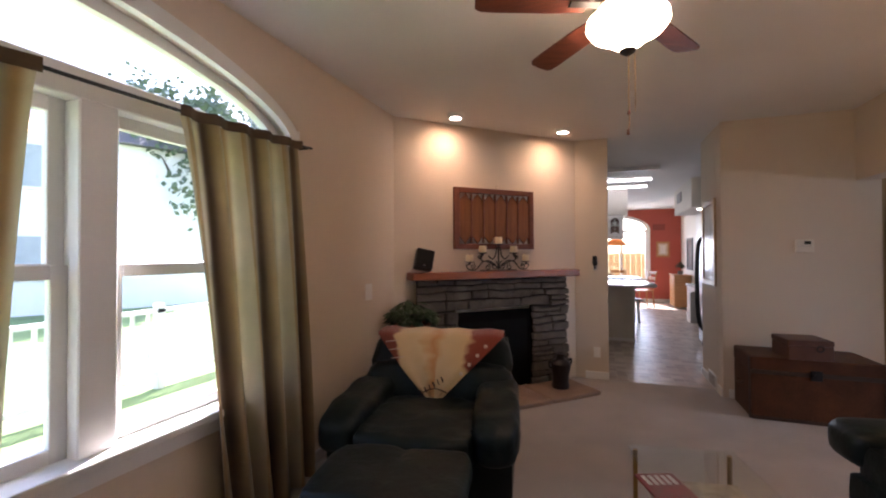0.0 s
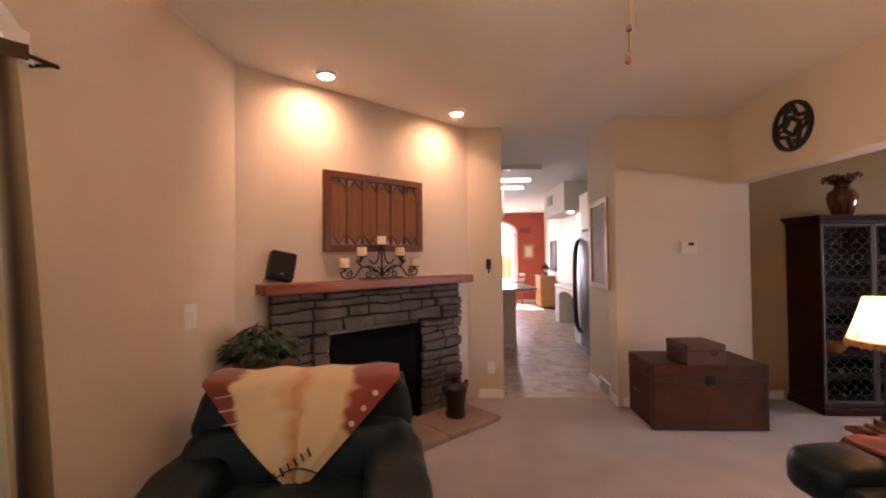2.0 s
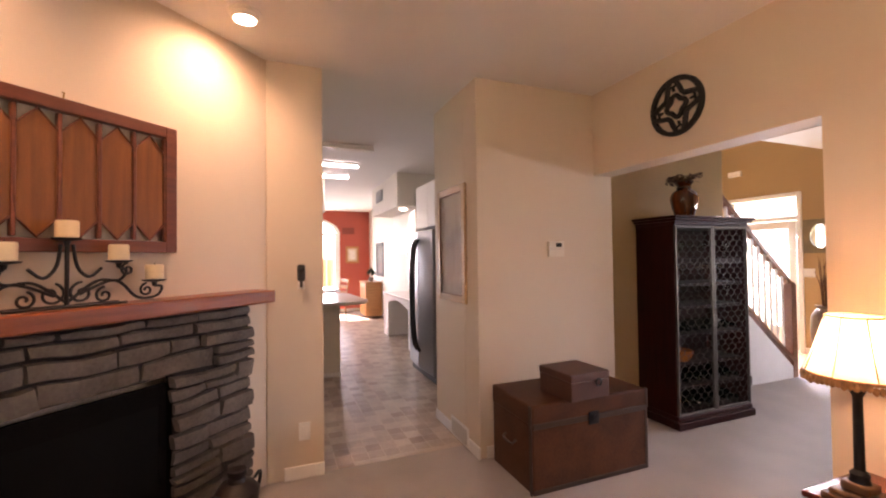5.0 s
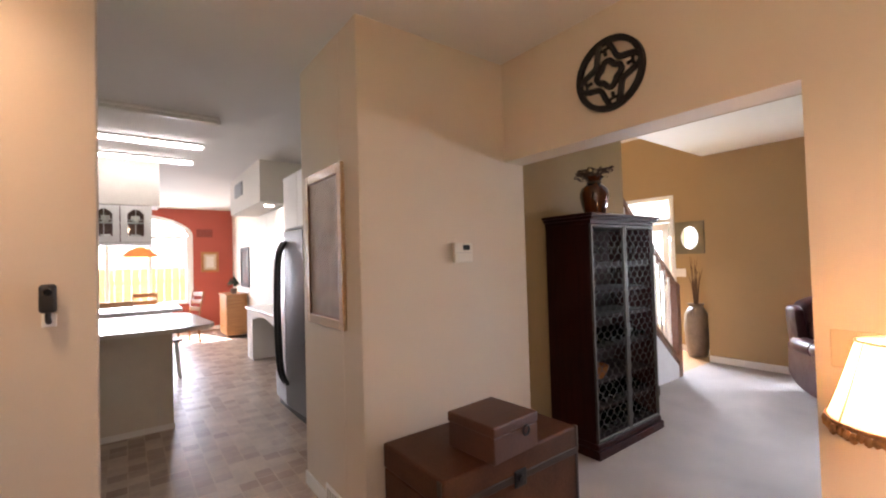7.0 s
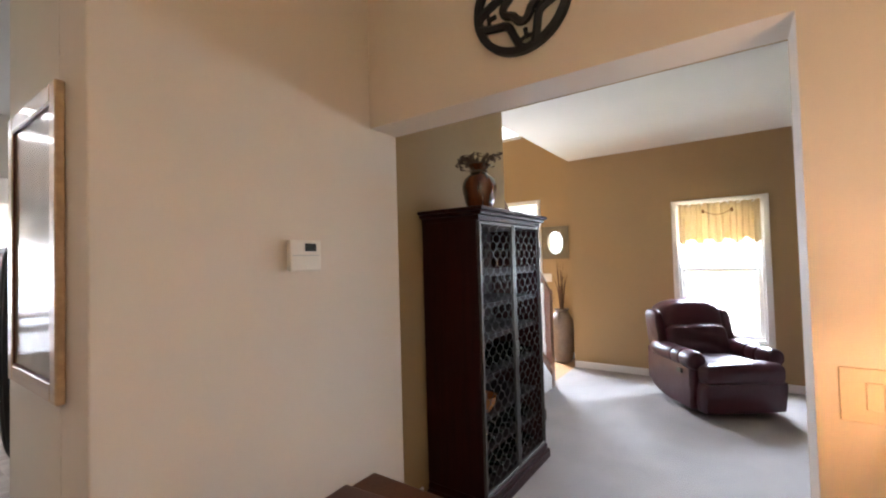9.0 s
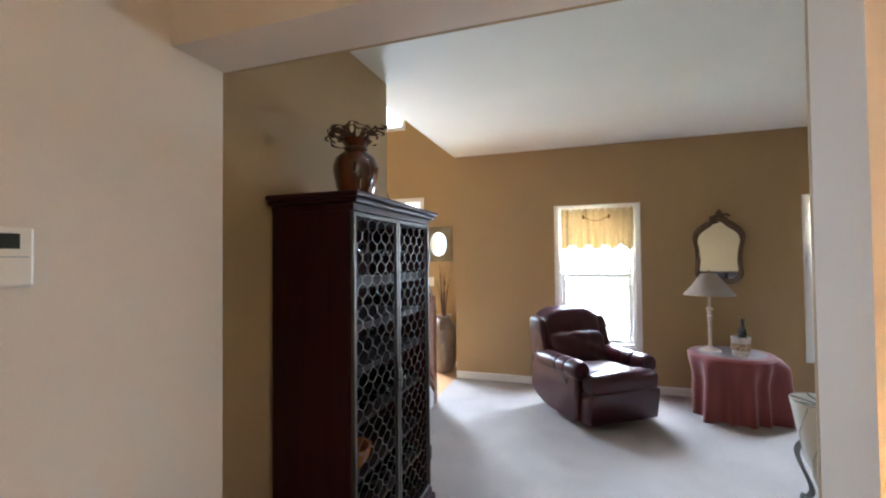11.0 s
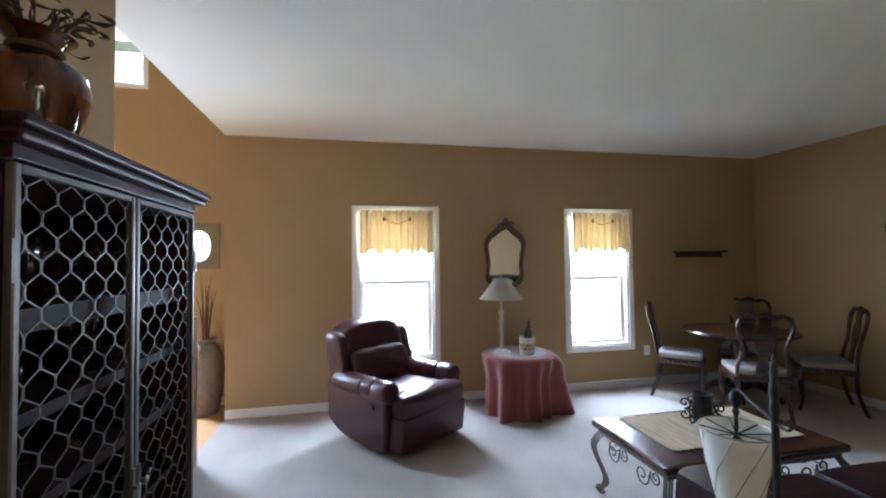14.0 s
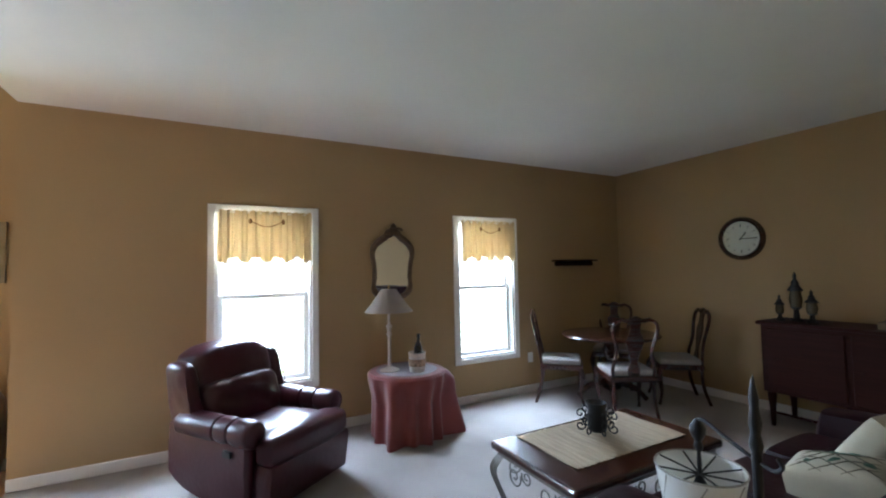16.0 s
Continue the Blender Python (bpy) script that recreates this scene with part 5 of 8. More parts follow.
# trunk and box
t = thing("storage_trunk", "brown leather-clad storage trunk against the wall", "trunk", pose(1.93, 5.265, 0))
TW, TD, TH = 0.445, 0.245, 0.525
bm = B()
box(bm, -TW, -TD, 0.0, TW, TD, 0.40, 0.008)
part("body", bm, TRUNK, t)
bm = B()
box(bm, -TW - 0.004, -TD - 0.004, 0.403, TW + 0.004, TD + 0.004, TH, 0.012)
part("lid", bm, TRUNK, t)
bm = B()
for s in (-1, 1):
    box(bm, s * TW - 0.015, -TD - 0.006, 0, s * TW + 0.006 * s, -TD + 0.02, 0.40, 0.003, 1)
    box(bm, s * (TW + 0.003) - 0.015, -TD - 0.009, 0.40, s * (TW + 0.003) + 0.006 * s, -TD + 0.02, TH + 0.003, 0.003, 1)
box(bm, -TW, -TD - 0.007, 0, TW, -TD, 0.03, 0.003, 1)
box(bm, -TW, -TD - 0.009, 0.385, TW, -TD, 0.42, 0.003, 1)
part("edging", bm, TRUNKTRIM, t, "dark stitched edging")
bm = B()
box(bm, -0.04, -TD - 0.016, 0.36, 0.04, -TD - 0.006, 0.44, 0.006)
lathe(bm, [(0.018, 0), (0.02, 0.01), (0.0, 0.012)], 14, pose(0, -TD - 0.016, 0.40, 90))
part("lock", bm, IRON, t, "dark metal lock")
part("side_handle", tube(B(), curve([(-TW - 0.004, -0.06, 0.26), (-TW - 0.03, -0.05, 0.24), (-TW - 0.03, 0.05, 0.24), (-TW - 0.004, 0.06, 0.26)], 4), 0.008), TRUNKTRIM, t)
t = thing("small_box", "small reddish brown leather box on the trunk", "box", pose(1.875, 5.13, TH + 0.002, 0, 0, 4))
bm = B()
box(bm, -0.155, -0.15, 0, 0.155, 0.15, 0.115, 0.006)
part("body", bm, mat("red_brown_leather", (0.085, 0.032, 0.019), 0.5, vary=0.25), t)
bm = B()
box(bm, -0.158, -0.153, 0.117, 0.158, 0.153, 0.165, 0.008)
part("lid", bm, bpy.data.materials["red_brown_leather"], t)
part("clasp", tube(B(), [(0.022 * math.cos(2 * math.pi * k / 16) + 0.06, -0.157, 0.10 + 0.022 * math.sin(2 * math.pi * k / 16)) for k in range(16)], 0.005, 5, True), IRON, t)

# ---- sitting room: wine cabinet ----
CX0, CX1, CY0, CY1, CH = 3.09, 3.97, 5.36, 5.765, 1.735
t = thing("wine_cabinet", "dark cherry wine cabinet with honeycomb wire doors", "cabinet", pose((CX0 + CX1) / 2, 0, 0))
hw = (CX1 - CX0) / 2
bm = B()
box(bm, -hw, CY0 + 0.02, 0.10, -hw + 0.025, CY1, CH - 0.06, 0.003, 1)
part("side_panel", bm, CHERRY, t)
part("side_panel", box(B(), hw - 0.025, CY0 + 0.02, 0.10, hw, CY1, CH - 0.06, 0.003, 1), CHERRY, t)
part("back_panel", box(B(), -hw + 0.025, CY1 - 0.015, 0.10, hw - 0.025, CY1 - 0.002, CH - 0.06), CHERRY, t)
bm = B()
box(bm, -hw - 0.02, CY0 - 0.02, 0, hw + 0.02, CY1, 0.06, 0.006)
box(bm, -hw - 0.008, CY0 - 0.005, 0.06, hw + 0.008, CY1, 0.10, 0.01)
part("plinth", bm, CHERRY, t)
bm = B()
box(bm, -hw - 0.004, CY0, CH - 0.075, hw + 0.004, CY1, CH - 0.045, 0.004)
box(bm, -hw - 0.03, CY0 - 0.03, CH - 0.045, hw + 0.03, CY1, CH - 0.022, 0.009)
box(bm, -hw - 0.045, CY0 - 0.045, CH - 0.022, hw + 0.045, CY1, CH, 0.006)
part("crown_moulding", bm, CHERRY, t)
part("top_shelf_board", box(B(), -hw + 0.025, CY0 + 0.03, CH - 0.09, hw - 0.025, CY1 - 0.015, CH - 0.075), CHERRY, t)
# shelf colour taken down to hold the shade inside the cabinet
SHADEDSHELF = wood("shaded_shelf_wood", (0.010, 0.004, 0.003), (0.024, 0.010, 0.007), 0.6, coat=0.0)
SHADEDSHELF.node_tree.nodes["Principled BSDF"].inputs["Specular IOR Level"].default_value = 0.1
SHELVES = (0.10, 0.30, 0.49, 0.73, 0.965, 1.155, 1.34)
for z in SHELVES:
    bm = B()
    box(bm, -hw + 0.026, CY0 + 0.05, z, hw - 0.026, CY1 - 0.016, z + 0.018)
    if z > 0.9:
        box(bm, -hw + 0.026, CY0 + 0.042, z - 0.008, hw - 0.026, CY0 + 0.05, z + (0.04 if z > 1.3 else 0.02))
    part("shelf", bm, SHADEDSHELF, t)
for s in (-1, 1):
    bm = B()
    x0, x1 = (-hw + 0.004, -0.004) if s < 0 else (0.004, hw - 0.004)
    z0, z1 = 0.105, CH - 0.08
    f = 0.018
    for a in ((x0, z0, x0 + f, z1), (x1 - f, z0, x1, z1), (x0 + f, z1 - f, x1 - f, z1), (x0 + f, z0, x1 - f, z0 + f)):
        box(bm, a[0], CY0, a[1], a[2], CY0 + 0.018, a[3], 0.003, 1)
    d = part("door", bm, PEWTER, t, "pewter-edged wire door")
    bm = B()
    cols, pitch = 9, 0.094
    cell = (x1 - x0 - 2 * f) / cols
    for k in range(cols + 1):
        pts = []
        zz, i = z0 + f, 0
        while zz < z1 - f:
            sgn = 1 if (i + k) % 2 else -1
            for q, o in ((0.24, 0.45), (0.5, 0.475), (0.76, 0.45)):
                xx = x0 + f + cell * k + sgn * o * cell
                pts.append((min(max(xx, x0 + f), x1 - f), CY0 + 0.009, min(zz + q * pitch * 0.5, z1 - f)))
            zz += pitch * 0.5
            i += 1
        tube(bm, pts, 0.0018, 5)
    part("wire_grille", bm, PEWTER, d, "pewter honeycomb wire", True)
    part("handle", lathe(B(), [(0.0, 0), (0.006, 0.002), (0.006, 0.014), (0.012, 0.02), (0.0, 0.026)], 12, pose(s * 0.022, CY0, 0.86, 90)), SILVER, d)
    part("handle_plate", box(B(), s * 0.014 - 0.009, CY0 - 0.006, 0.81, s * 0.014 + 0.009, CY0 - 0.001, 0.91, 0.002, 1), SILVER, d, "silver handle plate")
    part("hinge", box(B(), s * hw - 0.006, CY0 - 0.004, CH - 0.30, s * hw + 0.006, CY0 + 0.004, CH - 0.22), PEWTER, d)
    part("hinge", box(B(), s * hw - 0.006, CY0 - 0.004, 0.26, s * hw + 0.006, CY0 + 0.004, 0.34), PEWTER, d)
rb = random.Random(11)
bm = B()
lathe(bm, [(0.0, 0), (0.036, 0.002), (0.037, 0.19), (0.03, 0.215), (0.015, 0.24), (0.014, 0.29), (0.0165, 0.292), (0.0165, 0.305), (0.0, 0.306)], 16)
me_bottle = mesh_of(bm, "wine_bottle")
me_bottle.materials.append(BOTTLE)
me_bottle.shade_smooth()
bm = B()
lathe(bm, [(0.0, 0), (0.032, 0.002), (0.006, 0.008), (0.005, 0.075), (0.03, 0.10), (0.036, 0.14), (0.03, 0.17), (0.028, 0.17), (0.034, 0.14), (0.028, 0.103), (0.0, 0.085)], 16)
me_glass = mesh_of(bm, "wine_glass")
me_glass.materials.append(CLEAR)
me_glass.shade_smooth()
for z in SHELVES[:2] + SHELVES[3:4]:
    for k in range(7):
        ob = new("wine_bottle", me_bottle)
        ob.matrix_world = pose((CX0 + CX1) / 2 - hw + 0.09 + k * 0.117, CY1 - 0.04, z + 0.018 + 0.038, 90, 0, 0)
        tagged(ob, "dark wine bottle lying on a cabinet shelf", "bottle", "bottles in the wine cabinet")
for z in SHELVES[4:]:
    for k in range(7):
        ob = new("wine_glass", me_glass)
        ob.matrix_world = pose((CX0 + CX1) / 2 - hw + 0.09 + k * 0.117, CY0 + 0.12 + 0.1 * rb.random(), z + 0.0185)
        tagged(ob, "clear stemmed wine glass in the cabinet", "glass", "glasses in the wine cabinet")

t = thing("glass_bowl", "amber glass bowl on a lower shelf of the cabinet", "bowl", pose(3.30, 5.50, 0.5085))
part("body", lathe(B(), [(0.05, 0), (0.055, 0.005), (0.085, 0.05), (0.095, 0.095), (0.09, 0.096), (0.078, 0.05), (0.0, 0.012)], 24), mat("amber_bowl_glass", (0.30, 0.11, 0.03), 0.15, vary=0.3, bump=0.0), t, smooth=True)
t = thing("amber_vase", "amber glazed vase of dried flowers on the cabinet", "vase", pose(3.44, 5.55, CH + 0.001) @ Matrix.Diagonal((1.05, 1.05, 1.28, 1)))
part("body", lathe(B(), [(0.062, 0), (0.070, 0.008), (0.092, 0.06), (0.106, 0.115), (0.108, 0.14), (0.096, 0.175), (0.062, 0.198), (0.050, 0.208), (0.050, 0.222), (0.062, 0.236), (0.078, 0.246), (0.064, 0.243), (0.0, 0.21)], 32), AMBERGLAZE, t, smooth=True)
part("neck_band", lathe(B(), [(0.0505, 0.205), (0.055, 0.208), (0.055, 0.216), (0.0505, 0.219)], 28), TWIG, t, "dark cord round the neck")
bm = B()
rg = random.Random(21)
for k in range(40):
    a = rg.uniform(0, 2 * math.pi)
    r, h, tw = rg.uniform(0.06, 0.155), rg.uniform(0.0, 0.045), rg.choice((-1, 1)) * rg.uniform(0.4, 1.3)
    q = [(0.03 * math.cos(a), 0.03 * math.sin(a), 0.225), (r * 0.5 * math.cos(a), r * 0.5 * math.sin(a), 0.25 + h), (r * 0.85 * math.cos(a + tw * 0.4), r * 0.85 * math.sin(a + tw * 0.4), 0.27 + h * rg.uniform(0.3, 1.2)),
         (r * 1.05 * math.cos(a + tw * 0.7), r * 1.05 * math.sin(a + tw * 0.7), 0.245 + h), (r * 0.9 * math.cos(a + tw), r * 0.9 * math.sin(a + tw), 0.235 + h * rg.uniform(0.5, 1.5))]
    w = rg.uniform(0.0035, 0.0075)
    tube(bm, curve(q, 3), [w * (0.6 + 0.4 * math.sin(i * 1.7 + k)) for i in range(12)] + [0.0015], 5)
tagged(part("dried_foliage", bm, TWIG, t, "brown curled dried stems"), kind="stuff")

# ---- sitting room: burgundy recliner ----
def leather_recliner(m):
    """A rocker recliner; local -y is its front. The seat is wider in front of the arms."""
    t = thing("recliner", "burgundy leather rocker recliner with rolled arms", "armchair", m)

    def crease(v, amount=1.0):
        return amount * (0.006 * noise.noise(v.co * 9.0) + 0.004 * noise.noise(v.co * 21.0))

    bm = B()
    puff(bm, -0.36, -0.40, 0.07, 0.36, 0.34, 0.40, 0.2, n=5)
    for v in bm.verts:
        if v.co.y > 0 and v.co.z < 0.3:
            v.co.z += 0.10 * (v.co.y / 0.34) ** 2 * (0.3 - v.co.z) / 0.23
    part("base", bm, BURGUNDY, t, smooth=True)
    for s in (-1, 1):
        bm = B()
        puff(bm, -0.055, -0.385, 0.06, 0.055, 0.36, 0.50, 0.13, n=5)
        for v in bm.verts:
            v.co.x += s * 0.355 + crease(v)
            if v.co.y > 0 and v.co.z < 0.3:
                v.co.z += 0.12 * (v.co.y / 0.36) ** 2 * (0.3 - v.co.z) / 0.24
        arm = part("arm", bm, BURGUNDY, t, smooth=True)
        # a round roll with two stitched grooves and a flat round front
        bm = B()
        prof = [(0.0, -0.408), (0.052, -0.408), (0.060, -0.404), (0.070, -0.406), (0.079, -0.396), (0.083, -0.37), (0.085, -0.30), (0.079, -0.248), (0.066, -0.236), (0.079, -0.224), (0.084, -0.17), (0.079, -0.118), (0.066, -0.106), (0.079, -0.094), (0.083, -0.02), (0.082, 0.12), (0.075, 0.26), (0.04, 0.32), (0.0, 0.33)]
        lathe(bm, prof, 28, pose(s * 0.352, 0, 0.492) @ Matrix(((1, 0, 0, 0), (0, 0, 1, 0), (0, -1, 0, 0), (0, 0, 0, 1))))
        for v in bm.verts:
            v.co.z += 0.02 * min(0, -v.co.y) + crease(v, 0.5)
        part("arm_roll", bm, BURGUNDY, arm, smooth=True)
        part("arm_cap", lathe(B(), [(0.0, 0.004), (0.046, 0.003), (0.050, 0.0)], 24, pose(s * 0.352, -0.408, 0.492, 90)), BURGUNDY, arm, "round gathered arm front", True)
    bm = B()
    puff(bm, -0.5, -0.55, 0.285, 0.5, 0.16, 0.465, 0.30, n=8)
    for v in bm.verts:
        k = min(1.0, max(0.0, (-0.36 - v.co.y) / 0.06))
        k = k * k * (3 - 2 * k)
        x = v.co.x / 0.5
        v.co.x = x * (0.275 + 0.095 * k)
        v.co.z += 0.032 * (1 - x * x) * (v.co.z > 0.38) * math.sin(math.pi * min(1, max(0, (v.co.y + 0.58) / 0.6))) + 0.02 * (v.co.y + 0.55) * -1.2 + crease(v, 1.2)
        v.co.z += 0.010 * k
    part("seat", bm, BURGUNDY, t, "shiny creased leather seat", True)
    bm = B()
    puff(bm, -0.365, -0.535, 0.055, 0.365, -0.385, 0.325, 0.16, n=6)
    for v in bm.verts:
        v.co.y += 0.035 * (0.325 - v.co.z) / 0.27 + crease(v)
    part("front_panel", bm, BURGUNDY, t, smooth=True)
    for k, (z0, z1, y, th, w) in enumerate(((0.37, 0.73, 0.140, 0.115, 0.305), (0.665, 0.955, 0.215, 0.140, 0.325))):
        bm = B()
        puff(bm, -w, -th, z0, w, th, z1, 0.42, n=8)
        for v in bm.verts:
            v.co.y += y + (v.co.z - 0.4) * 0.27
            if k == 0:
                v.co.y += 0.009 * math.sin((v.co.z * 1.6 + v.co.x * 0.5) * 30 + 3 * noise.noise(v.co * 4.0)) + 0.014 * noise.noise(v.co * 11.0)
            else:
                v.co.y += 0.010 * noise.noise(v.co * 9.0) + 0.004 * math.sin(v.co.x * 60) * max(0, v.co.z - 0.85) * 10
                v.co.z -= 0.075 * abs(v.co.x / w) ** 3 * max(0.0, v.co.z - 0.6) / 0.35
        part("back_cushion", bm, BURGUNDY, t, "creased lower back cushion" if k == 0 else "plump head cushion", True)
    for s in (-1, 1):
        bm = B()
        puff(bm, -0.048, 0.08, 0.42, 0.048, 0.33, 0.865, 0.42, n=6)
        for v in bm.verts:
            v.co.x += s * (0.345 - 0.02 * max(0, v.co.z - 0.6)) + crease(v)
            v.co.y += (v.co.z - 0.35) * 0.27 - 0.04 * max(0, v.co.z - 0.75)
        wing = part("back_wing", bm, BURGUNDY, t, smooth=True)
        part("wing_seam", tube(B(), curve([(s * 0.385, 0.13, 0.50), (s * 0.392, 0.18, 0.70), (s * 0.375, 0.235, 0.82)], 5), 0.004, 5), BURGUNDY, wing)
    bm = B()
    puff(bm, -0.34, 0.26, 0.18, 0.34, 0.38, 0.87, 0.3)
    for v in bm.verts:
        v.co.y += max(0, v.co.z - 0.35) * 0.27
    part("back_shell", bm, BURGUNDY, t, smooth=True)
    bm = B()
    puff(bm, -0.425, -0.27, 0.36, -0.408, -0.20, 0.40, 0.2, n=2)
    part("lever", bm, BLACK, t, "recessed black release lever", True)
    for s in (-1, 1):
        part("rocker", tube(B(), curve([(s * 0.26, -0.34, 0.035), (s * 0.26, 0.0, 0.012), (s * 0.26, 0.32, 0.04)], 6), 0.014, 6), BLACK, t)
    part("swivel_base", lathe(B(), [(0.22, 0.0), (0.24, 0.012), (0.20, 0.08)], 24), BLACK, t)
    return t


leather_recliner(pose(5.87, 4.455, 0, 0, 0, -54))

# ---- sitting room: side table under the mirror ----
t = thing("side_table", "round side table covered by a rose cloth to the floor", "table", pose(6.13, 3.20, 0))
part("top", lathe(B(), [(0.0, 0.535), (0.335, 0.535), (0.34, 0.545), (0.335, 0.555), (0.0, 0.556)], 32), HONEY, t)
part("pedestal", lathe(B(), [(0.16, 0), (0.15, 0.03), (0.04, 0.07), (0.035, 0.5), (0.1, 0.535)], 20), HONEY, t)
bm = B()


def cloth(u, v):
    a = 2 * math.pi * u
    if v < 0.22:
        r = 0.352 * v / 0.22
        return (r * math.cos(a), r * math.sin(a), 0.562)
    q = (v - 0.22) / 0.78
    fold = 0.0
    for deg, amp, wide in ((68, 0.03, 12), (104, 0.05, 8), (137, 0.135, 10), (166, 0.05, 7), (190, 0.07, 8), (214, 0.06, 7), (245, 0.23, 13), (292, 0.12, 11), (338, 0.11, 11), (20, 0.09, 12)):
        da = (math.degrees(a) - deg + 180) % 360 - 180
        fold += amp * math.exp(-(da / wide) ** 2)
    r = 0.352 + 0.006 * min(1, q * 10) - 0.06 * min(1, q * 2.5) + fold * (0.25 * min(1, q * 6) + 0.75 * q ** 0.8)
    return (r * math.cos(a), r * math.sin(a), 0.562 - 0.558 * q ** 1.02)


grid_sheet(bm, 160, 24, cloth)
bmesh.ops.remove_doubles(bm, verts=bm.verts[:], dist=0.0005)
solid("tablecloth", bm, ROSECLOTH, "dusty rose cloth hanging in folds to the floor", "tablecloth", pose(6.13, 3.20, 0.0), smooth=True)
solid("table_mat", lathe(B(), [(0.0, 0.5635), (0.27, 0.5635), (0.272, 0.5665), (0.0, 0.568)], 36), GREYMAT, "round grey mat on the rose tablecloth", "mat", pose(6.13, 3.20, 0))

t = thing("table_lamp", "unlit table lamp with a pale turned stem and cone shade", "lamp", pose(6.14, 3.36, 0.569))
part("base", lathe(B(), [(0.085, 0), (0.088, 0.008), (0.06, 0.022), (0.025, 0.035)], 24), mat("pale_lamp_wood", (0.55, 0.48, 0.42), 0.5), t, smooth=True)
part("stem", lathe(B(), [(0.025, 0.035), (0.014, 0.06), (0.016, 0.30), (0.026, 0.32), (0.014, 0.335), (0.02, 0.37), (0.03, 0.39), (0.012, 0.41), (0.009, 0.60)], 18), bpy.data.materials["pale_lamp_wood"], t, smooth=True)
bm = B()
lathe(bm, [(0.215, 0.52), (0.15, 0.60), (0.065, 0.72)], 32)
bmesh.ops.delete(bm, geom=[f for f in bm.faces if len(f.verts) > 4], context="FACES")
part("shade", bm, GREYSHADE, t, "grey linen cone shade", True)
part("finial", lathe(B(), [(0.006, 0.60), (0.006, 0.73), (0.012, 0.74), (0.0, 0.76)], 10), BRASS, t)

t = thing("ice_bucket", "white patterned ice bucket", "bucket", pose(5.99, 3.16, 0.569))
bm = B()
lathe(bm, [(0.0, 0.003), (0.062, 0.0), (0.066, 0.01), (0.074, 0.155), (0.078, 0.16), (0.076, 0.166), (0.070, 0.16), (0.062, 0.02), (0.0, 0.015)], 28)
part("body", bm, mat("speckled_enamel", (0.62, 0.58, 0.52), 0.3, vary=0.35, scale=24), t, smooth=True)
part("band", lathe(B(), [(0.0715, 0.05), (0.0735, 0.052), (0.0765, 0.11), (0.0745, 0.112)], 28), mat("bucket_label", (0.42, 0.30, 0.2), 0.5, vary=0.6, scale=30), t)
ob = new("champagne_bottle", me_bottle)
ob.matrix_world = pose(5.99, 3.16, 0.586, 5, 4, 0)
tagged(ob, "dark champagne bottle standing in the ice bucket", "bottle")

# mirror over the table
t = thing("wall_mirror", "carved dark wood mirror with a crested top", "mirror", pose(XW - 0.006, 3.175, 1.17, 0, 0, -90) @ pose(0, 0, 0, 3.0))
side = [(0.0, 0.012), (0.10, 0.0), (0.17, 0.03), (0.215, 0.10), (0.205, 0.22), (0.215, 0.36), (0.235, 0.46), (0.215, 0.54), (0.16, 0.60), (0.09, 0.65), (0.04, 0.70), (0.0, 0.73)]
half = curve([(x, 0, z) for x, z in side], 4)
loop = [(p.x, p.z) for p in half] + [(-p.x, p.z) for p in half[-2:0:-1]]
inner = [(x * 0.80, 0.345 + (z - 0.345) * (0.86 if z < 0.345 else 0.78)) for x, z in loop]
bm = B()
n = len(loop)
vo = [[bm.verts.new((x, y, z)) for x, z in pts] for pts, y in ((loop, -0.004), (loop, -0.022), ([((a[0] + b[0]) / 2, (a[1] + b[1]) / 2) for a, b in zip(loop, inner)], -0.034), (inner, -0.02), (inner, -0.004))]
for a, b in zip(vo, vo[1:]):
    for k in range(n):
        bm.faces.new((a[k], a[(k + 1) % n], b[(k + 1) % n], b[k]))
part("frame", bm, MIRRORWOOD, t, smooth=True)
bm = B()
bm.faces.new([bm.verts.new((x, -0.012, z)) for x, z in inner])
part("mirror_glass", bm, MIRROR, t)
bm = B()
for s in (-1, 1):
    tube(bm, [(x + s * 0.05, -0.03, z + 0.66) for x, _, z in scroll(0, 0, 0.05, 1.2, 0.5, 0, s)], 0.012, 6)
lathe(bm, [(0.0, 0), (0.025, 0.01), (0.03, 0.03), (0.0, 0.06)], 10, pose(0, -0.03, 0.70))
part("crest", bm, MIRRORWOOD, t, "carved crest", True)

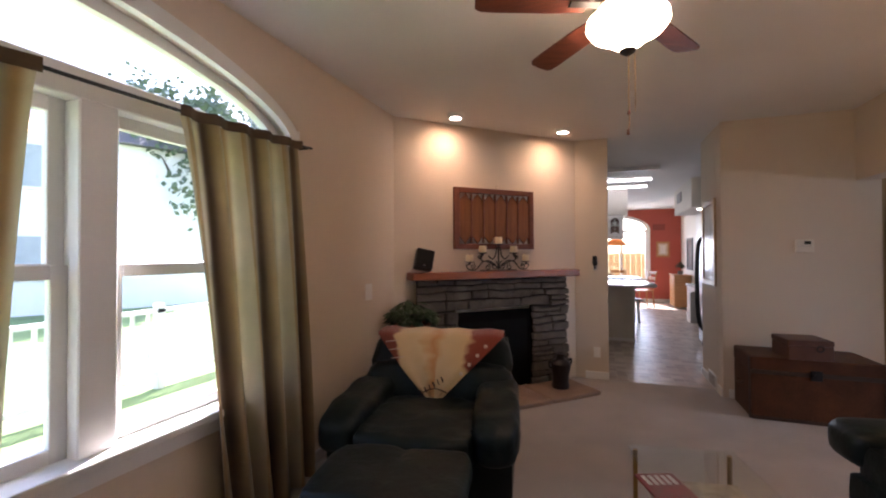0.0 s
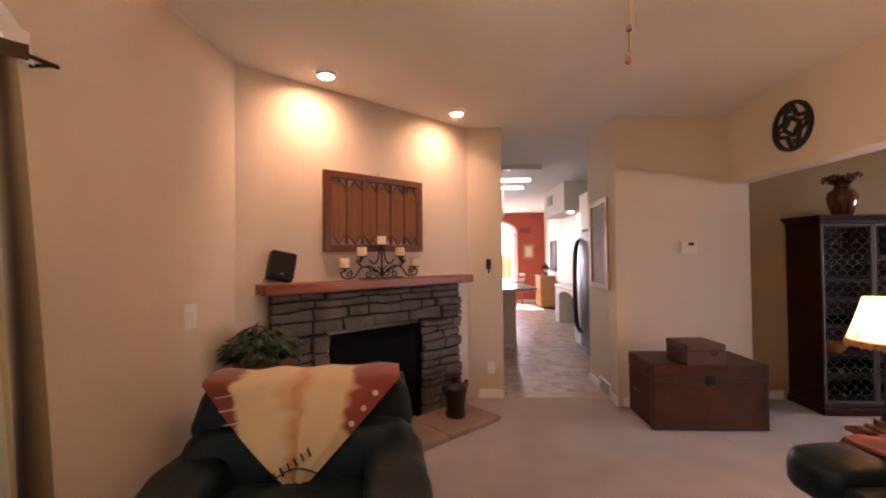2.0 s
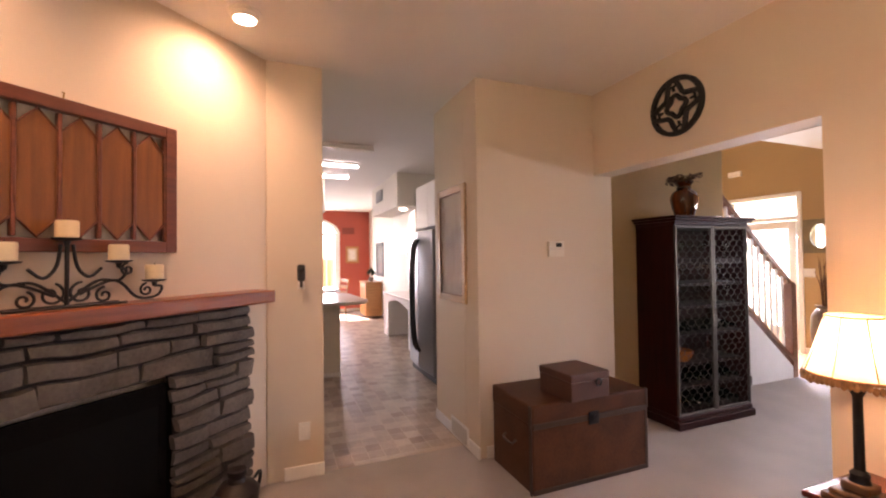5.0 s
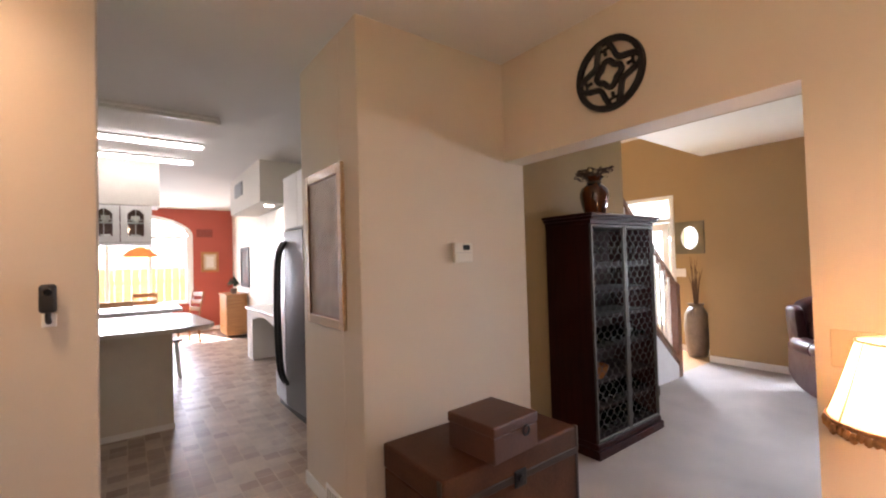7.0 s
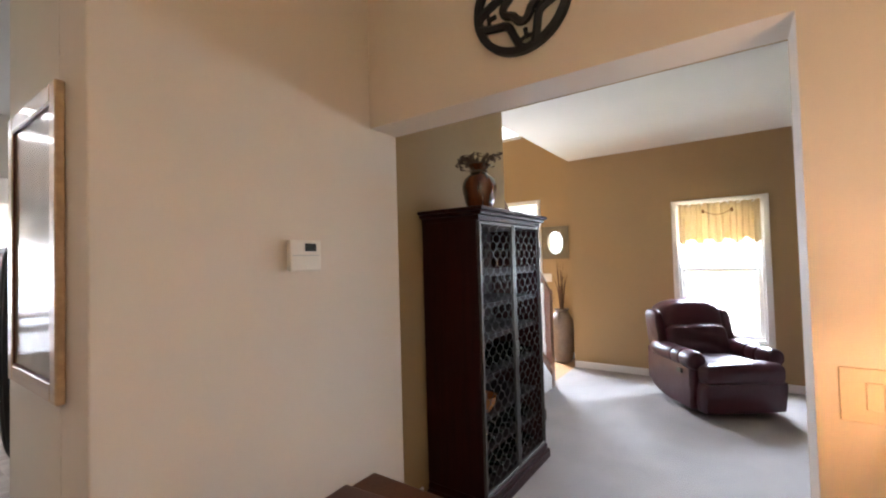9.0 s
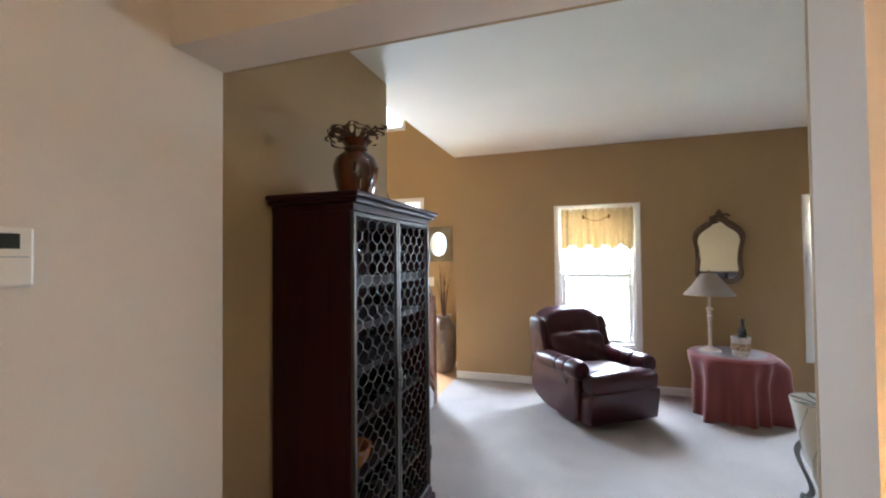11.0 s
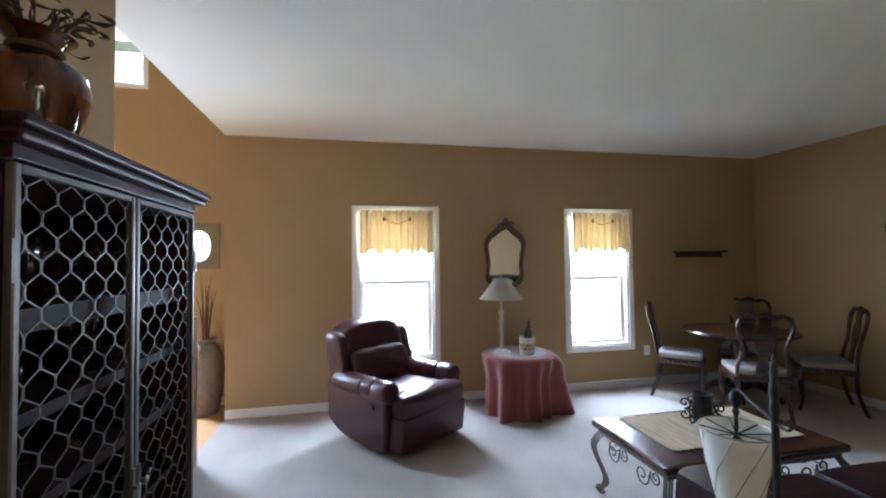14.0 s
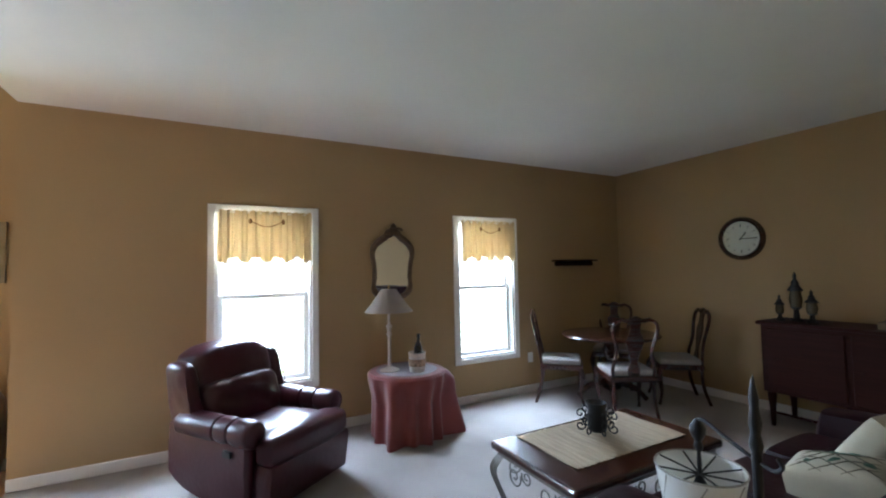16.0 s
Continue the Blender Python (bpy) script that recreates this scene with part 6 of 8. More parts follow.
# valances
for k, (a, b) in enumerate(WIN):
    t = thing("valance", "gold cloth valance with a tied swag, on a rod", "valance", pose(XW - 0.02, (a + b) / 2, 0), "sitting room valances")
    w = (b - a) / 2 - 0.075
    bm = B()
    grid_sheet(bm, 90, 12, lambda u, v: (-0.045 - (0.026 * math.sin(u * 2 * math.pi * 8 + 1.6 * math.sin(u * 9.0 + 2 * k)) + 0.009 * math.sin(u * 2 * math.pi * 21 + k)) * (0.5 + 0.5 * v), -w + 2 * w * u, 1.985 - 0.42 * v * (1 + 0.06 * math.sin(u * 2 * math.pi * 4.5)) + 0.006 * math.sin(u * 80)), 0.003)
    part("cloth", bm, VALANCE, t, smooth=True)
    bm = B()
    pts = [(-0.075, -w * 0.35 + w * 0.7 * q / 10, 1.90 - 0.05 * math.sin(math.pi * q / 10)) for q in range(11)]
    tube(bm, pts, 0.004, 6)
    for s in (-1, 1):
        lathe(bm, [(0.0, -0.03), (0.014, -0.02), (0.012, 0.01), (0.0, 0.02)], 8, pose(-0.075, s * w * 0.35, 1.90))
    part("swag_cord", bm, mat("brown_cord", (0.20, 0.10, 0.04), 0.8) if k == 0 else bpy.data.materials["brown_cord"], t)
    part("rod", tube(B(), [(-0.035, -w - 0.015, 1.97), (-0.035, w + 0.015, 1.97)], 0.006), WHITEPL, t)
    for s in (-1, 1):
        part("bracket", tube(B(), [(0.03, s * (w + 0.012), 1.97), (-0.036, s * (w + 0.012), 1.97)], 0.006), WHITEPL, t)

t = thing("wall_shelf", "short dark wooden wall shelf", "shelf", pose(XW, 0.73, 1.47))
bm = B()
box(bm, -0.13, -0.33, 0.055, -0.001, 0.33, 0.08, 0.005)
part("board", bm, MAHOG, t)
bm = B()
box(bm, -0.085, -0.30, 0.0, -0.001, 0.30, 0.055, 0.018)
part("cove", bm, MAHOG, t)
wall_plate("power_outlet", "white power outlet under the window", pose(XW, 1.44, 0.40, 0, 0, -90), 0.075, 0.115, WHITEPL)

# clock
t = thing("wall_clock", "round white wall clock in a dark wooden rim", "clock", pose(5.0, YR + 0.001, 1.72, 0, 0, 180))
bm = B()
ring = [[bm.verts.new((r * math.cos(2 * math.pi * k / 56), y, r * math.sin(2 * math.pi * k / 56))) for r, y in ((0.225, 0.0), (0.225, -0.025), (0.205, -0.05), (0.18, -0.03), (0.178, 0.0))] for k in range(56)]
for k in range(56):
    a, b = ring[k], ring[(k + 1) % 56]
    for i in range(4):
        bm.faces.new((a[i], a[i + 1], b[i + 1], b[i]))
part("rim", bm, MAHOG, t, smooth=True)
face = part("dial", lathe(B(), [(0.0, 0.006), (0.18, 0.006), (0.18, 0.012), (0.0, 0.012)], 48, pose(0, 0, 0, 90)), WHITEPAPER, t)
bm = B()
for k in range(12):
    a = 2 * math.pi * k / 12
    ln = 0.03 if k % 3 == 0 else 0.018
    box(bm, -0.004, -0.0145, 0.15 - ln, 0.004, -0.0125, 0.15, m=pose(0, 0, 0, 0, math.degrees(a), 0))
part("hour_marks", bm, BLACK, face)
for ang, ln, w in ((38, 0.085, 0.006), (92, 0.135, 0.004)):
    bm = B()
    box(bm, -w, -0.019, -0.02, w, -0.016, ln, m=pose(0, 0, 0, 0, ang, 0))
    part("hand", bm, BLACK, t)
part("cover_glass", lathe(B(), [(0.0, 0.026), (0.179, 0.024), (0.179, 0.026), (0.0, 0.03)], 40, pose(0, 0, 0, 90)), CLEAR, t)


# ---- sitting room: dining set ----
t = thing("dining_table", "round dark mahogany pedestal dining table", "table", pose(5.85, 0.90, 0) @ Matrix.Diagonal((0.96, 0.96, 0.975, 1)))
part("tabletop", lathe(B(), [(0.0, 0.70), (0.47, 0.70), (0.52, 0.712), (0.535, 0.725), (0.525, 0.74), (0.0, 0.742)], 48), MAHOG, t, smooth=True)
part("pedestal", lathe(B(), [(0.10, 0.14), (0.11, 0.20), (0.06, 0.28), (0.05, 0.45), (0.085, 0.55), (0.06, 0.62), (0.16, 0.70)], 24), MAHOG, t, smooth=True)
for k in range(4):
    a = math.pi / 4 + k * math.pi / 2
    part("foot", tube(B(), curve([(0.08 * math.cos(a), 0.08 * math.sin(a), 0.2), (0.25 * math.cos(a), 0.25 * math.sin(a), 0.14), (0.36 * math.cos(a), 0.36 * math.sin(a), 0.03)], 5), [0.035, 0.035, 0.034, 0.032, 0.03, 0.03, 0.028, 0.027, 0.026, 0.026, 0.03], 8), MAHOG, t, smooth=True)


def dining_chair(m):
    """A splat-back chair with curved legs; -y is its front."""
    t = thing("dining_chair", "dark mahogany splat-back chair with a pale seat", "chair", m, "chairs round the dining table")
    bm = B()
    puff(bm, -0.235, -0.23, 0.43, 0.235, 0.21, 0.49, 0.2)
    part("seat", bm, SEATCLOTH, t, "pale patterned seat pad", True)
    bm = B()
    box(bm, -0.24, -0.235, 0.375, 0.24, 0.225, 0.435, 0.012)
    part("seat_frame", bm, MAHOG, t)
    for s in (-1, 1):
        part("leg", tube(B(), curve([(s * 0.215, -0.21, 0.41), (s * 0.235, -0.235, 0.32), (s * 0.215, -0.215, 0.14), (s * 0.225, -0.24, 0.02), (s * 0.225, -0.25, 0.0)], 4), [0.03] * 3 + [0.032, 0.03, 0.027, 0.024, 0.021, 0.018, 0.016, 0.015, 0.015, 0.016, 0.018, 0.022, 0.024, 0.024], 8), MAHOG, t, smooth=True)
        part("leg", tube(B(), curve([(s * 0.20, 0.205, 0.40), (s * 0.20, 0.215, 0.2), (s * 0.205, 0.28, 0.0)], 4), 0.018, 7), MAHOG, t, smooth=True)
        part("back_post", tube(B(), curve([(s * 0.20, 0.205, 0.38), (s * 0.205, 0.215, 0.52), (s * 0.17, 0.25, 0.68), (s * 0.215, 0.285, 0.86), (s * 0.20, 0.305, 0.96), (s * 0.13, 0.31, 1.0)], 5), 0.018, 7), MAHOG, t, smooth=True)
    part("crest_rail", tube(B(), curve([(-0.14, 0.31, 0.998), (-0.07, 0.313, 0.985), (0, 0.315, 1.012), (0.07, 0.313, 0.985), (0.14, 0.31, 0.998)], 5), 0.021, 8), MAHOG, t, smooth=True)
    bm = B()
    prof = [(0.05, 0.43), (0.06, 0.50), (0.035, 0.58), (0.075, 0.72), (0.085, 0.80), (0.05, 0.88), (0.055, 0.99)]
    c = curve([(w, 0, z) for w, z in prof], 4)
    yy = lambda z: 0.205 + 0.10 * ((z - 0.43) / 0.56) ** 1.1
    fr = [[bm.verts.new((s * p.x, yy(p.z) + o, p.z)) for s, o in ((-1, 0), (1, 0), (1, 0.014), (-1, 0.014))] for p in c]
    for a, b in zip(fr, fr[1:]):
        for i in range(4):
            bm.faces.new((a[i], a[(i + 1) % 4], b[(i + 1) % 4], b[i]))
    part("splat", bm, MAHOG, t)
    return t


ch = dining_chair(pose(6.17, 1.33, 0, 0, 0, -44) @ Matrix.Diagonal((0.94, 0.94, 0.96, 1)))
copy_thing(ch, pose(5.46, 1.15, 0, 0, 0, 60))
copy_thing(ch, pose(5.50, 0.30, 0, 0, 0, 140))
copy_thing(ch, pose(6.27, 0.36, 0, 0, 0, -145))

# buffet and lanterns
SIDEWOOD = wood("dark_sideboard_wood", (0.022, 0.0045, 0.0032), (0.045, 0.0105, 0.0065), 0.5, coat=0.0)
SIDEWOOD.node_tree.nodes["Principled BSDF"].inputs["Specular IOR Level"].default_value = 0.15
t = thing("sideboard", "dark mahogany sideboard on slim legs", "sideboard", pose(3.75, YR + 0.245, 0))
bm = B()
box(bm, -0.93, -0.225, 0.30, 0.90, 0.225, 0.90, 0.006)
part("body", bm, SIDEWOOD, t)
bm = B()
box(bm, -0.96, -0.235, 0.90, 0.93, 0.25, 0.93, 0.008)
part("top", bm, SIDEWOOD, t)
for x in (-0.88, -0.28, 0.30, 0.85):
    for y in (-0.19, 0.19):
        part("leg", lathe(B(), [(0.016, 0), (0.02, 0.02), (0.024, 0.15), (0.034, 0.26), (0.034, 0.30)], 12, pose(x, y, 0)), SIDEWOOD, t, smooth=True)
for x in (-0.60, 0.0, 0.58):
    d = part("door", box(B(), x - 0.27, 0.225, 0.33, x + 0.27, 0.24, 0.87, 0.006), SIDEWOOD, t)
    part("door_knob", lathe(B(), [(0.0, 0), (0.012, 0.004), (0.016, 0.016), (0.0, 0.022)], 12, pose(x + 0.2, 0.24, 0.6, -90)), SIDEWOOD, d)
bm = B()
tube(bm, [(-0.88, 0.19, 0.12), (0.85, 0.19, 0.12)], 0.012)
part("stretcher", bm, SIDEWOOD, t)
t = thing("tray", "shallow wooden tray on the sideboard", "tray", pose(3.55, 0.10, 0.931))
bm = B()
box(bm, -0.34, -0.14, 0, 0.34, 0.14, 0.012)
for a in ((-0.34, -0.14, 0.34, -0.125), (-0.34, 0.125, 0.34, 0.14), (-0.34, -0.125, -0.325, 0.125), (0.325, -0.125, 0.34, 0.125)):
    box(bm, a[0], a[1], 0.012, a[2], a[3], 0.055, 0.003, 1)
part("tray_body", bm, wood("pale_tray_wood", (0.20, 0.13, 0.07), (0.36, 0.24, 0.14), 0.5), t)


def lantern(x, y, h, r, label):
    t = thing("lantern", label, "lantern", pose(x, y, 0.931), "lanterns on the sideboard")
    part("base", lathe(B(), [(r * 0.8, 0), (r * 0.85, 0.012), (r * 0.4, 0.03), (r * 0.3, h * 0.22), (r * 0.75, h * 0.28)], 18), IRON, t, smooth=True)
    part("glass", lathe(B(), [(r * 0.62, h * 0.28), (r * 0.82, h * 0.42), (r * 0.62, h * 0.60)], 18), mat("smoked_glass", (0.09, 0.07, 0.04), 0.15, vary=0.3) if "smoked_glass" not in bpy.data.materials else bpy.data.materials["smoked_glass"], t, smooth=True)
    part("cap", lathe(B(), [(r * 0.95, h * 0.60), (r * 0.9, h * 0.63), (r * 0.45, h * 0.72), (r * 0.5, h * 0.76), (r * 0.18, h * 0.84), (r * 0.26, h * 0.90), (0.0, h)], 18), IRON, t, smooth=True)


lantern(4.56, 0.16, 0.24, 0.042, "small dark lantern with smoked glass")
lantern(4.45, 0.12, 0.45, 0.06, "tall dark lantern with smoked glass")
lantern(4.32, 0.16, 0.29, 0.052, "medium dark lantern with smoked glass")

# ---- sitting room: coffee table ----
t = thing("coffee_table", "dark wood coffee table on silver scrolled iron legs", "table", pose(4.335, 2.72, 0))
TX, TY = 0.335, 0.575
bm = B()
box(bm, -TX, -TY, 0.405, TX, TY, 0.45, 0.014)
part("tabletop", bm, MAHOG, t)
part("subframe", box(B(), -TX + 0.03, -TY + 0.03, 0.375, TX - 0.03, TY - 0.03, 0.405), SILVER, t)
for sx in (-1, 1):
    for sy in (-1, 1):
        bm = B()
        for o in (-0.026, -0.009, 0.009, 0.026):
            tube(bm, curve([(sx * (TX - 0.05) + o, sy * (TY - 0.05), 0.38), (sx * (TX - 0.01) + o, sy * (TY - 0.01), 0.28), (sx * (TX - 0.06) + o, sy * (TY - 0.06), 0.10), (sx * (TX - 0.04) + o * 0.5, sy * (TY - 0.04), 0.035)], 5), 0.0052, 6)
        for d in (-1, 1):
            tube(bm, [(sx * (TX - 0.035) + d * 0.02 + x, sy * (TY - 0.035) + x * sy, 0.022 + z) for x, _, z in scroll(0, 0, 0.019, 1.2, 1.2, 0, d, 14)], 0.006, 6)
        part("leg", bm, SILVER, t, smooth=True)
for sx in (-1, 1):
    for k in range(4):
        y = -TY + 0.19 + k * 0.255
        for q, (dx, dz, r, st) in enumerate(((-0.05, 0.33, 0.042, 0.3), (0.055, 0.30, 0.058, 2.8))):
            part("scroll", tube(B(), [(sx * (TX - 0.05), y + dx + x, z) for x, _, z in scroll(0, dz, r, 1.4, st, 0, 1 if q else -1)], 0.0048, 5), SILVER, t, smooth=True)
for sy in (-1, 1):
    for k in range(2):
        x0 = -0.14 + k * 0.26
        for q, (dx, dz, r, st) in enumerate(((-0.05, 0.33, 0.042, 0.3), (0.055, 0.30, 0.058, 2.8))):
            part("scroll", tube(B(), [(x0 + dx + x, sy * (TY - 0.05), z) for x, _, z in scroll(0, dz, r, 1.4, st, 0, 1 if q else -1)], 0.0048, 5), SILVER, t, smooth=True)
RUNNER = mat("tan_runner", (0.44, 0.35, 0.23), 0.9, vary=0.35, scale=4, fine=160, bump=0.2, stretch=(1, 30, 1))
bm = B()
grid_sheet(bm, 14, 160, lambda u, v: (-0.19 + 0.48 * u, -0.45 + 0.86 * v, 0.4525 + 0.006 * abs(math.sin(v * 62 + 1.2 * math.sin(u * 5))) * (0.7 + 0.3 * math.sin(u * 9 + v * 40))), 0.004)
solid("table_runner", bm, RUNNER, "ribbed straw-coloured runner on the coffee table", "table runner", pose(4.335, 2.72, 0.002), smooth=True)
t = thing("candle_holder", "black candle cup in a ring of iron scrolls", "candle holder", pose(4.41, 2.70, 0.459))
part("cup", lathe(B(), [(0.0, 0.02), (0.05, 0.02), (0.058, 0.05), (0.052, 0.15), (0.062, 0.185), (0.055, 0.185), (0.045, 0.15), (0.0, 0.06)], 20), BLACK, t, smooth=True)
for k in range(7):
    a = 2 * math.pi * k / 7
    mm = pose(0, 0, 0, 0, 0, math.degrees(a))
    for cz, st, dr in ((0.045, 1.5, 1), (0.115, -1.5, -1)):
        part("scroll", tube(B(), [mm @ Vector((0.095 + x, 0, cz + z)) for x, _, z in scroll(0, 0, 0.036, 1.3, st, 0, dr, 16)], 0.005, 5), IRON, t, smooth=True)

# ---- sitting room: sofa and torch lamp ----
# burgundy leather made darker: the shadow over the sofa is in its colour
SHADEDSOFA = mat("shaded_sofa_leather", (0.018, 0.0045, 0.0065), 0.38, vary=0.3, scale=5, fine=40, bump=0.12, spec=0.22)
t = thing("sofa", "burgundy leather sofa behind the coffee table, coloured as in shadow", "sofa", pose(2.76, 2.42, 0))
bm = B()
puff(bm, 0.05, -1.0, 0.05, 1.0, 1.0, 0.34, 0.1)
part("base", bm, SHADEDSOFA, t, smooth=True)
for k in range(3):
    bm = B()
    puff(bm, 0.30, -0.80 + 0.535 * k, 0.30, 1.07, -0.27 + 0.535 * k, 0.47, 0.2)
    part("seat_cushion", bm, SHADEDSOFA, t, smooth=True)
    bm = B()
    puff(bm, 0.06, -0.80 + 0.535 * k, 0.42, 0.32, -0.27 + 0.535 * k, 0.80, 0.22)
    part("back_cushion", bm, SHADEDSOFA, t, smooth=True)
bm = B()
puff(bm, 0.0, -1.0, 0.1, 0.16, 1.0, 0.78, 0.12)
part("back", bm, SHADEDSOFA, t, smooth=True)
for s in (-1, 1):
    bm = B()
    puff(bm, 0.04, s * 0.92 - 0.12, 0.06, 1.04, s * 0.92 + 0.12, 0.60, 0.22)
    part("arm", bm, SHADEDSOFA, t, smooth=True)
for x in (0.12, 0.95):
    for s in (-1, 1):
        part("foot", lathe(B(), [(0.03, 0), (0.035, 0.06)], 12, pose(x, s * 0.9, 0)), BLACK, t)

PILLOW = mat("leaf_pillow_cloth", (0.42, 0.38, 0.28), 0.9, vary=0.1, scale=6, fine=260, bump=0.15)
for m2 in (pose(3.40, 2.36, 0.528, 0, 10, 10), pose(3.37, 1.98, 0.600, 0, 54, -14)):
    t = thing("throw_pillow", "pale throw pillow with green leaf embroidery", "pillow", m2, "pillows on the sofa")
    bm = B()
    puff(bm, -0.18, -0.18, -0.07, 0.18, 0.18, 0.07, 0.30, n=5)
    for v in bm.verts:
        k = 1 - 0.55 * max(abs(v.co.x), abs(v.co.y)) / 0.18
        v.co.z *= 0.45 + 1.0 * max(0, k)
    part("cover", bm, PILLOW, t, smooth=True)
    bm = B()
    rg = random.Random(6)
    for k in range(9):
        a, r = rg.uniform(0, 6.28), rg.uniform(0.03, 0.12)
        cxp, cyp, aa = r * math.cos(a), r * math.sin(a), rg.uniform(0, 6.28)
        hz = 0.07 * (0.45 + max(0, 1 - 0.55 * max(abs(cxp), abs(cyp)) / 0.18)) * 0.93
        v = [bm.verts.new((cxp + l * math.cos(aa) - w * math.sin(aa), cyp + l * math.sin(aa) + w * math.cos(aa), hz + dz)) for l, w, dz in ((-0.05, 0, 0.0), (0, 0.02, 0.006), (0.05, 0, 0.0), (0, -0.02, 0.006), (0, 0, 0.012))]
        for f in ((0, 1, 4), (1, 2, 4), (2, 3, 4), (3, 0, 4)):
            bm.faces.new([v[i] for i in f])
    lines = B()
    for d in (-1, 1):
        for o in (-0.16, -0.08, 0.0, 0.08, 0.16):
            run = []
            for q in range(25):
                u = -0.16 + 0.32 * q / 24
                xx, yy = u, d * u * 0.8 + o
                if abs(yy) < 0.155:
                    run.append((xx, yy, 0.07 * (0.45 + max(0, 1 - 0.55 * max(abs(xx), abs(yy)) / 0.18)) * 1.03 * (1 - 0.30 * (max(abs(xx), abs(yy)) / 0.18) ** 4)))
            if len(run) > 3:
                tube(lines, run, 0.0022, 4)
    part("lattice_stitching", lines, mat("olive_thread", (0.10, 0.09, 0.06), 0.9) if "olive_thread" not in bpy.data.materials else bpy.data.materials["olive_thread"], t, "olive lattice stitching")
    part("leaf_embroidery", bm, mat("green_thread", (0.05, 0.10, 0.06), 0.9) if "green_thread" not in bpy.data.materials else bpy.data.materials["green_thread"], t, "dark green stitched leaves")

t = thing("floor_lamp", "black iron floor lamp with a hanging twisted milk glass shade", "lamp", pose(3.0, 3.82, 0, 0, 0, -8))
part("base", lathe(B(), [(0.14, 0), (0.145, 0.012), (0.05, 0.03), (0.016, 0.05)], 24), IRON, t, smooth=True)
part("pole", lathe(B(), [(0.008, 0.04), (0.008, 0.60), (0.013, 0.62), (0.008, 0.64), (0.0085, 1.10)], 12), IRON, t, smooth=True)
part("spear_finial", lathe(B(), [(0.0085, 1.10), (0.012, 1.115), (0.008, 1.135), (0.0115, 1.155), (0.0075, 1.18), (0.0085, 1.20), (0.004, 1.23), (0.0, 1.245)], 14), IRON, t, smooth=True)
part("scroll_arm", tube(B(), curve([(-0.036, 0.0, 1.104), (-0.044, 0.0, 1.092), (-0.030, 0.0, 1.080), (0.0, 0.0, 1.086), (0.06, 0, 1.108), (0.105, 0, 1.126), (0.120, 0, 1.120)], 5), 0.004, 6), IRON, t, smooth=True)
part("hanger", lathe(B(), [(0.003, 1.008), (0.005, 1.030), (0.004, 1.055), (0.009, 1.068), (0.006, 1.078), (0.015, 1.095), (0.016, 1.108), (0.008, 1.120), (0.003, 1.126)], 10, pose(0.120, 0, 0)), IRON, t, smooth=True)
LX, LZ = 0.120, -0.032
bm = B()
lathe(bm, [(0.020, 0.78 + LZ), (0.036, 0.83 + LZ), (0.054, 0.89 + LZ), (0.070, 0.965 + LZ), (0.085, 1.055 + LZ), (0.083, 1.057 + LZ), (0.067, 0.965 + LZ), (0.050, 0.89 + LZ), (0.018, 0.80 + LZ)], 36, pose(LX, 0, 0))
sh = part("shade", bm, MILK, t, "white glass shade with twisted seams", True)
for k in range(7):
    a = 2 * math.pi * k / 7
    part("rib", tube(B(), [(LX + r * math.cos(a + tw), r * math.sin(a + tw), z + LZ) for r, z, tw in ((0.038, 0.83, 0), (0.056, 0.89, 0.45), (0.072, 0.965, 0.95), (0.0865, 1.052, 1.5))], 0.0013, 4), mat("seam_grey", (0.33, 0.31, 0.26), 0.5) if k == 0 else bpy.data.materials["seam_grey"], sh)
part("rim_ring", tube(B(), [(LX + 0.085 * math.cos(2 * math.pi * k / 36), 0.085 * math.sin(2 * math.pi * k / 36), 1.057 + LZ) for k in range(36)], 0.0022, 5, True), bpy.data.materials["seam_grey"], sh)
for k in range(4):
    a = math.pi * k / 4 + 0.3
    part("cross_wire", tube(B(), [(LX + 0.084 * math.cos(a), 0.084 * math.sin(a), 1.055 + LZ), (LX, 0, 1.042 + LZ), (LX - 0.084 * math.cos(a), -0.084 * math.sin(a), 1.055 + LZ)], 0.0020, 4), IRON, sh)
part("socket", lathe(B(), [(0.0, 0.93 + LZ), (0.016, 0.94 + LZ), (0.018, 0.985 + LZ), (0.010, 1.0 + LZ), (0.014, 1.02 + LZ), (0.004, 1.042 + LZ)], 12, pose(LX, 0, 0)), IRON, sh, smooth=True)

# ---- foyer ----
t = thing("door_1", "white front door with a tall glass light and transom", "door", pose(XF + 0.03, 7.12, 0))
bm = B()
for a in ((-0.56, 0, -0.50, 2.30), (0.50, 0, 0.56, 2.30), (-0.50, 2.24, 0.50, 2.30)):
    box(bm, -0.05, a[0], a[1], 0.10, a[2], a[3], 0.004, 1)
box(bm, -0.02, -0.50, 1.90, 0.08, 0.50, 1.96)
part("door_frame", bm, TRIM, t)
bm = B()
for a in ((-0.46, 0.01, -0.36, 1.89), (0.36, 0.01, 0.46, 1.89), (-0.36, 0.01, 0.36, 0.35), (-0.36, 1.78, 0.36, 1.89)):
    box(bm, 0.0, a[0], a[1], 0.045, a[2], a[3], 0.003, 1)
leaf = part("door_leaf", bm, TRIM, t)
part("door_glass", box(B(), 0.02, -0.36, 0.35, 0.026, 0.36, 1.78), GLASS, leaf).visible_shadow = False
part("door_knob", lathe(B(), [(0.01, 0), (0.01, 0.03), (0.028, 0.045), (0.0, 0.065)], 14, pose(0.0, -0.41, 0.98, 0, -90)), BRASS, leaf)
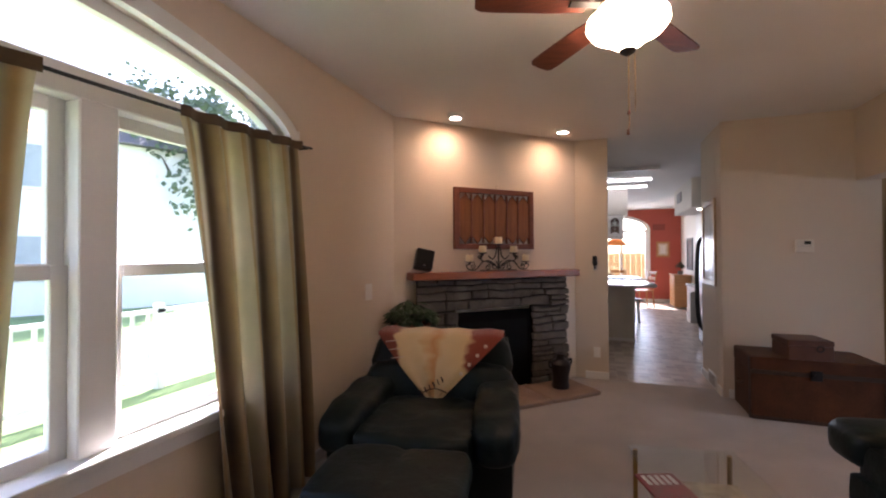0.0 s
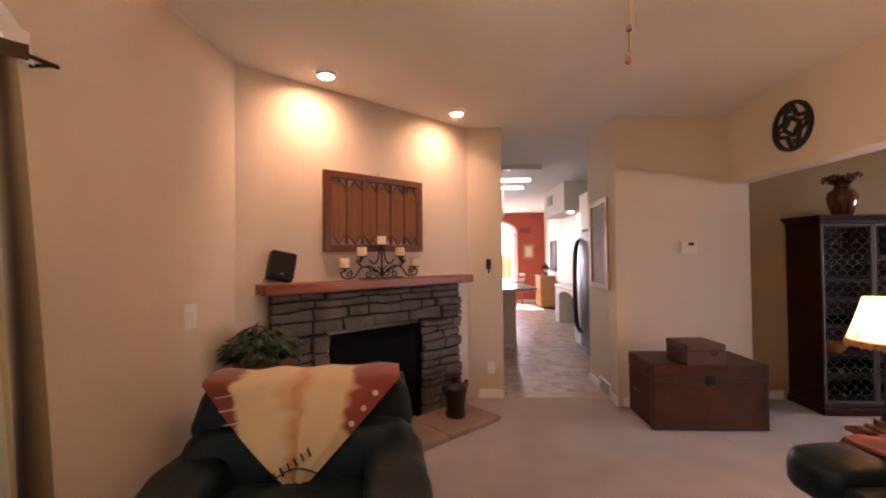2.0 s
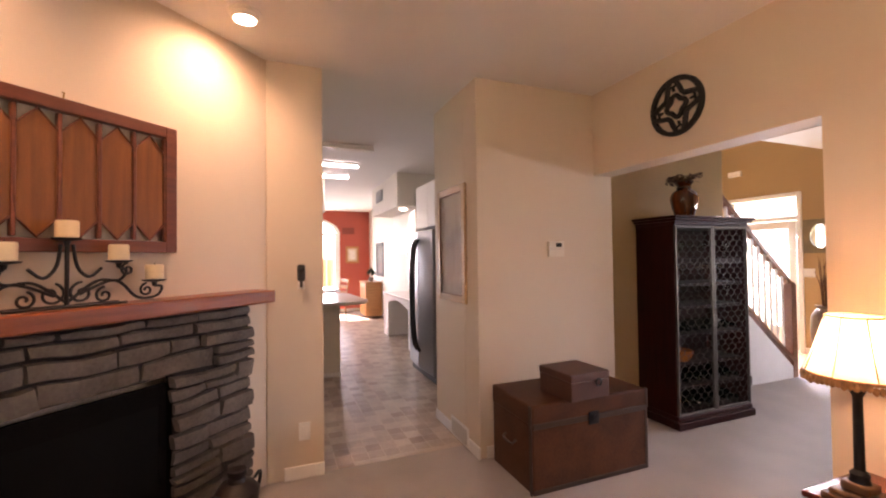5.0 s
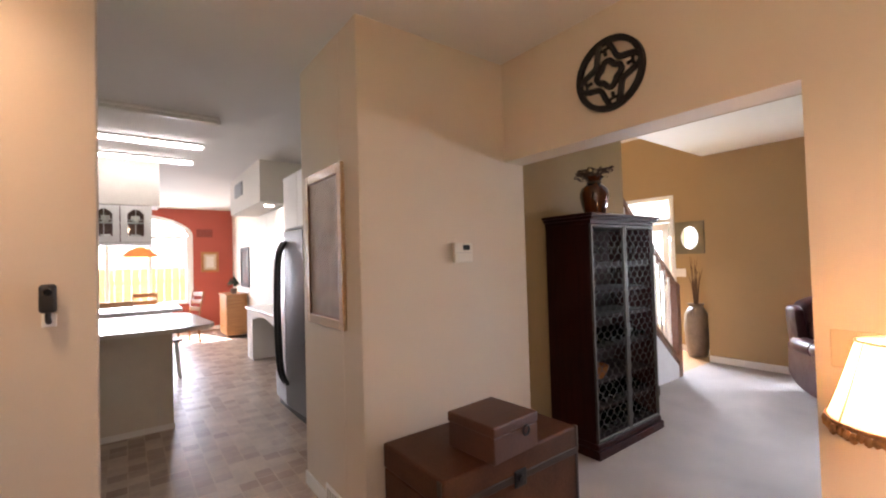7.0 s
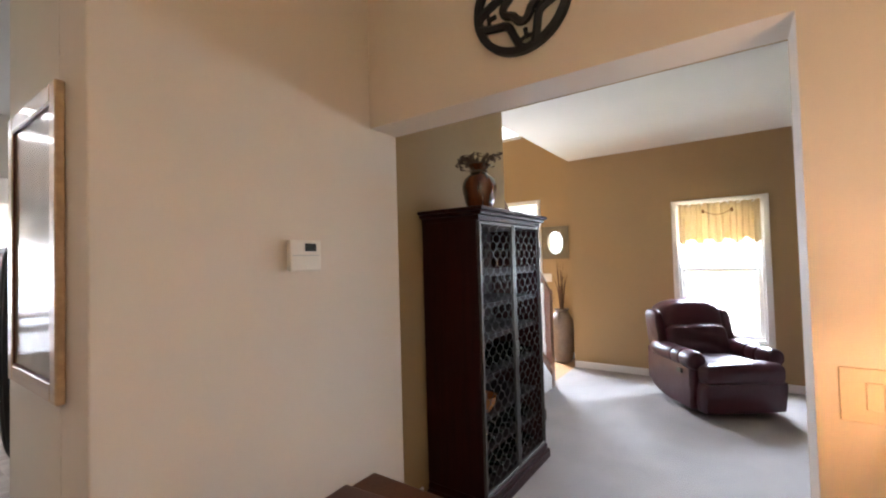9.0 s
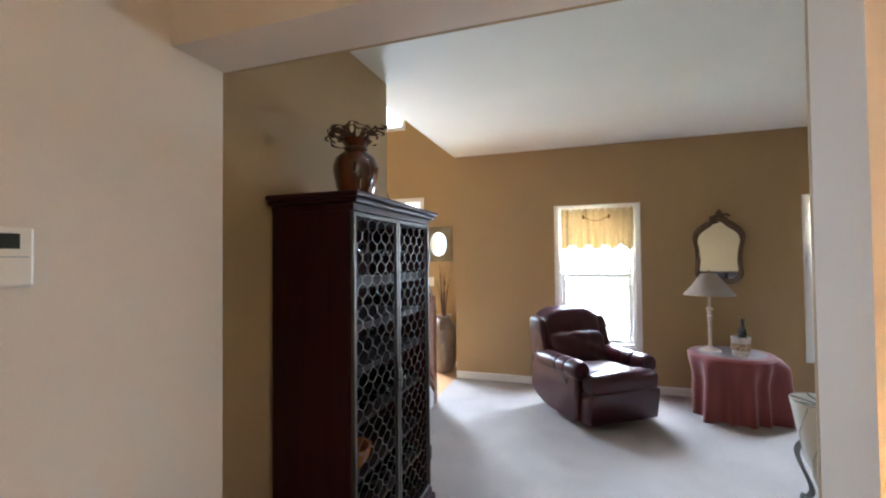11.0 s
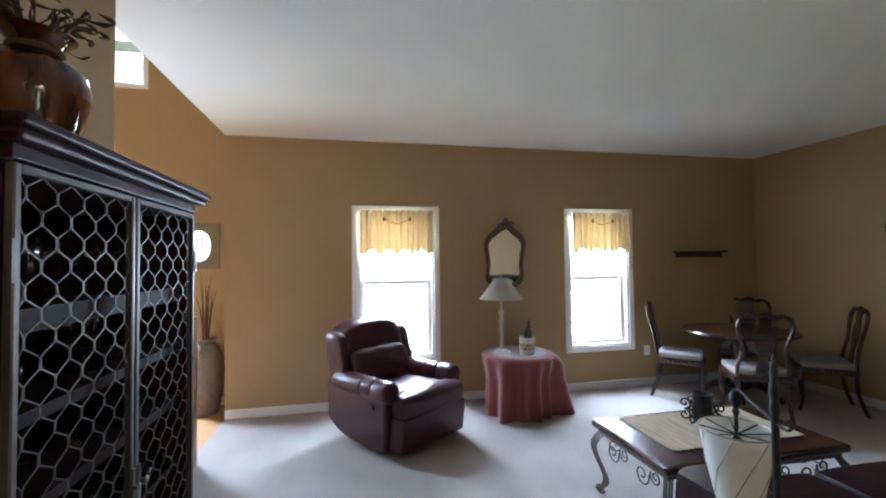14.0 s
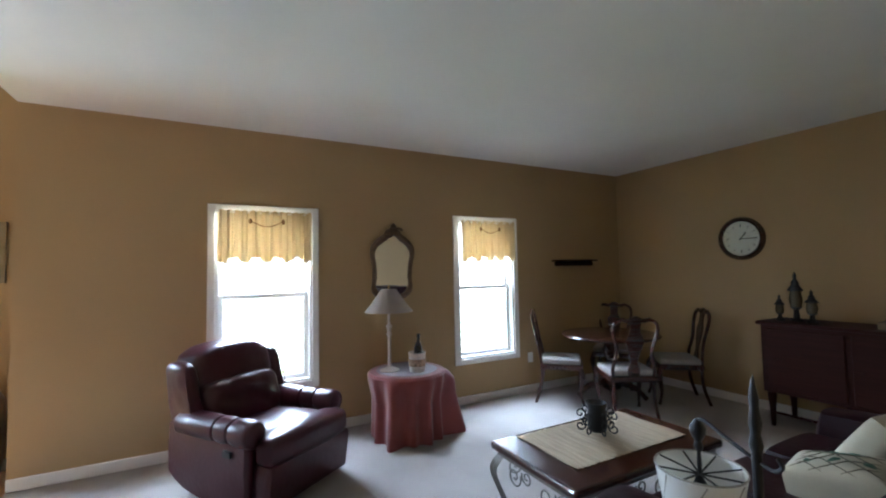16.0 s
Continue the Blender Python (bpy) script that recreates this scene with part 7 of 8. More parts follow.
part("transom_glass", box(B(), 0.02, -0.50, 1.96, 0.026, 0.50, 2.24), GLASS, t).visible_shadow = False
t = thing("window_5", "high foyer window over the front door", "window", pose(XF, 7.225, 3.27))
bm = B()
for a in ((-0.395, 0, -0.345, 1.0), (0.345, 0, 0.395, 1.0), (-0.345, 0.95, 0.345, 1.0), (-0.345, 0, 0.345, 0.05)):
    box(bm, -0.015, a[0], a[1], 0.12, a[2], a[3], 0.003, 1)
part("window_frame", bm, TRIM, t)
part("pane", box(B(), 0.05, -0.345, 0.05, 0.056, 0.345, 0.95), GLASS, t).visible_shadow = False

t = thing("door_chime", "white door chime box high on the foyer wall", "door chime", pose(XF, 7.47, 2.66, 0, 0, -90))
part("cover", box(B(), -0.10, -0.045, 0, 0.10, -0.001, 0.085, 0.008), WHITEPL, t)
part("side_slot", box(B(), -0.07, -0.0465, 0.02, 0.07, -0.0455, 0.026), TANPL, t)

# stairs with rail
SX, SL = 5.59, 0.85
t = thing("staircase", "carpeted stairs with white balusters and a brown handrail", "stairs")
for k in range(12):
    part("step", box(B(), SX - 0.06 - 0.21 * (k + 1), 6.0, 0.0, SX - 0.06 - 0.21 * k, 6.85, 0.1785 * (k + 1), 0.006, 1), CARPET, t)
bm = B()
lo, hi = 4.28, SX - 0.03
vs = [bm.verts.new((x, y, z)) for y in (5.905, 5.99) for x, z in ((lo, 0), (hi, 0), (hi, 0.12), (lo, 0.12 + SL * (hi - lo)))]
for f in ((0, 1, 2, 3), (4, 5, 6, 7), (0, 1, 5, 4), (1, 2, 6, 5), (2, 3, 7, 6), (3, 0, 4, 7)):
    bm.faces.new([vs[i] for i in f])
part("stringer", bm, mat("grey_white_stringer", (0.66, 0.66, 0.66), 0.5, vary=0.04), t, "white panelled stringer wall")
STAIRWOOD = wood("stair_rail_wood", (0.13, 0.05, 0.025), (0.24, 0.10, 0.05), 0.35)
bm = B()
box(bm, SX - 0.045, 5.90, 0, SX + 0.045, 5.99, 1.06, 0.006)
lathe(bm, [(0.05, 1.06), (0.055, 1.075), (0.03, 1.09), (0.0, 1.12)], 14, pose(SX, 5.945, 0))
part("newel_post", bm, STAIRWOOD, t)
for off, w, hgt, nm in ((0.17, 0.05, 0.05, "shoe_rail"), (1.06, 0.03, 0.06, "handrail")):
    bm = B()
    x1b, x0b = SX - 0.04, 3.3 if nm == "handrail" else 4.2
    vs = [bm.verts.new((x, 5.945 + y, off + SL * (SX - x) + z)) for x in (x0b, x1b) for y, z in ((-w, -hgt / 2), (w, -hgt / 2), (w, hgt / 2), (-w, hgt / 2))]
    for f in ((0, 1, 2, 3), (4, 5, 6, 7), (0, 1, 5, 4), (1, 2, 6, 5), (2, 3, 7, 6), (3, 0, 4, 7)):
        bm.faces.new([vs[i] for i in f])
    part(nm, bm, STAIRWOOD, t, "brown wooden rail")
for k in range(14):
    x = SX - 0.14 - k * 0.10
    part("baluster", lathe(B(), [(0.016, 0.19), (0.016, 0.34), (0.022, 0.36), (0.012, 0.40), (0.016, 0.62), (0.011, 0.85), (0.016, 0.87), (0.014, 1.04)], 10, pose(x, 5.945, SL * (SX - x))), TRIM, t, smooth=True)

# jar, mirror and switch beyond the corner
t = thing("floor_jar", "tall grey-brown glazed floor jar with dry branches", "vase", pose(6.79, 6.21, 0))
part("body", lathe(B(), [(0.11, 0), (0.125, 0.03), (0.145, 0.15), (0.155, 0.40), (0.145, 0.58), (0.10, 0.66), (0.075, 0.69), (0.10, 0.71), (0.105, 0.725), (0.08, 0.72), (0.0, 0.66)], 32), GREYGLAZE, t, smooth=True)
for s in (-1, 1):
    part("ear", tube(B(), curve([(s * 0.09, 0, 0.67), (s * 0.14, 0, 0.64), (s * 0.15, 0, 0.58), (s * 0.14, 0, 0.55)], 4), 0.013), GREYGLAZE, t)
rg = random.Random(31)
for k in range(16):
    a, r = rg.uniform(0, 6.28), rg.uniform(0.02, 0.13)
    bm = tube(B(), curve([(0.02 * math.cos(a), 0.02 * math.sin(a), 0.68), (r * 0.5 * math.cos(a), r * 0.5 * math.sin(a), 1.0), (r * math.cos(a + 0.4), r * math.sin(a + 0.4), rg.uniform(1.15, 1.4))], 4), [0.006] * 5 + [0.004, 0.003, 0.002, 0.002], 4)
    part("branch", bm, TWIG, t)
t = thing("window_6", "small oval window in a square pewter-green frame", "window", pose(XF - 0.002, 6.345, 1.415, 0, 0, -90))
bm = B()
n = 48
outer = []
for k in range(n):
    a = 2 * math.pi * k / n
    c, s = math.cos(a), math.sin(a)
    q = max(abs(c), abs(s))
    outer.append((0.195 * c / q, 0.235 + 0.235 * s / q))
ovl = [(0.116 * math.cos(2 * math.pi * k / n), 0.235 + 0.163 * math.sin(2 * math.pi * k / n)) for k in range(n)]
vo = [[bm.verts.new((x, y, z)) for x, z in pts] for pts, y in ((outer, -0.001), (outer, -0.03), (ovl, -0.022), (ovl, 0.03))]
for a, b in zip(vo, vo[1:]):
    for k in range(n):
        bm.faces.new((a[k], a[(k + 1) % n], b[(k + 1) % n], b[k]))
part("window_frame", bm, mat("pewter_green_frame", (0.20, 0.17, 0.11), 0.4, metal=0.4, vary=0.3), t)
bm = B()
bm.faces.new([bm.verts.new((x, 0.01, z)) for x, z in ovl])
part("pane", bm, GLASS, t).visible_shadow = False
part("muntin", box(B(), 0.02, 0.012, 0.08, 0.035, 0.025, 0.39), TRIM, t)
wall_plate("light_switch", "white triple light switch by the front door", pose(XF, 6.50, 1.14, 0, 0, -90), 0.16, 0.12, WHITEPL, 3)

# ---- kitchen ----
t = thing("peninsula", "kitchen peninsula with a greige panel and a pale overhanging counter", "counter")
part("base_panel", box(B(), -1.8, 8.10, 0.0, 0.79, 8.75, 0.885, 0.004, 1), CABGREY, t)
part("toe_trim", box(B(), -1.8, 8.092, 0.0, 0.80, 8.099, 0.05), TRIM, t)
bm = B()
outline = [(-1.8, 7.86), (0.80, 7.72), (1.04, 7.80), (1.10, 7.95), (1.03, 8.95), (0.85, 9.12), (-1.8, 9.12)]
top = [bm.verts.new((x, y, 0.925)) for x, y in outline]
bot = [bm.verts.new((x, y, 0.887)) for x, y in outline]
bm.faces.new(top)
bm.faces.new(bot[::-1])
for i in range(len(outline)):
    bm.faces.new((top[i], top[(i + 1) % len(outline)], bot[(i + 1) % len(outline)], bot[i]))
bmesh.ops.bevel(bm, geom=bm.edges[:], offset=0.006, segments=2, affect="EDGES")
part("countertop", bm, COUNTER, t, "pale laminate counter")
t = thing("sink_counter", "second kitchen counter run with white cabinets", "counter")
part("cabinet_body", box(B(), -1.8, 9.85, 0.0, 0.92, 10.45, 0.885), CABWHITE, t)
bm = B()
box(bm, -1.8, 9.75, 0.886, 1.02, 10.5, 0.925, 0.008)
part("countertop", bm, COUNTER, t)
t = thing("hanging_cabinet", "white hanging cabinet with arched glass doors", "cabinet", pose(0, 9.65, 0))
part("carcass", box(B(), -1.0, 0.16, 1.73, 0.71, 0.36, 2.16), CABWHITE, t)
part("end_panel", box(B(), 0.69, 0.02, 1.73, 0.71, 0.16, 2.16), CABWHITE, t)
part("interior_back", box(B(), -1.0, 0.150, 1.735, 0.69, 0.159, 2.155), mat("dim_cabinet_inside", (0.20, 0.11, 0.09), 0.7, vary=0.3), t, "dim reddish cabinet inside")
part("interior_shelf", box(B(), -1.0, 0.03, 1.955, 0.69, 0.15, 1.967), CABWHITE, t)
for k in range(5):
    x0 = 0.705 - 0.29 * (k + 1)
    bm = B()
    box(bm, x0, 0.0, 1.735, x0 + 0.062, 0.02, 2.155)
    box(bm, x0 + 0.218, 0.0, 1.735, x0 + 0.28, 0.02, 2.155)
    box(bm, x0 + 0.062, 0.0, 1.735, x0 + 0.218, 0.02, 1.80)
    for q in range(10):
        xa, xb = x0 + 0.062 + 0.156 * q / 10, x0 + 0.062 + 0.156 * (q + 1) / 10
        box(bm, xa, 0.0, 2.055 + 0.06 * math.sin(math.pi * (q + 0.5) / 10), xb, 0.02, 2.155)
    d = part("door", bm, CABWHITE, t)
    part("door_glass", box(B(), x0 + 0.062, 0.008, 1.80, x0 + 0.218, 0.012, 2.12), CLEAR, d).visible_shadow = False
    part("muntin", box(B(), x0 + 0.136, 0.0, 1.80, x0 + 0.144, 0.02, 2.11), CABWHITE, d)
    part("muntin", box(B(), x0 + 0.062, 0.001, 1.985, x0 + 0.218, 0.019, 1.993), CABWHITE, d)
    for z, r in ((1.745, 0.05), (1.968, 0.045)):
        c = new("bowl", mesh_of(lathe(B(), [(0.0, 0.0), (r * 0.5, 0.0), (r * 0.9, r * 0.8), (r, r * 1.6), (r * 0.93, r * 1.6), (r * 0.4, 0.012), (0.0, 0.01)], 18), "bowl"))
        c.data.materials.append(WHITEPL)
        c.data.shade_smooth()
        c.matrix_world = pose(x0 + 0.14 + 0.012 * (k % 2), 9.65 + 0.09, z)
        tagged(c, "white china bowl behind the cabinet glass", "bowl", "china in the hanging cabinet")
part("light_rail", box(B(), -1.0, 0.0, 1.70, 0.715, 0.37, 1.73), CABWHITE, t)
structure("kitchen_soffit", box(B(), -1.8, 9.66, 2.165, 0.79, 10.1, H), CABGREY, "pale soffit over the hanging cabinets")
structure("kitchen_soffit_side", box(B(), 1.75, 8.95, 2.19, 2.45, 10.7, H), PALE, "pale soffit over the side cabinets")
t = thing("air_vent", "grey air vent in the kitchen soffit", "vent", pose(1.75, 10.1, 2.40))
part("frame", box(B(), -0.012, -0.24, 0, -0.001, 0.24, 0.19), mat("grey_vent", (0.30, 0.29, 0.27), 0.5), t)
for k in range(5):
    part("slat", box(B(), -0.02, -0.21, 0.02 + 0.034 * k, -0.0125, 0.21, 0.036 + 0.034 * k), STEEL, t)
t = thing("downlight", "small recessed light under the kitchen soffit", "ceiling light", pose(1.95, 9.3, 2.19))
part("lamp", lathe(B(), [(0.0, -0.006), (0.05, -0.005), (0.055, -0.001)], 18), glow("soft_lamp", (1.0, 0.92, 0.8), 8.0), t)

for k, (y, lit) in enumerate(((8.59, True), (9.40, True), (7.64, False))):
    t = thing("fluorescent_light", "long fluorescent ceiling light, lit" if lit else "long fluorescent ceiling light, unlit", "ceiling light", pose(0.50, y, H), "kitchen ceiling lights")
    bm = B()
    box(bm, -0.61, -0.042, -0.025, 0.61, 0.042, -0.001, 0.004, 1)
    part("housing", bm, WHITEPL, t)
    bm = B()
    box(bm, -0.60, -0.032, -0.055, 0.60, 0.032, -0.026, 0.012, 3)
    part("diffuser", bm, TUBE if lit else MILK, t, "glowing diffuser" if lit else "")
    for s in (-1, 1):
        part("end_cap", box(B(), s * 0.60 - (0.0 if s > 0 else 0.02), -0.040, -0.060, s * 0.60 + (0.02 if s > 0 else 0.0), 0.040, -0.026, 0.004, 1), WHITEPL, t)

t = thing("refrigerator", "stainless steel refrigerator with long black handles", "refrigerator", pose(1.70, 7.74, 0))
part("body", box(B(), 0.06, -0.45, 0.03, 0.73, 0.45, 1.74, 0.01), mat("dark_fridge_side", (0.10, 0.10, 0.105), 0.4, vary=0.08), t)
for ya, yb in ((-0.45, -0.003), (0.003, 0.45)):
    bm = B()
    box(bm, 0.0, ya, 0.09, 0.065, yb, 1.74, 0.012, 3)
    for v in bm.verts:
        if v.co.x < 0.03:
            v.co.x -= 0.03 * math.cos(math.pi * v.co.y / 0.95)
    d = part("door", bm, STEEL, t, "brushed steel door")
    s = -1 if ya < -0.1 else 1
    part("handle", tube(B(), curve([(-0.03, s * 0.05, 0.30), (-0.085, s * 0.05, 0.45), (-0.105, s * 0.05, 0.98), (-0.085, s * 0.05, 1.5), (-0.03, s * 0.05, 1.64)], 6), 0.02, 8), BLACK, d, "long black curved handle", True)
part("kick_plate", box(B(), 0.03, -0.44, 0.0, 0.07, 0.44, 0.085), BLACK, t)
t = thing("upper_cabinet", "white cabinet over the refrigerator", "cabinet", pose(1.80, 7.74, 1.79))
part("carcass", box(B(), 0.02, -0.45, 0, 0.64, 0.45, 0.55), CABWHITE, t)
for ya, yb in ((-0.445, -0.003), (0.003, 0.445)):
    part("door", box(B(), 0.0, ya, 0.005, 0.02, yb, 0.545, 0.004, 1), CABWHITE, t)
t = thing("upper_cabinet", "white wall cabinet over the desk", "cabinet", pose(2.10, 9.95, 1.50))
part("carcass", box(B(), 0.02, -0.80, 0, 0.345, 0.55, 0.685), CABWHITE, t)
for k in range(3):
    ya = -0.795 + 0.45 * k
    d = part("door", box(B(), 0.0, ya, 0.005, 0.02, ya + 0.44, 0.68, 0.004, 1), CABWHITE, t)
    part("knob", lathe(B(), [(0.0, 0), (0.008, 0.004), (0.012, 0.014), (0.0, 0.02)], 10, pose(0, ya + 0.40, 0.08, 0, -90)), STEEL, d)
t = thing("built_in_desk", "white built-in kitchen desk with an arched kneehole", "desk", pose(1.98, 9.75, 0))
part("desk_top", box(B(), -0.02, -1.15, 0.74, 0.465, 1.1, 0.78, 0.006), COUNTER, t)
part("pedestal", box(B(), 0.0, -1.10, 0.0, 0.46, -0.55, 0.739, 0.003, 1), CABWHITE, t)
part("pedestal", box(B(), 0.0, 0.72, 0.0, 0.46, 1.05, 0.739, 0.003, 1), CABWHITE, t)
bm = B()
for q in range(10):
    ya, yb = -0.55 + 1.27 * q / 10, -0.55 + 1.27 * (q + 1) / 10
    box(bm, 0.0, ya, 0.60 + 0.09 * math.sin(math.pi * (q + 0.5) / 10), 0.02, yb, 0.739)
part("arched_apron", bm, CABWHITE, t)
framed("wall_picture", "dark framed picture above the desk", pose(2.45, 10.4, 0.98, 0, 0, -90), 0.5, 0.42, MAHOG, mat("dark_picture", (0.05, 0.02, 0.015), 0.4, vary=0.5), 0.04)
framed("wall_picture", "narrow dark framed mirror-like picture", pose(2.45, 13.1, 0.98, 0, 0, -90), 0.75, 0.82, mat("dark_grey_frame", (0.06, 0.06, 0.055), 0.4), mat("grey_picture", (0.22, 0.24, 0.22), 0.3, vary=0.4), 0.08)
framed("wall_certificate", "small gold framed document on the red wall", pose(1.98, 14.4, 1.30, 0, 0, 0), 0.35, 0.45, HONEY, WHITEPAPER, 0.05, 0.05)
t = thing("wall_grille", "dark red air grille high on the red wall", "vent", pose(1.88, 14.4, 2.08))
part("frame", box(B(), -0.16, -0.012, 0, 0.16, -0.001, 0.18), mat("dull_red_grille", (0.25, 0.05, 0.035), 0.6), t)
for k in range(5):
    part("slat", box(B(), -0.14, -0.018, 0.02 + k * 0.031, 0.14, -0.0125, 0.034 + k * 0.031), bpy.data.materials["dull_red_grille"], t)
t = thing("dresser", "honey oak chest of drawers by the dining window", "chest", pose(2.05, 13.25, 0))
bm = B()
box(bm, 0.0, -0.38, 0.04, 0.38, 0.38, 0.83, 0.006)
part("carcass", bm, HONEY, t)
part("top", box(B(), -0.03, -0.41, 0.83, 0.39, 0.41, 0.86, 0.006), HONEY, t)
for k in range(3):
    d = part("drawer_front", box(B(), -0.012, -0.35, 0.09 + k * 0.245, 0.0, 0.35, 0.315 + k * 0.245, 0.004, 1), HONEY, t)
    part("knob", lathe(B(), [(0.0, 0), (0.012, 0.005), (0.016, 0.016), (0.0, 0.022)], 10, pose(-0.012, 0, 0.2 + k * 0.245, 0, -90)), BRASS, d)
t = thing("potted_plant", "small green potted plant on the chest of drawers", "plant", pose(2.22, 13.1, 0.86))
part("pot", lathe(B(), [(0.05, 0), (0.07, 0.10), (0.06, 0.10), (0.0, 0.09)], 16), GREYGLAZE, t, smooth=True)
part("leaves", leafy(B(), 90, 0, 0, 0.1, 0.11, 0.24, 0.08, random.Random(5)), LEAF, t)

# dining nook
t = thing("pendant_lamp", "amber stained glass pendant lamp over the dining table", "lamp", pose(0.66, 12.6, 0))
bm = B()
lathe(bm, [(0.26, 1.62), (0.25, 1.66), (0.15, 1.75), (0.05, 1.80)], 12)
bmesh.ops.delete(bm, geom=[f for f in bm.faces if len(f.verts) > 4], context="FACES")
part("shade", bm, translucent("amber_stained_glass", (0.60, 0.20, 0.05), 0.5, 0.3), t)
part("cord", tube(B(), [(0, 0, 1.80), (0, 0, H)], 0.006), BRASS, t)
part("bulb", lathe(B(), [(0.0, 1.64), (0.03, 1.67), (0.02, 1.74), (0.0, 1.76)], 12), glow("pendant_bulb", (1.0, 0.8, 0.5), 6.0), t)
t = thing("kitchen_table", "oval pale wood kitchen table by the window", "table", pose(0.5, 12.6, 0))
bm = B()
lathe(bm, [(0.0, 0.72), (0.60, 0.72), (0.62, 0.735), (0.60, 0.75), (0.0, 0.751)], 40)
part("tabletop", bm, HONEY, t)
part("pedestal", lathe(B(), [(0.3, 0), (0.28, 0.04), (0.06, 0.1), (0.06, 0.66), (0.2, 0.72)], 20), HONEY, t, smooth=True)


def kitchen_chair(m):
    t = thing("kitchen_chair", "honey wood kitchen chair with a striped pad", "chair", m, "chairs round the kitchen table")
    bm = B()
    box(bm, -0.2, -0.2, 0.43, 0.2, 0.2, 0.46, 0.008)
    part("seat", bm, HONEY, t)
    for sx in (-1, 1):
        part("leg", tube(B(), [(sx * 0.17, -0.17, 0.43), (sx * 0.19, -0.19, 0)], 0.018), HONEY, t)
        part("leg", tube(B(), [(sx * 0.17, 0.17, 0.43), (sx * 0.19, 0.20, 0)], 0.018), HONEY, t)
        part("back_post", tube(B(), [(sx * 0.18, 0.18, 0.45), (sx * 0.19, 0.27, 0.95)], 0.016), HONEY, t)
    for k in range(3):
        bm = B()
        box(bm, -0.19, 0.205 + 0.03 * k, 0.58 + 0.14 * k, 0.19, 0.222 + 0.03 * k, 0.66 + 0.14 * k, 0.004, 1)
        part("back_slat", bm, HONEY, t)
    return t


kc = kitchen_chair(pose(0.75, 13.35, 0, 0, 0, 0))
copy_thing(kc, pose(-0.05, 13.2, 0, 0, 0, 25))
copy_thing(kc, pose(1.32, 12.9, 0, 0, 0, -70))
copy_thing(kc, pose(0.35, 11.75, 0, 0, 0, 180))
t = thing("bar_stool", "low white stool with a brown seat at the counter", "stool", pose(0.90, 10.15, 0) @ Matrix.Diagonal((0.9, 0.9, 0.78, 1)))
part("seat", lathe(B(), [(0.0, 0.60), (0.17, 0.60), (0.18, 0.62), (0.17, 0.64), (0.0, 0.645)], 24), FRAMEWOOD, t, smooth=True)
for k in range(4):
    a = math.pi / 4 + k * math.pi / 2
    part("leg", tube(B(), [(0.12 * math.cos(a), 0.12 * math.sin(a), 0.60), (0.18 * math.cos(a), 0.18 * math.sin(a), 0)], 0.02), CABWHITE, t)

# ---- outside ----
bm = B()
bmesh.ops.create_grid(bm, x_segments=2, y_segments=2, size=400)
bmesh.ops.translate(bm, verts=bm.verts[:], vec=(0, 0, -0.35))
structure("ground", bm, GRASS, "green lawn")
t = thing("fence", "tall board fence beyond the dining window", "fence", pose(0, 19.0, -0.35))
for k in range(60):
    part("board", box(B(), -6 + k * 0.2, 0, 0, -5.815 + k * 0.2, 0.025, 1.75 + 0.01 * (k % 3)), FENCE, t)
part("rail", box(B(), -6, 0.026, 0.4, 6, 0.07, 0.5), FENCE, t)
part("rail", box(B(), -6, 0.026, 1.3, 6, 0.07, 1.4), FENCE, t)
t = thing("deck_railing", "white deck railing outside the arched window", "railing", pose(-5.2, 1.0, -0.35))
part("top_rail", box(B(), -0.03, -3, 1.0, 0.05, 6, 1.05), TRIM, t)
part("bottom_rail", box(B(), -0.02, -3, 0.15, 0.04, 6, 0.2), TRIM, t)
for k in range(46):
    part("baluster", box(B(), -0.015, -2.95 + k * 0.195, 0.2, 0.02, -2.915 + k * 0.195, 1.0), TRIM, t)
for k in range(5):
    part("post", box(B(), -0.05, -3 + k * 2.2, 0, 0.05, -2.9 + k * 2.2, 1.12), TRIM, t)


def house(m, w, d, h, roof, label):
    t = thing("house", label, "house", m)
    part("wall", box(B(), -w / 2, -d / 2, 0, w / 2, d / 2, h), SIDING, t)
    bm = B()
    vs = [bm.verts.new(p) for p in ((-w / 2 - 0.4, -d / 2 - 0.4, h), (w / 2 + 0.4, -d / 2 - 0.4, h), (w / 2 + 0.4, d / 2 + 0.4, h), (-w / 2 - 0.4, d / 2 + 0.4, h), (-w / 2 - 0.4, 0, h + roof), (w / 2 + 0.4, 0, h + roof))]
    for f in ((0, 1, 5, 4), (2, 3, 4, 5), (0, 4, 3), (1, 2, 5), (0, 3, 2, 1)):
        bm.faces.new([vs[i] for i in f])
    part("roof", bm, ROOFING, t)
    for x in (-w / 4, 0.0):
        for z in ((1.0,) if h < 4 else (1.0, 3.7)):
            bm = B()
            box(bm, x - 0.55, -d / 2 - 0.05, z, x + 0.55, -d / 2 + 0.01, z + 1.4)
            wd3 = part("window", bm, TRIM, t)
            part("pane", box(B(), x - 0.47, -d / 2 - 0.07, z + 0.08, x + 0.47, -d / 2 - 0.055, z + 1.32), mat("far_pane", (0.36, 0.39, 0.43), 0.3) if "far_pane" not in bpy.data.materials else bpy.data.materials["far_pane"], wd3)
    return t


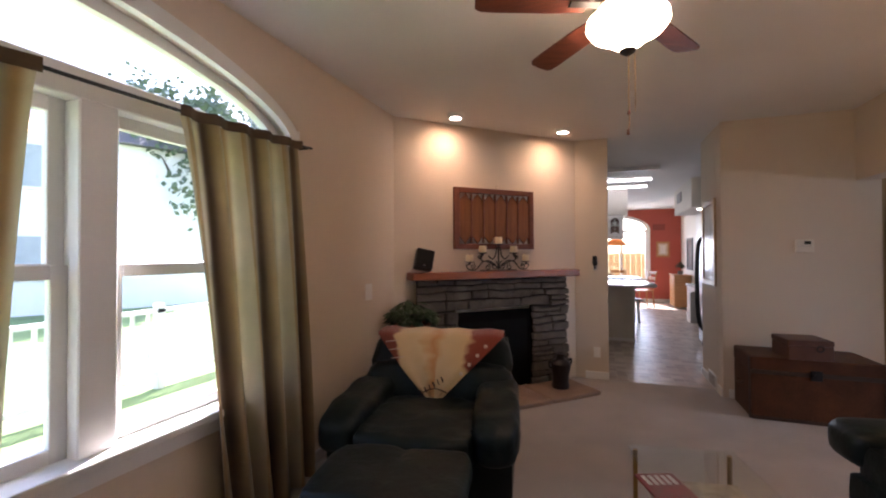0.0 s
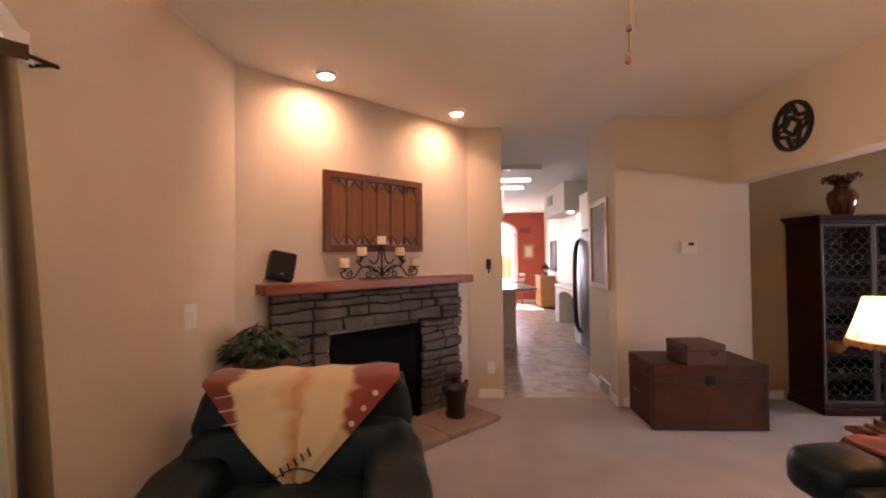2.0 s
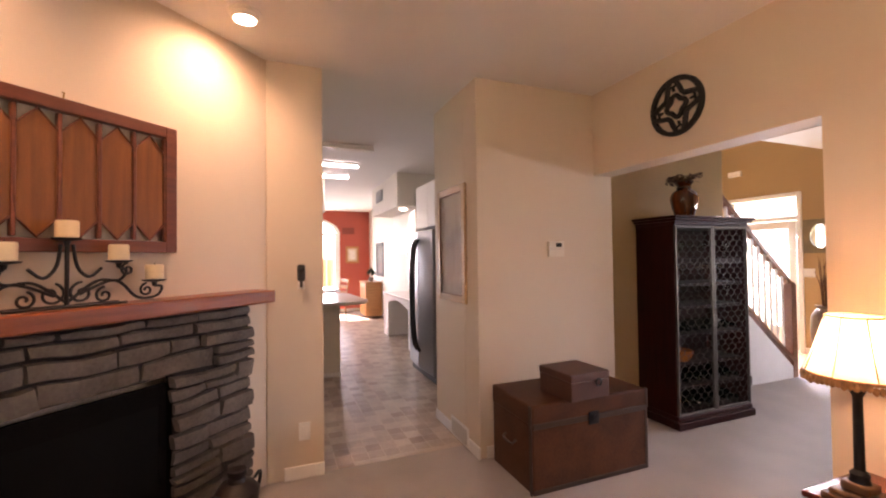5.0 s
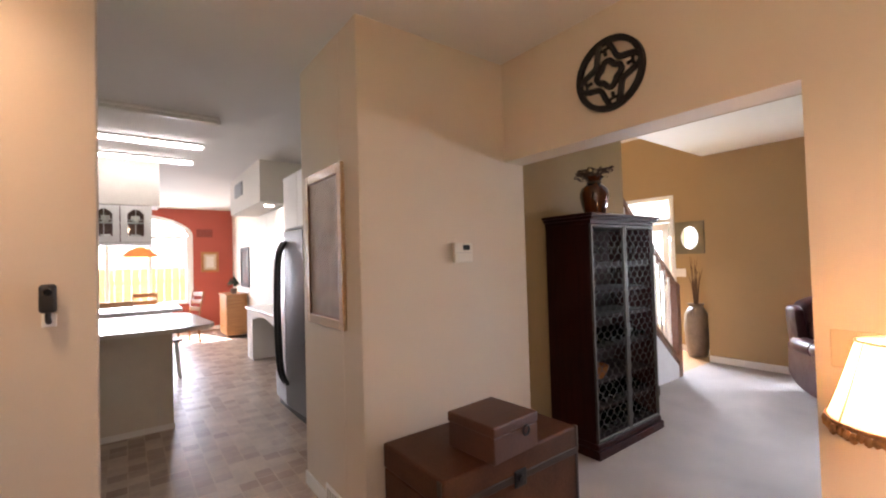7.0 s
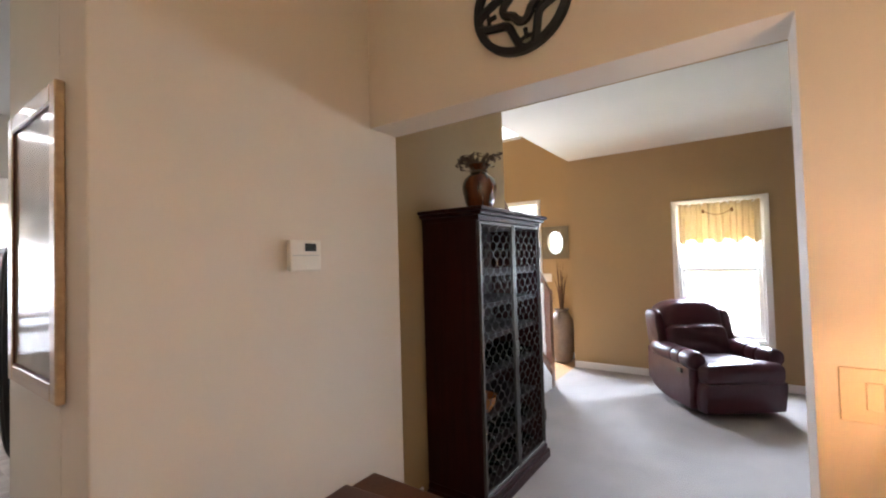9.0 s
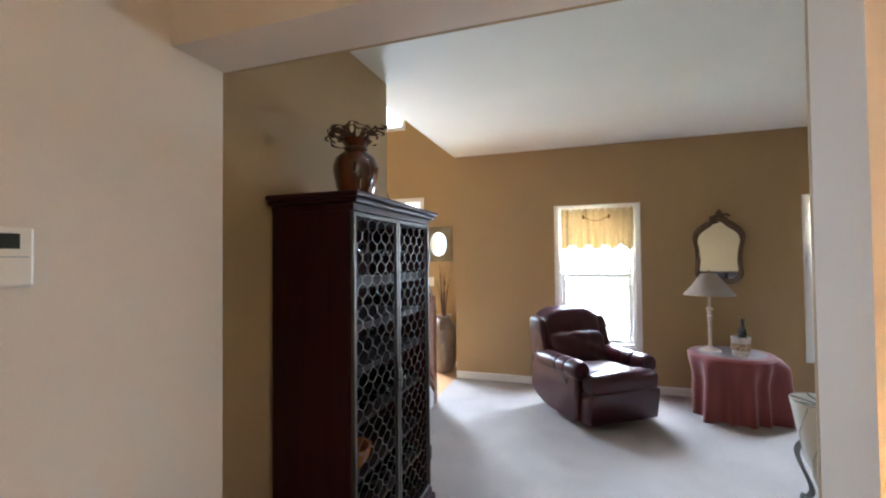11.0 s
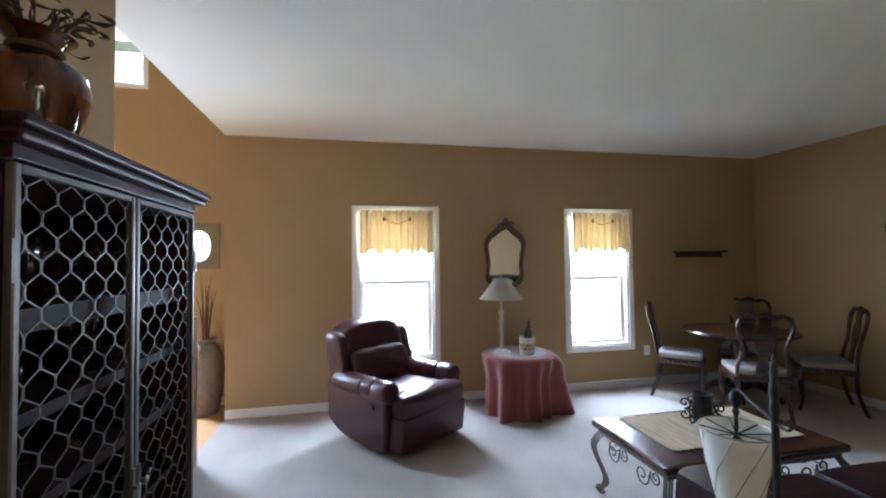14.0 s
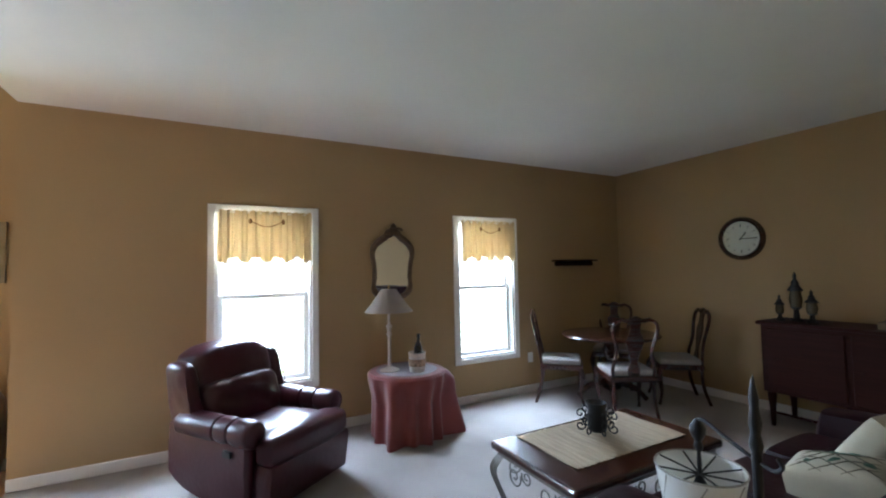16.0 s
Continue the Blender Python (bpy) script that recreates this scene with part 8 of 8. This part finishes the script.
house(pose(-19, 9.6, -0.35, 0, 0, 66), 11, 8, 5.4, 3.0, "pale two-storey neighbour house across the lawn")
nb = house(pose(15.0, 3, -0.35, 0, 0, -90), 18, 8, 5.8, 2.6, "pale neighbour house with lap siding, close by")
for k in range(28):
    bm = B()
    vs = [bm.verts.new((x, y, 0.02 + 0.2 * k + z)) for x in (-9, 9) for y, z in ((-4.001, 0.0), (-4.03, 0.0), (-4.006, 0.2), (-4.001, 0.2))]
    for f in ((0, 1, 2, 3), (4, 5, 6, 7), (0, 1, 5, 4), (1, 2, 6, 5), (2, 3, 7, 6)):
        bm.faces.new([vs[i] for i in f])
    part("siding_board", bm, SIDING, nb)


def tree(x, y, h, r, seed):
    rg = random.Random(seed)
    t = thing("tree", "leafy garden tree with a full green crown", "tree", pose(x, y, -0.35), "garden trees")
    bm = B()
    tube(bm, curve([(0, 0, 0), (0.1, 0.05, h * 0.3), (0.0, 0.1, h * 0.75)], 5), [0.22 - 0.014 * k for k in range(11)], 9)
    for k in range(7):
        a, z = rg.uniform(0, 6.28), h * rg.uniform(0.35, 0.65)
        tube(bm, curve([(0, 0.05, z), (r * 0.4 * math.cos(a), r * 0.4 * math.sin(a), z + h * 0.12), (r * 0.8 * math.cos(a), r * 0.8 * math.sin(a), z + h * 0.2)], 3), [0.08, 0.07, 0.06, 0.05, 0.04, 0.03, 0.02], 6)
    part("trunk", bm, BARK, t)
    bm = B()
    centres = [(rg.gauss(0, r * 0.45), rg.gauss(0, r * 0.45), h * rg.uniform(0.5, 0.98)) for _ in range(26)]
    for _ in range(5000):
        c = centres[rg.randrange(26)]
        p = Vector((c[0] + rg.gauss(0, r * 0.2), c[1] + rg.gauss(0, r * 0.2), c[2] + rg.gauss(0, h * 0.06)))
        d1 = Vector((rg.gauss(0, 1), rg.gauss(0, 1), rg.gauss(0, 1))).normalized() * 0.11
        d2 = d1.orthogonal() * 0.6
        bm.faces.new([bm.verts.new(q) for q in (p - d1, p + d2, p + d1, p - d2)])
    part("crown", bm, CROWN, t)


tree(-14.5, 12.2, 7.5, 2.1, 1)
tree(-24, 25.5, 11.5, 3.4, 2)
tree(-5, 30, 8, 2.8, 3)
tree(7, 32, 8.5, 3.0, 4)
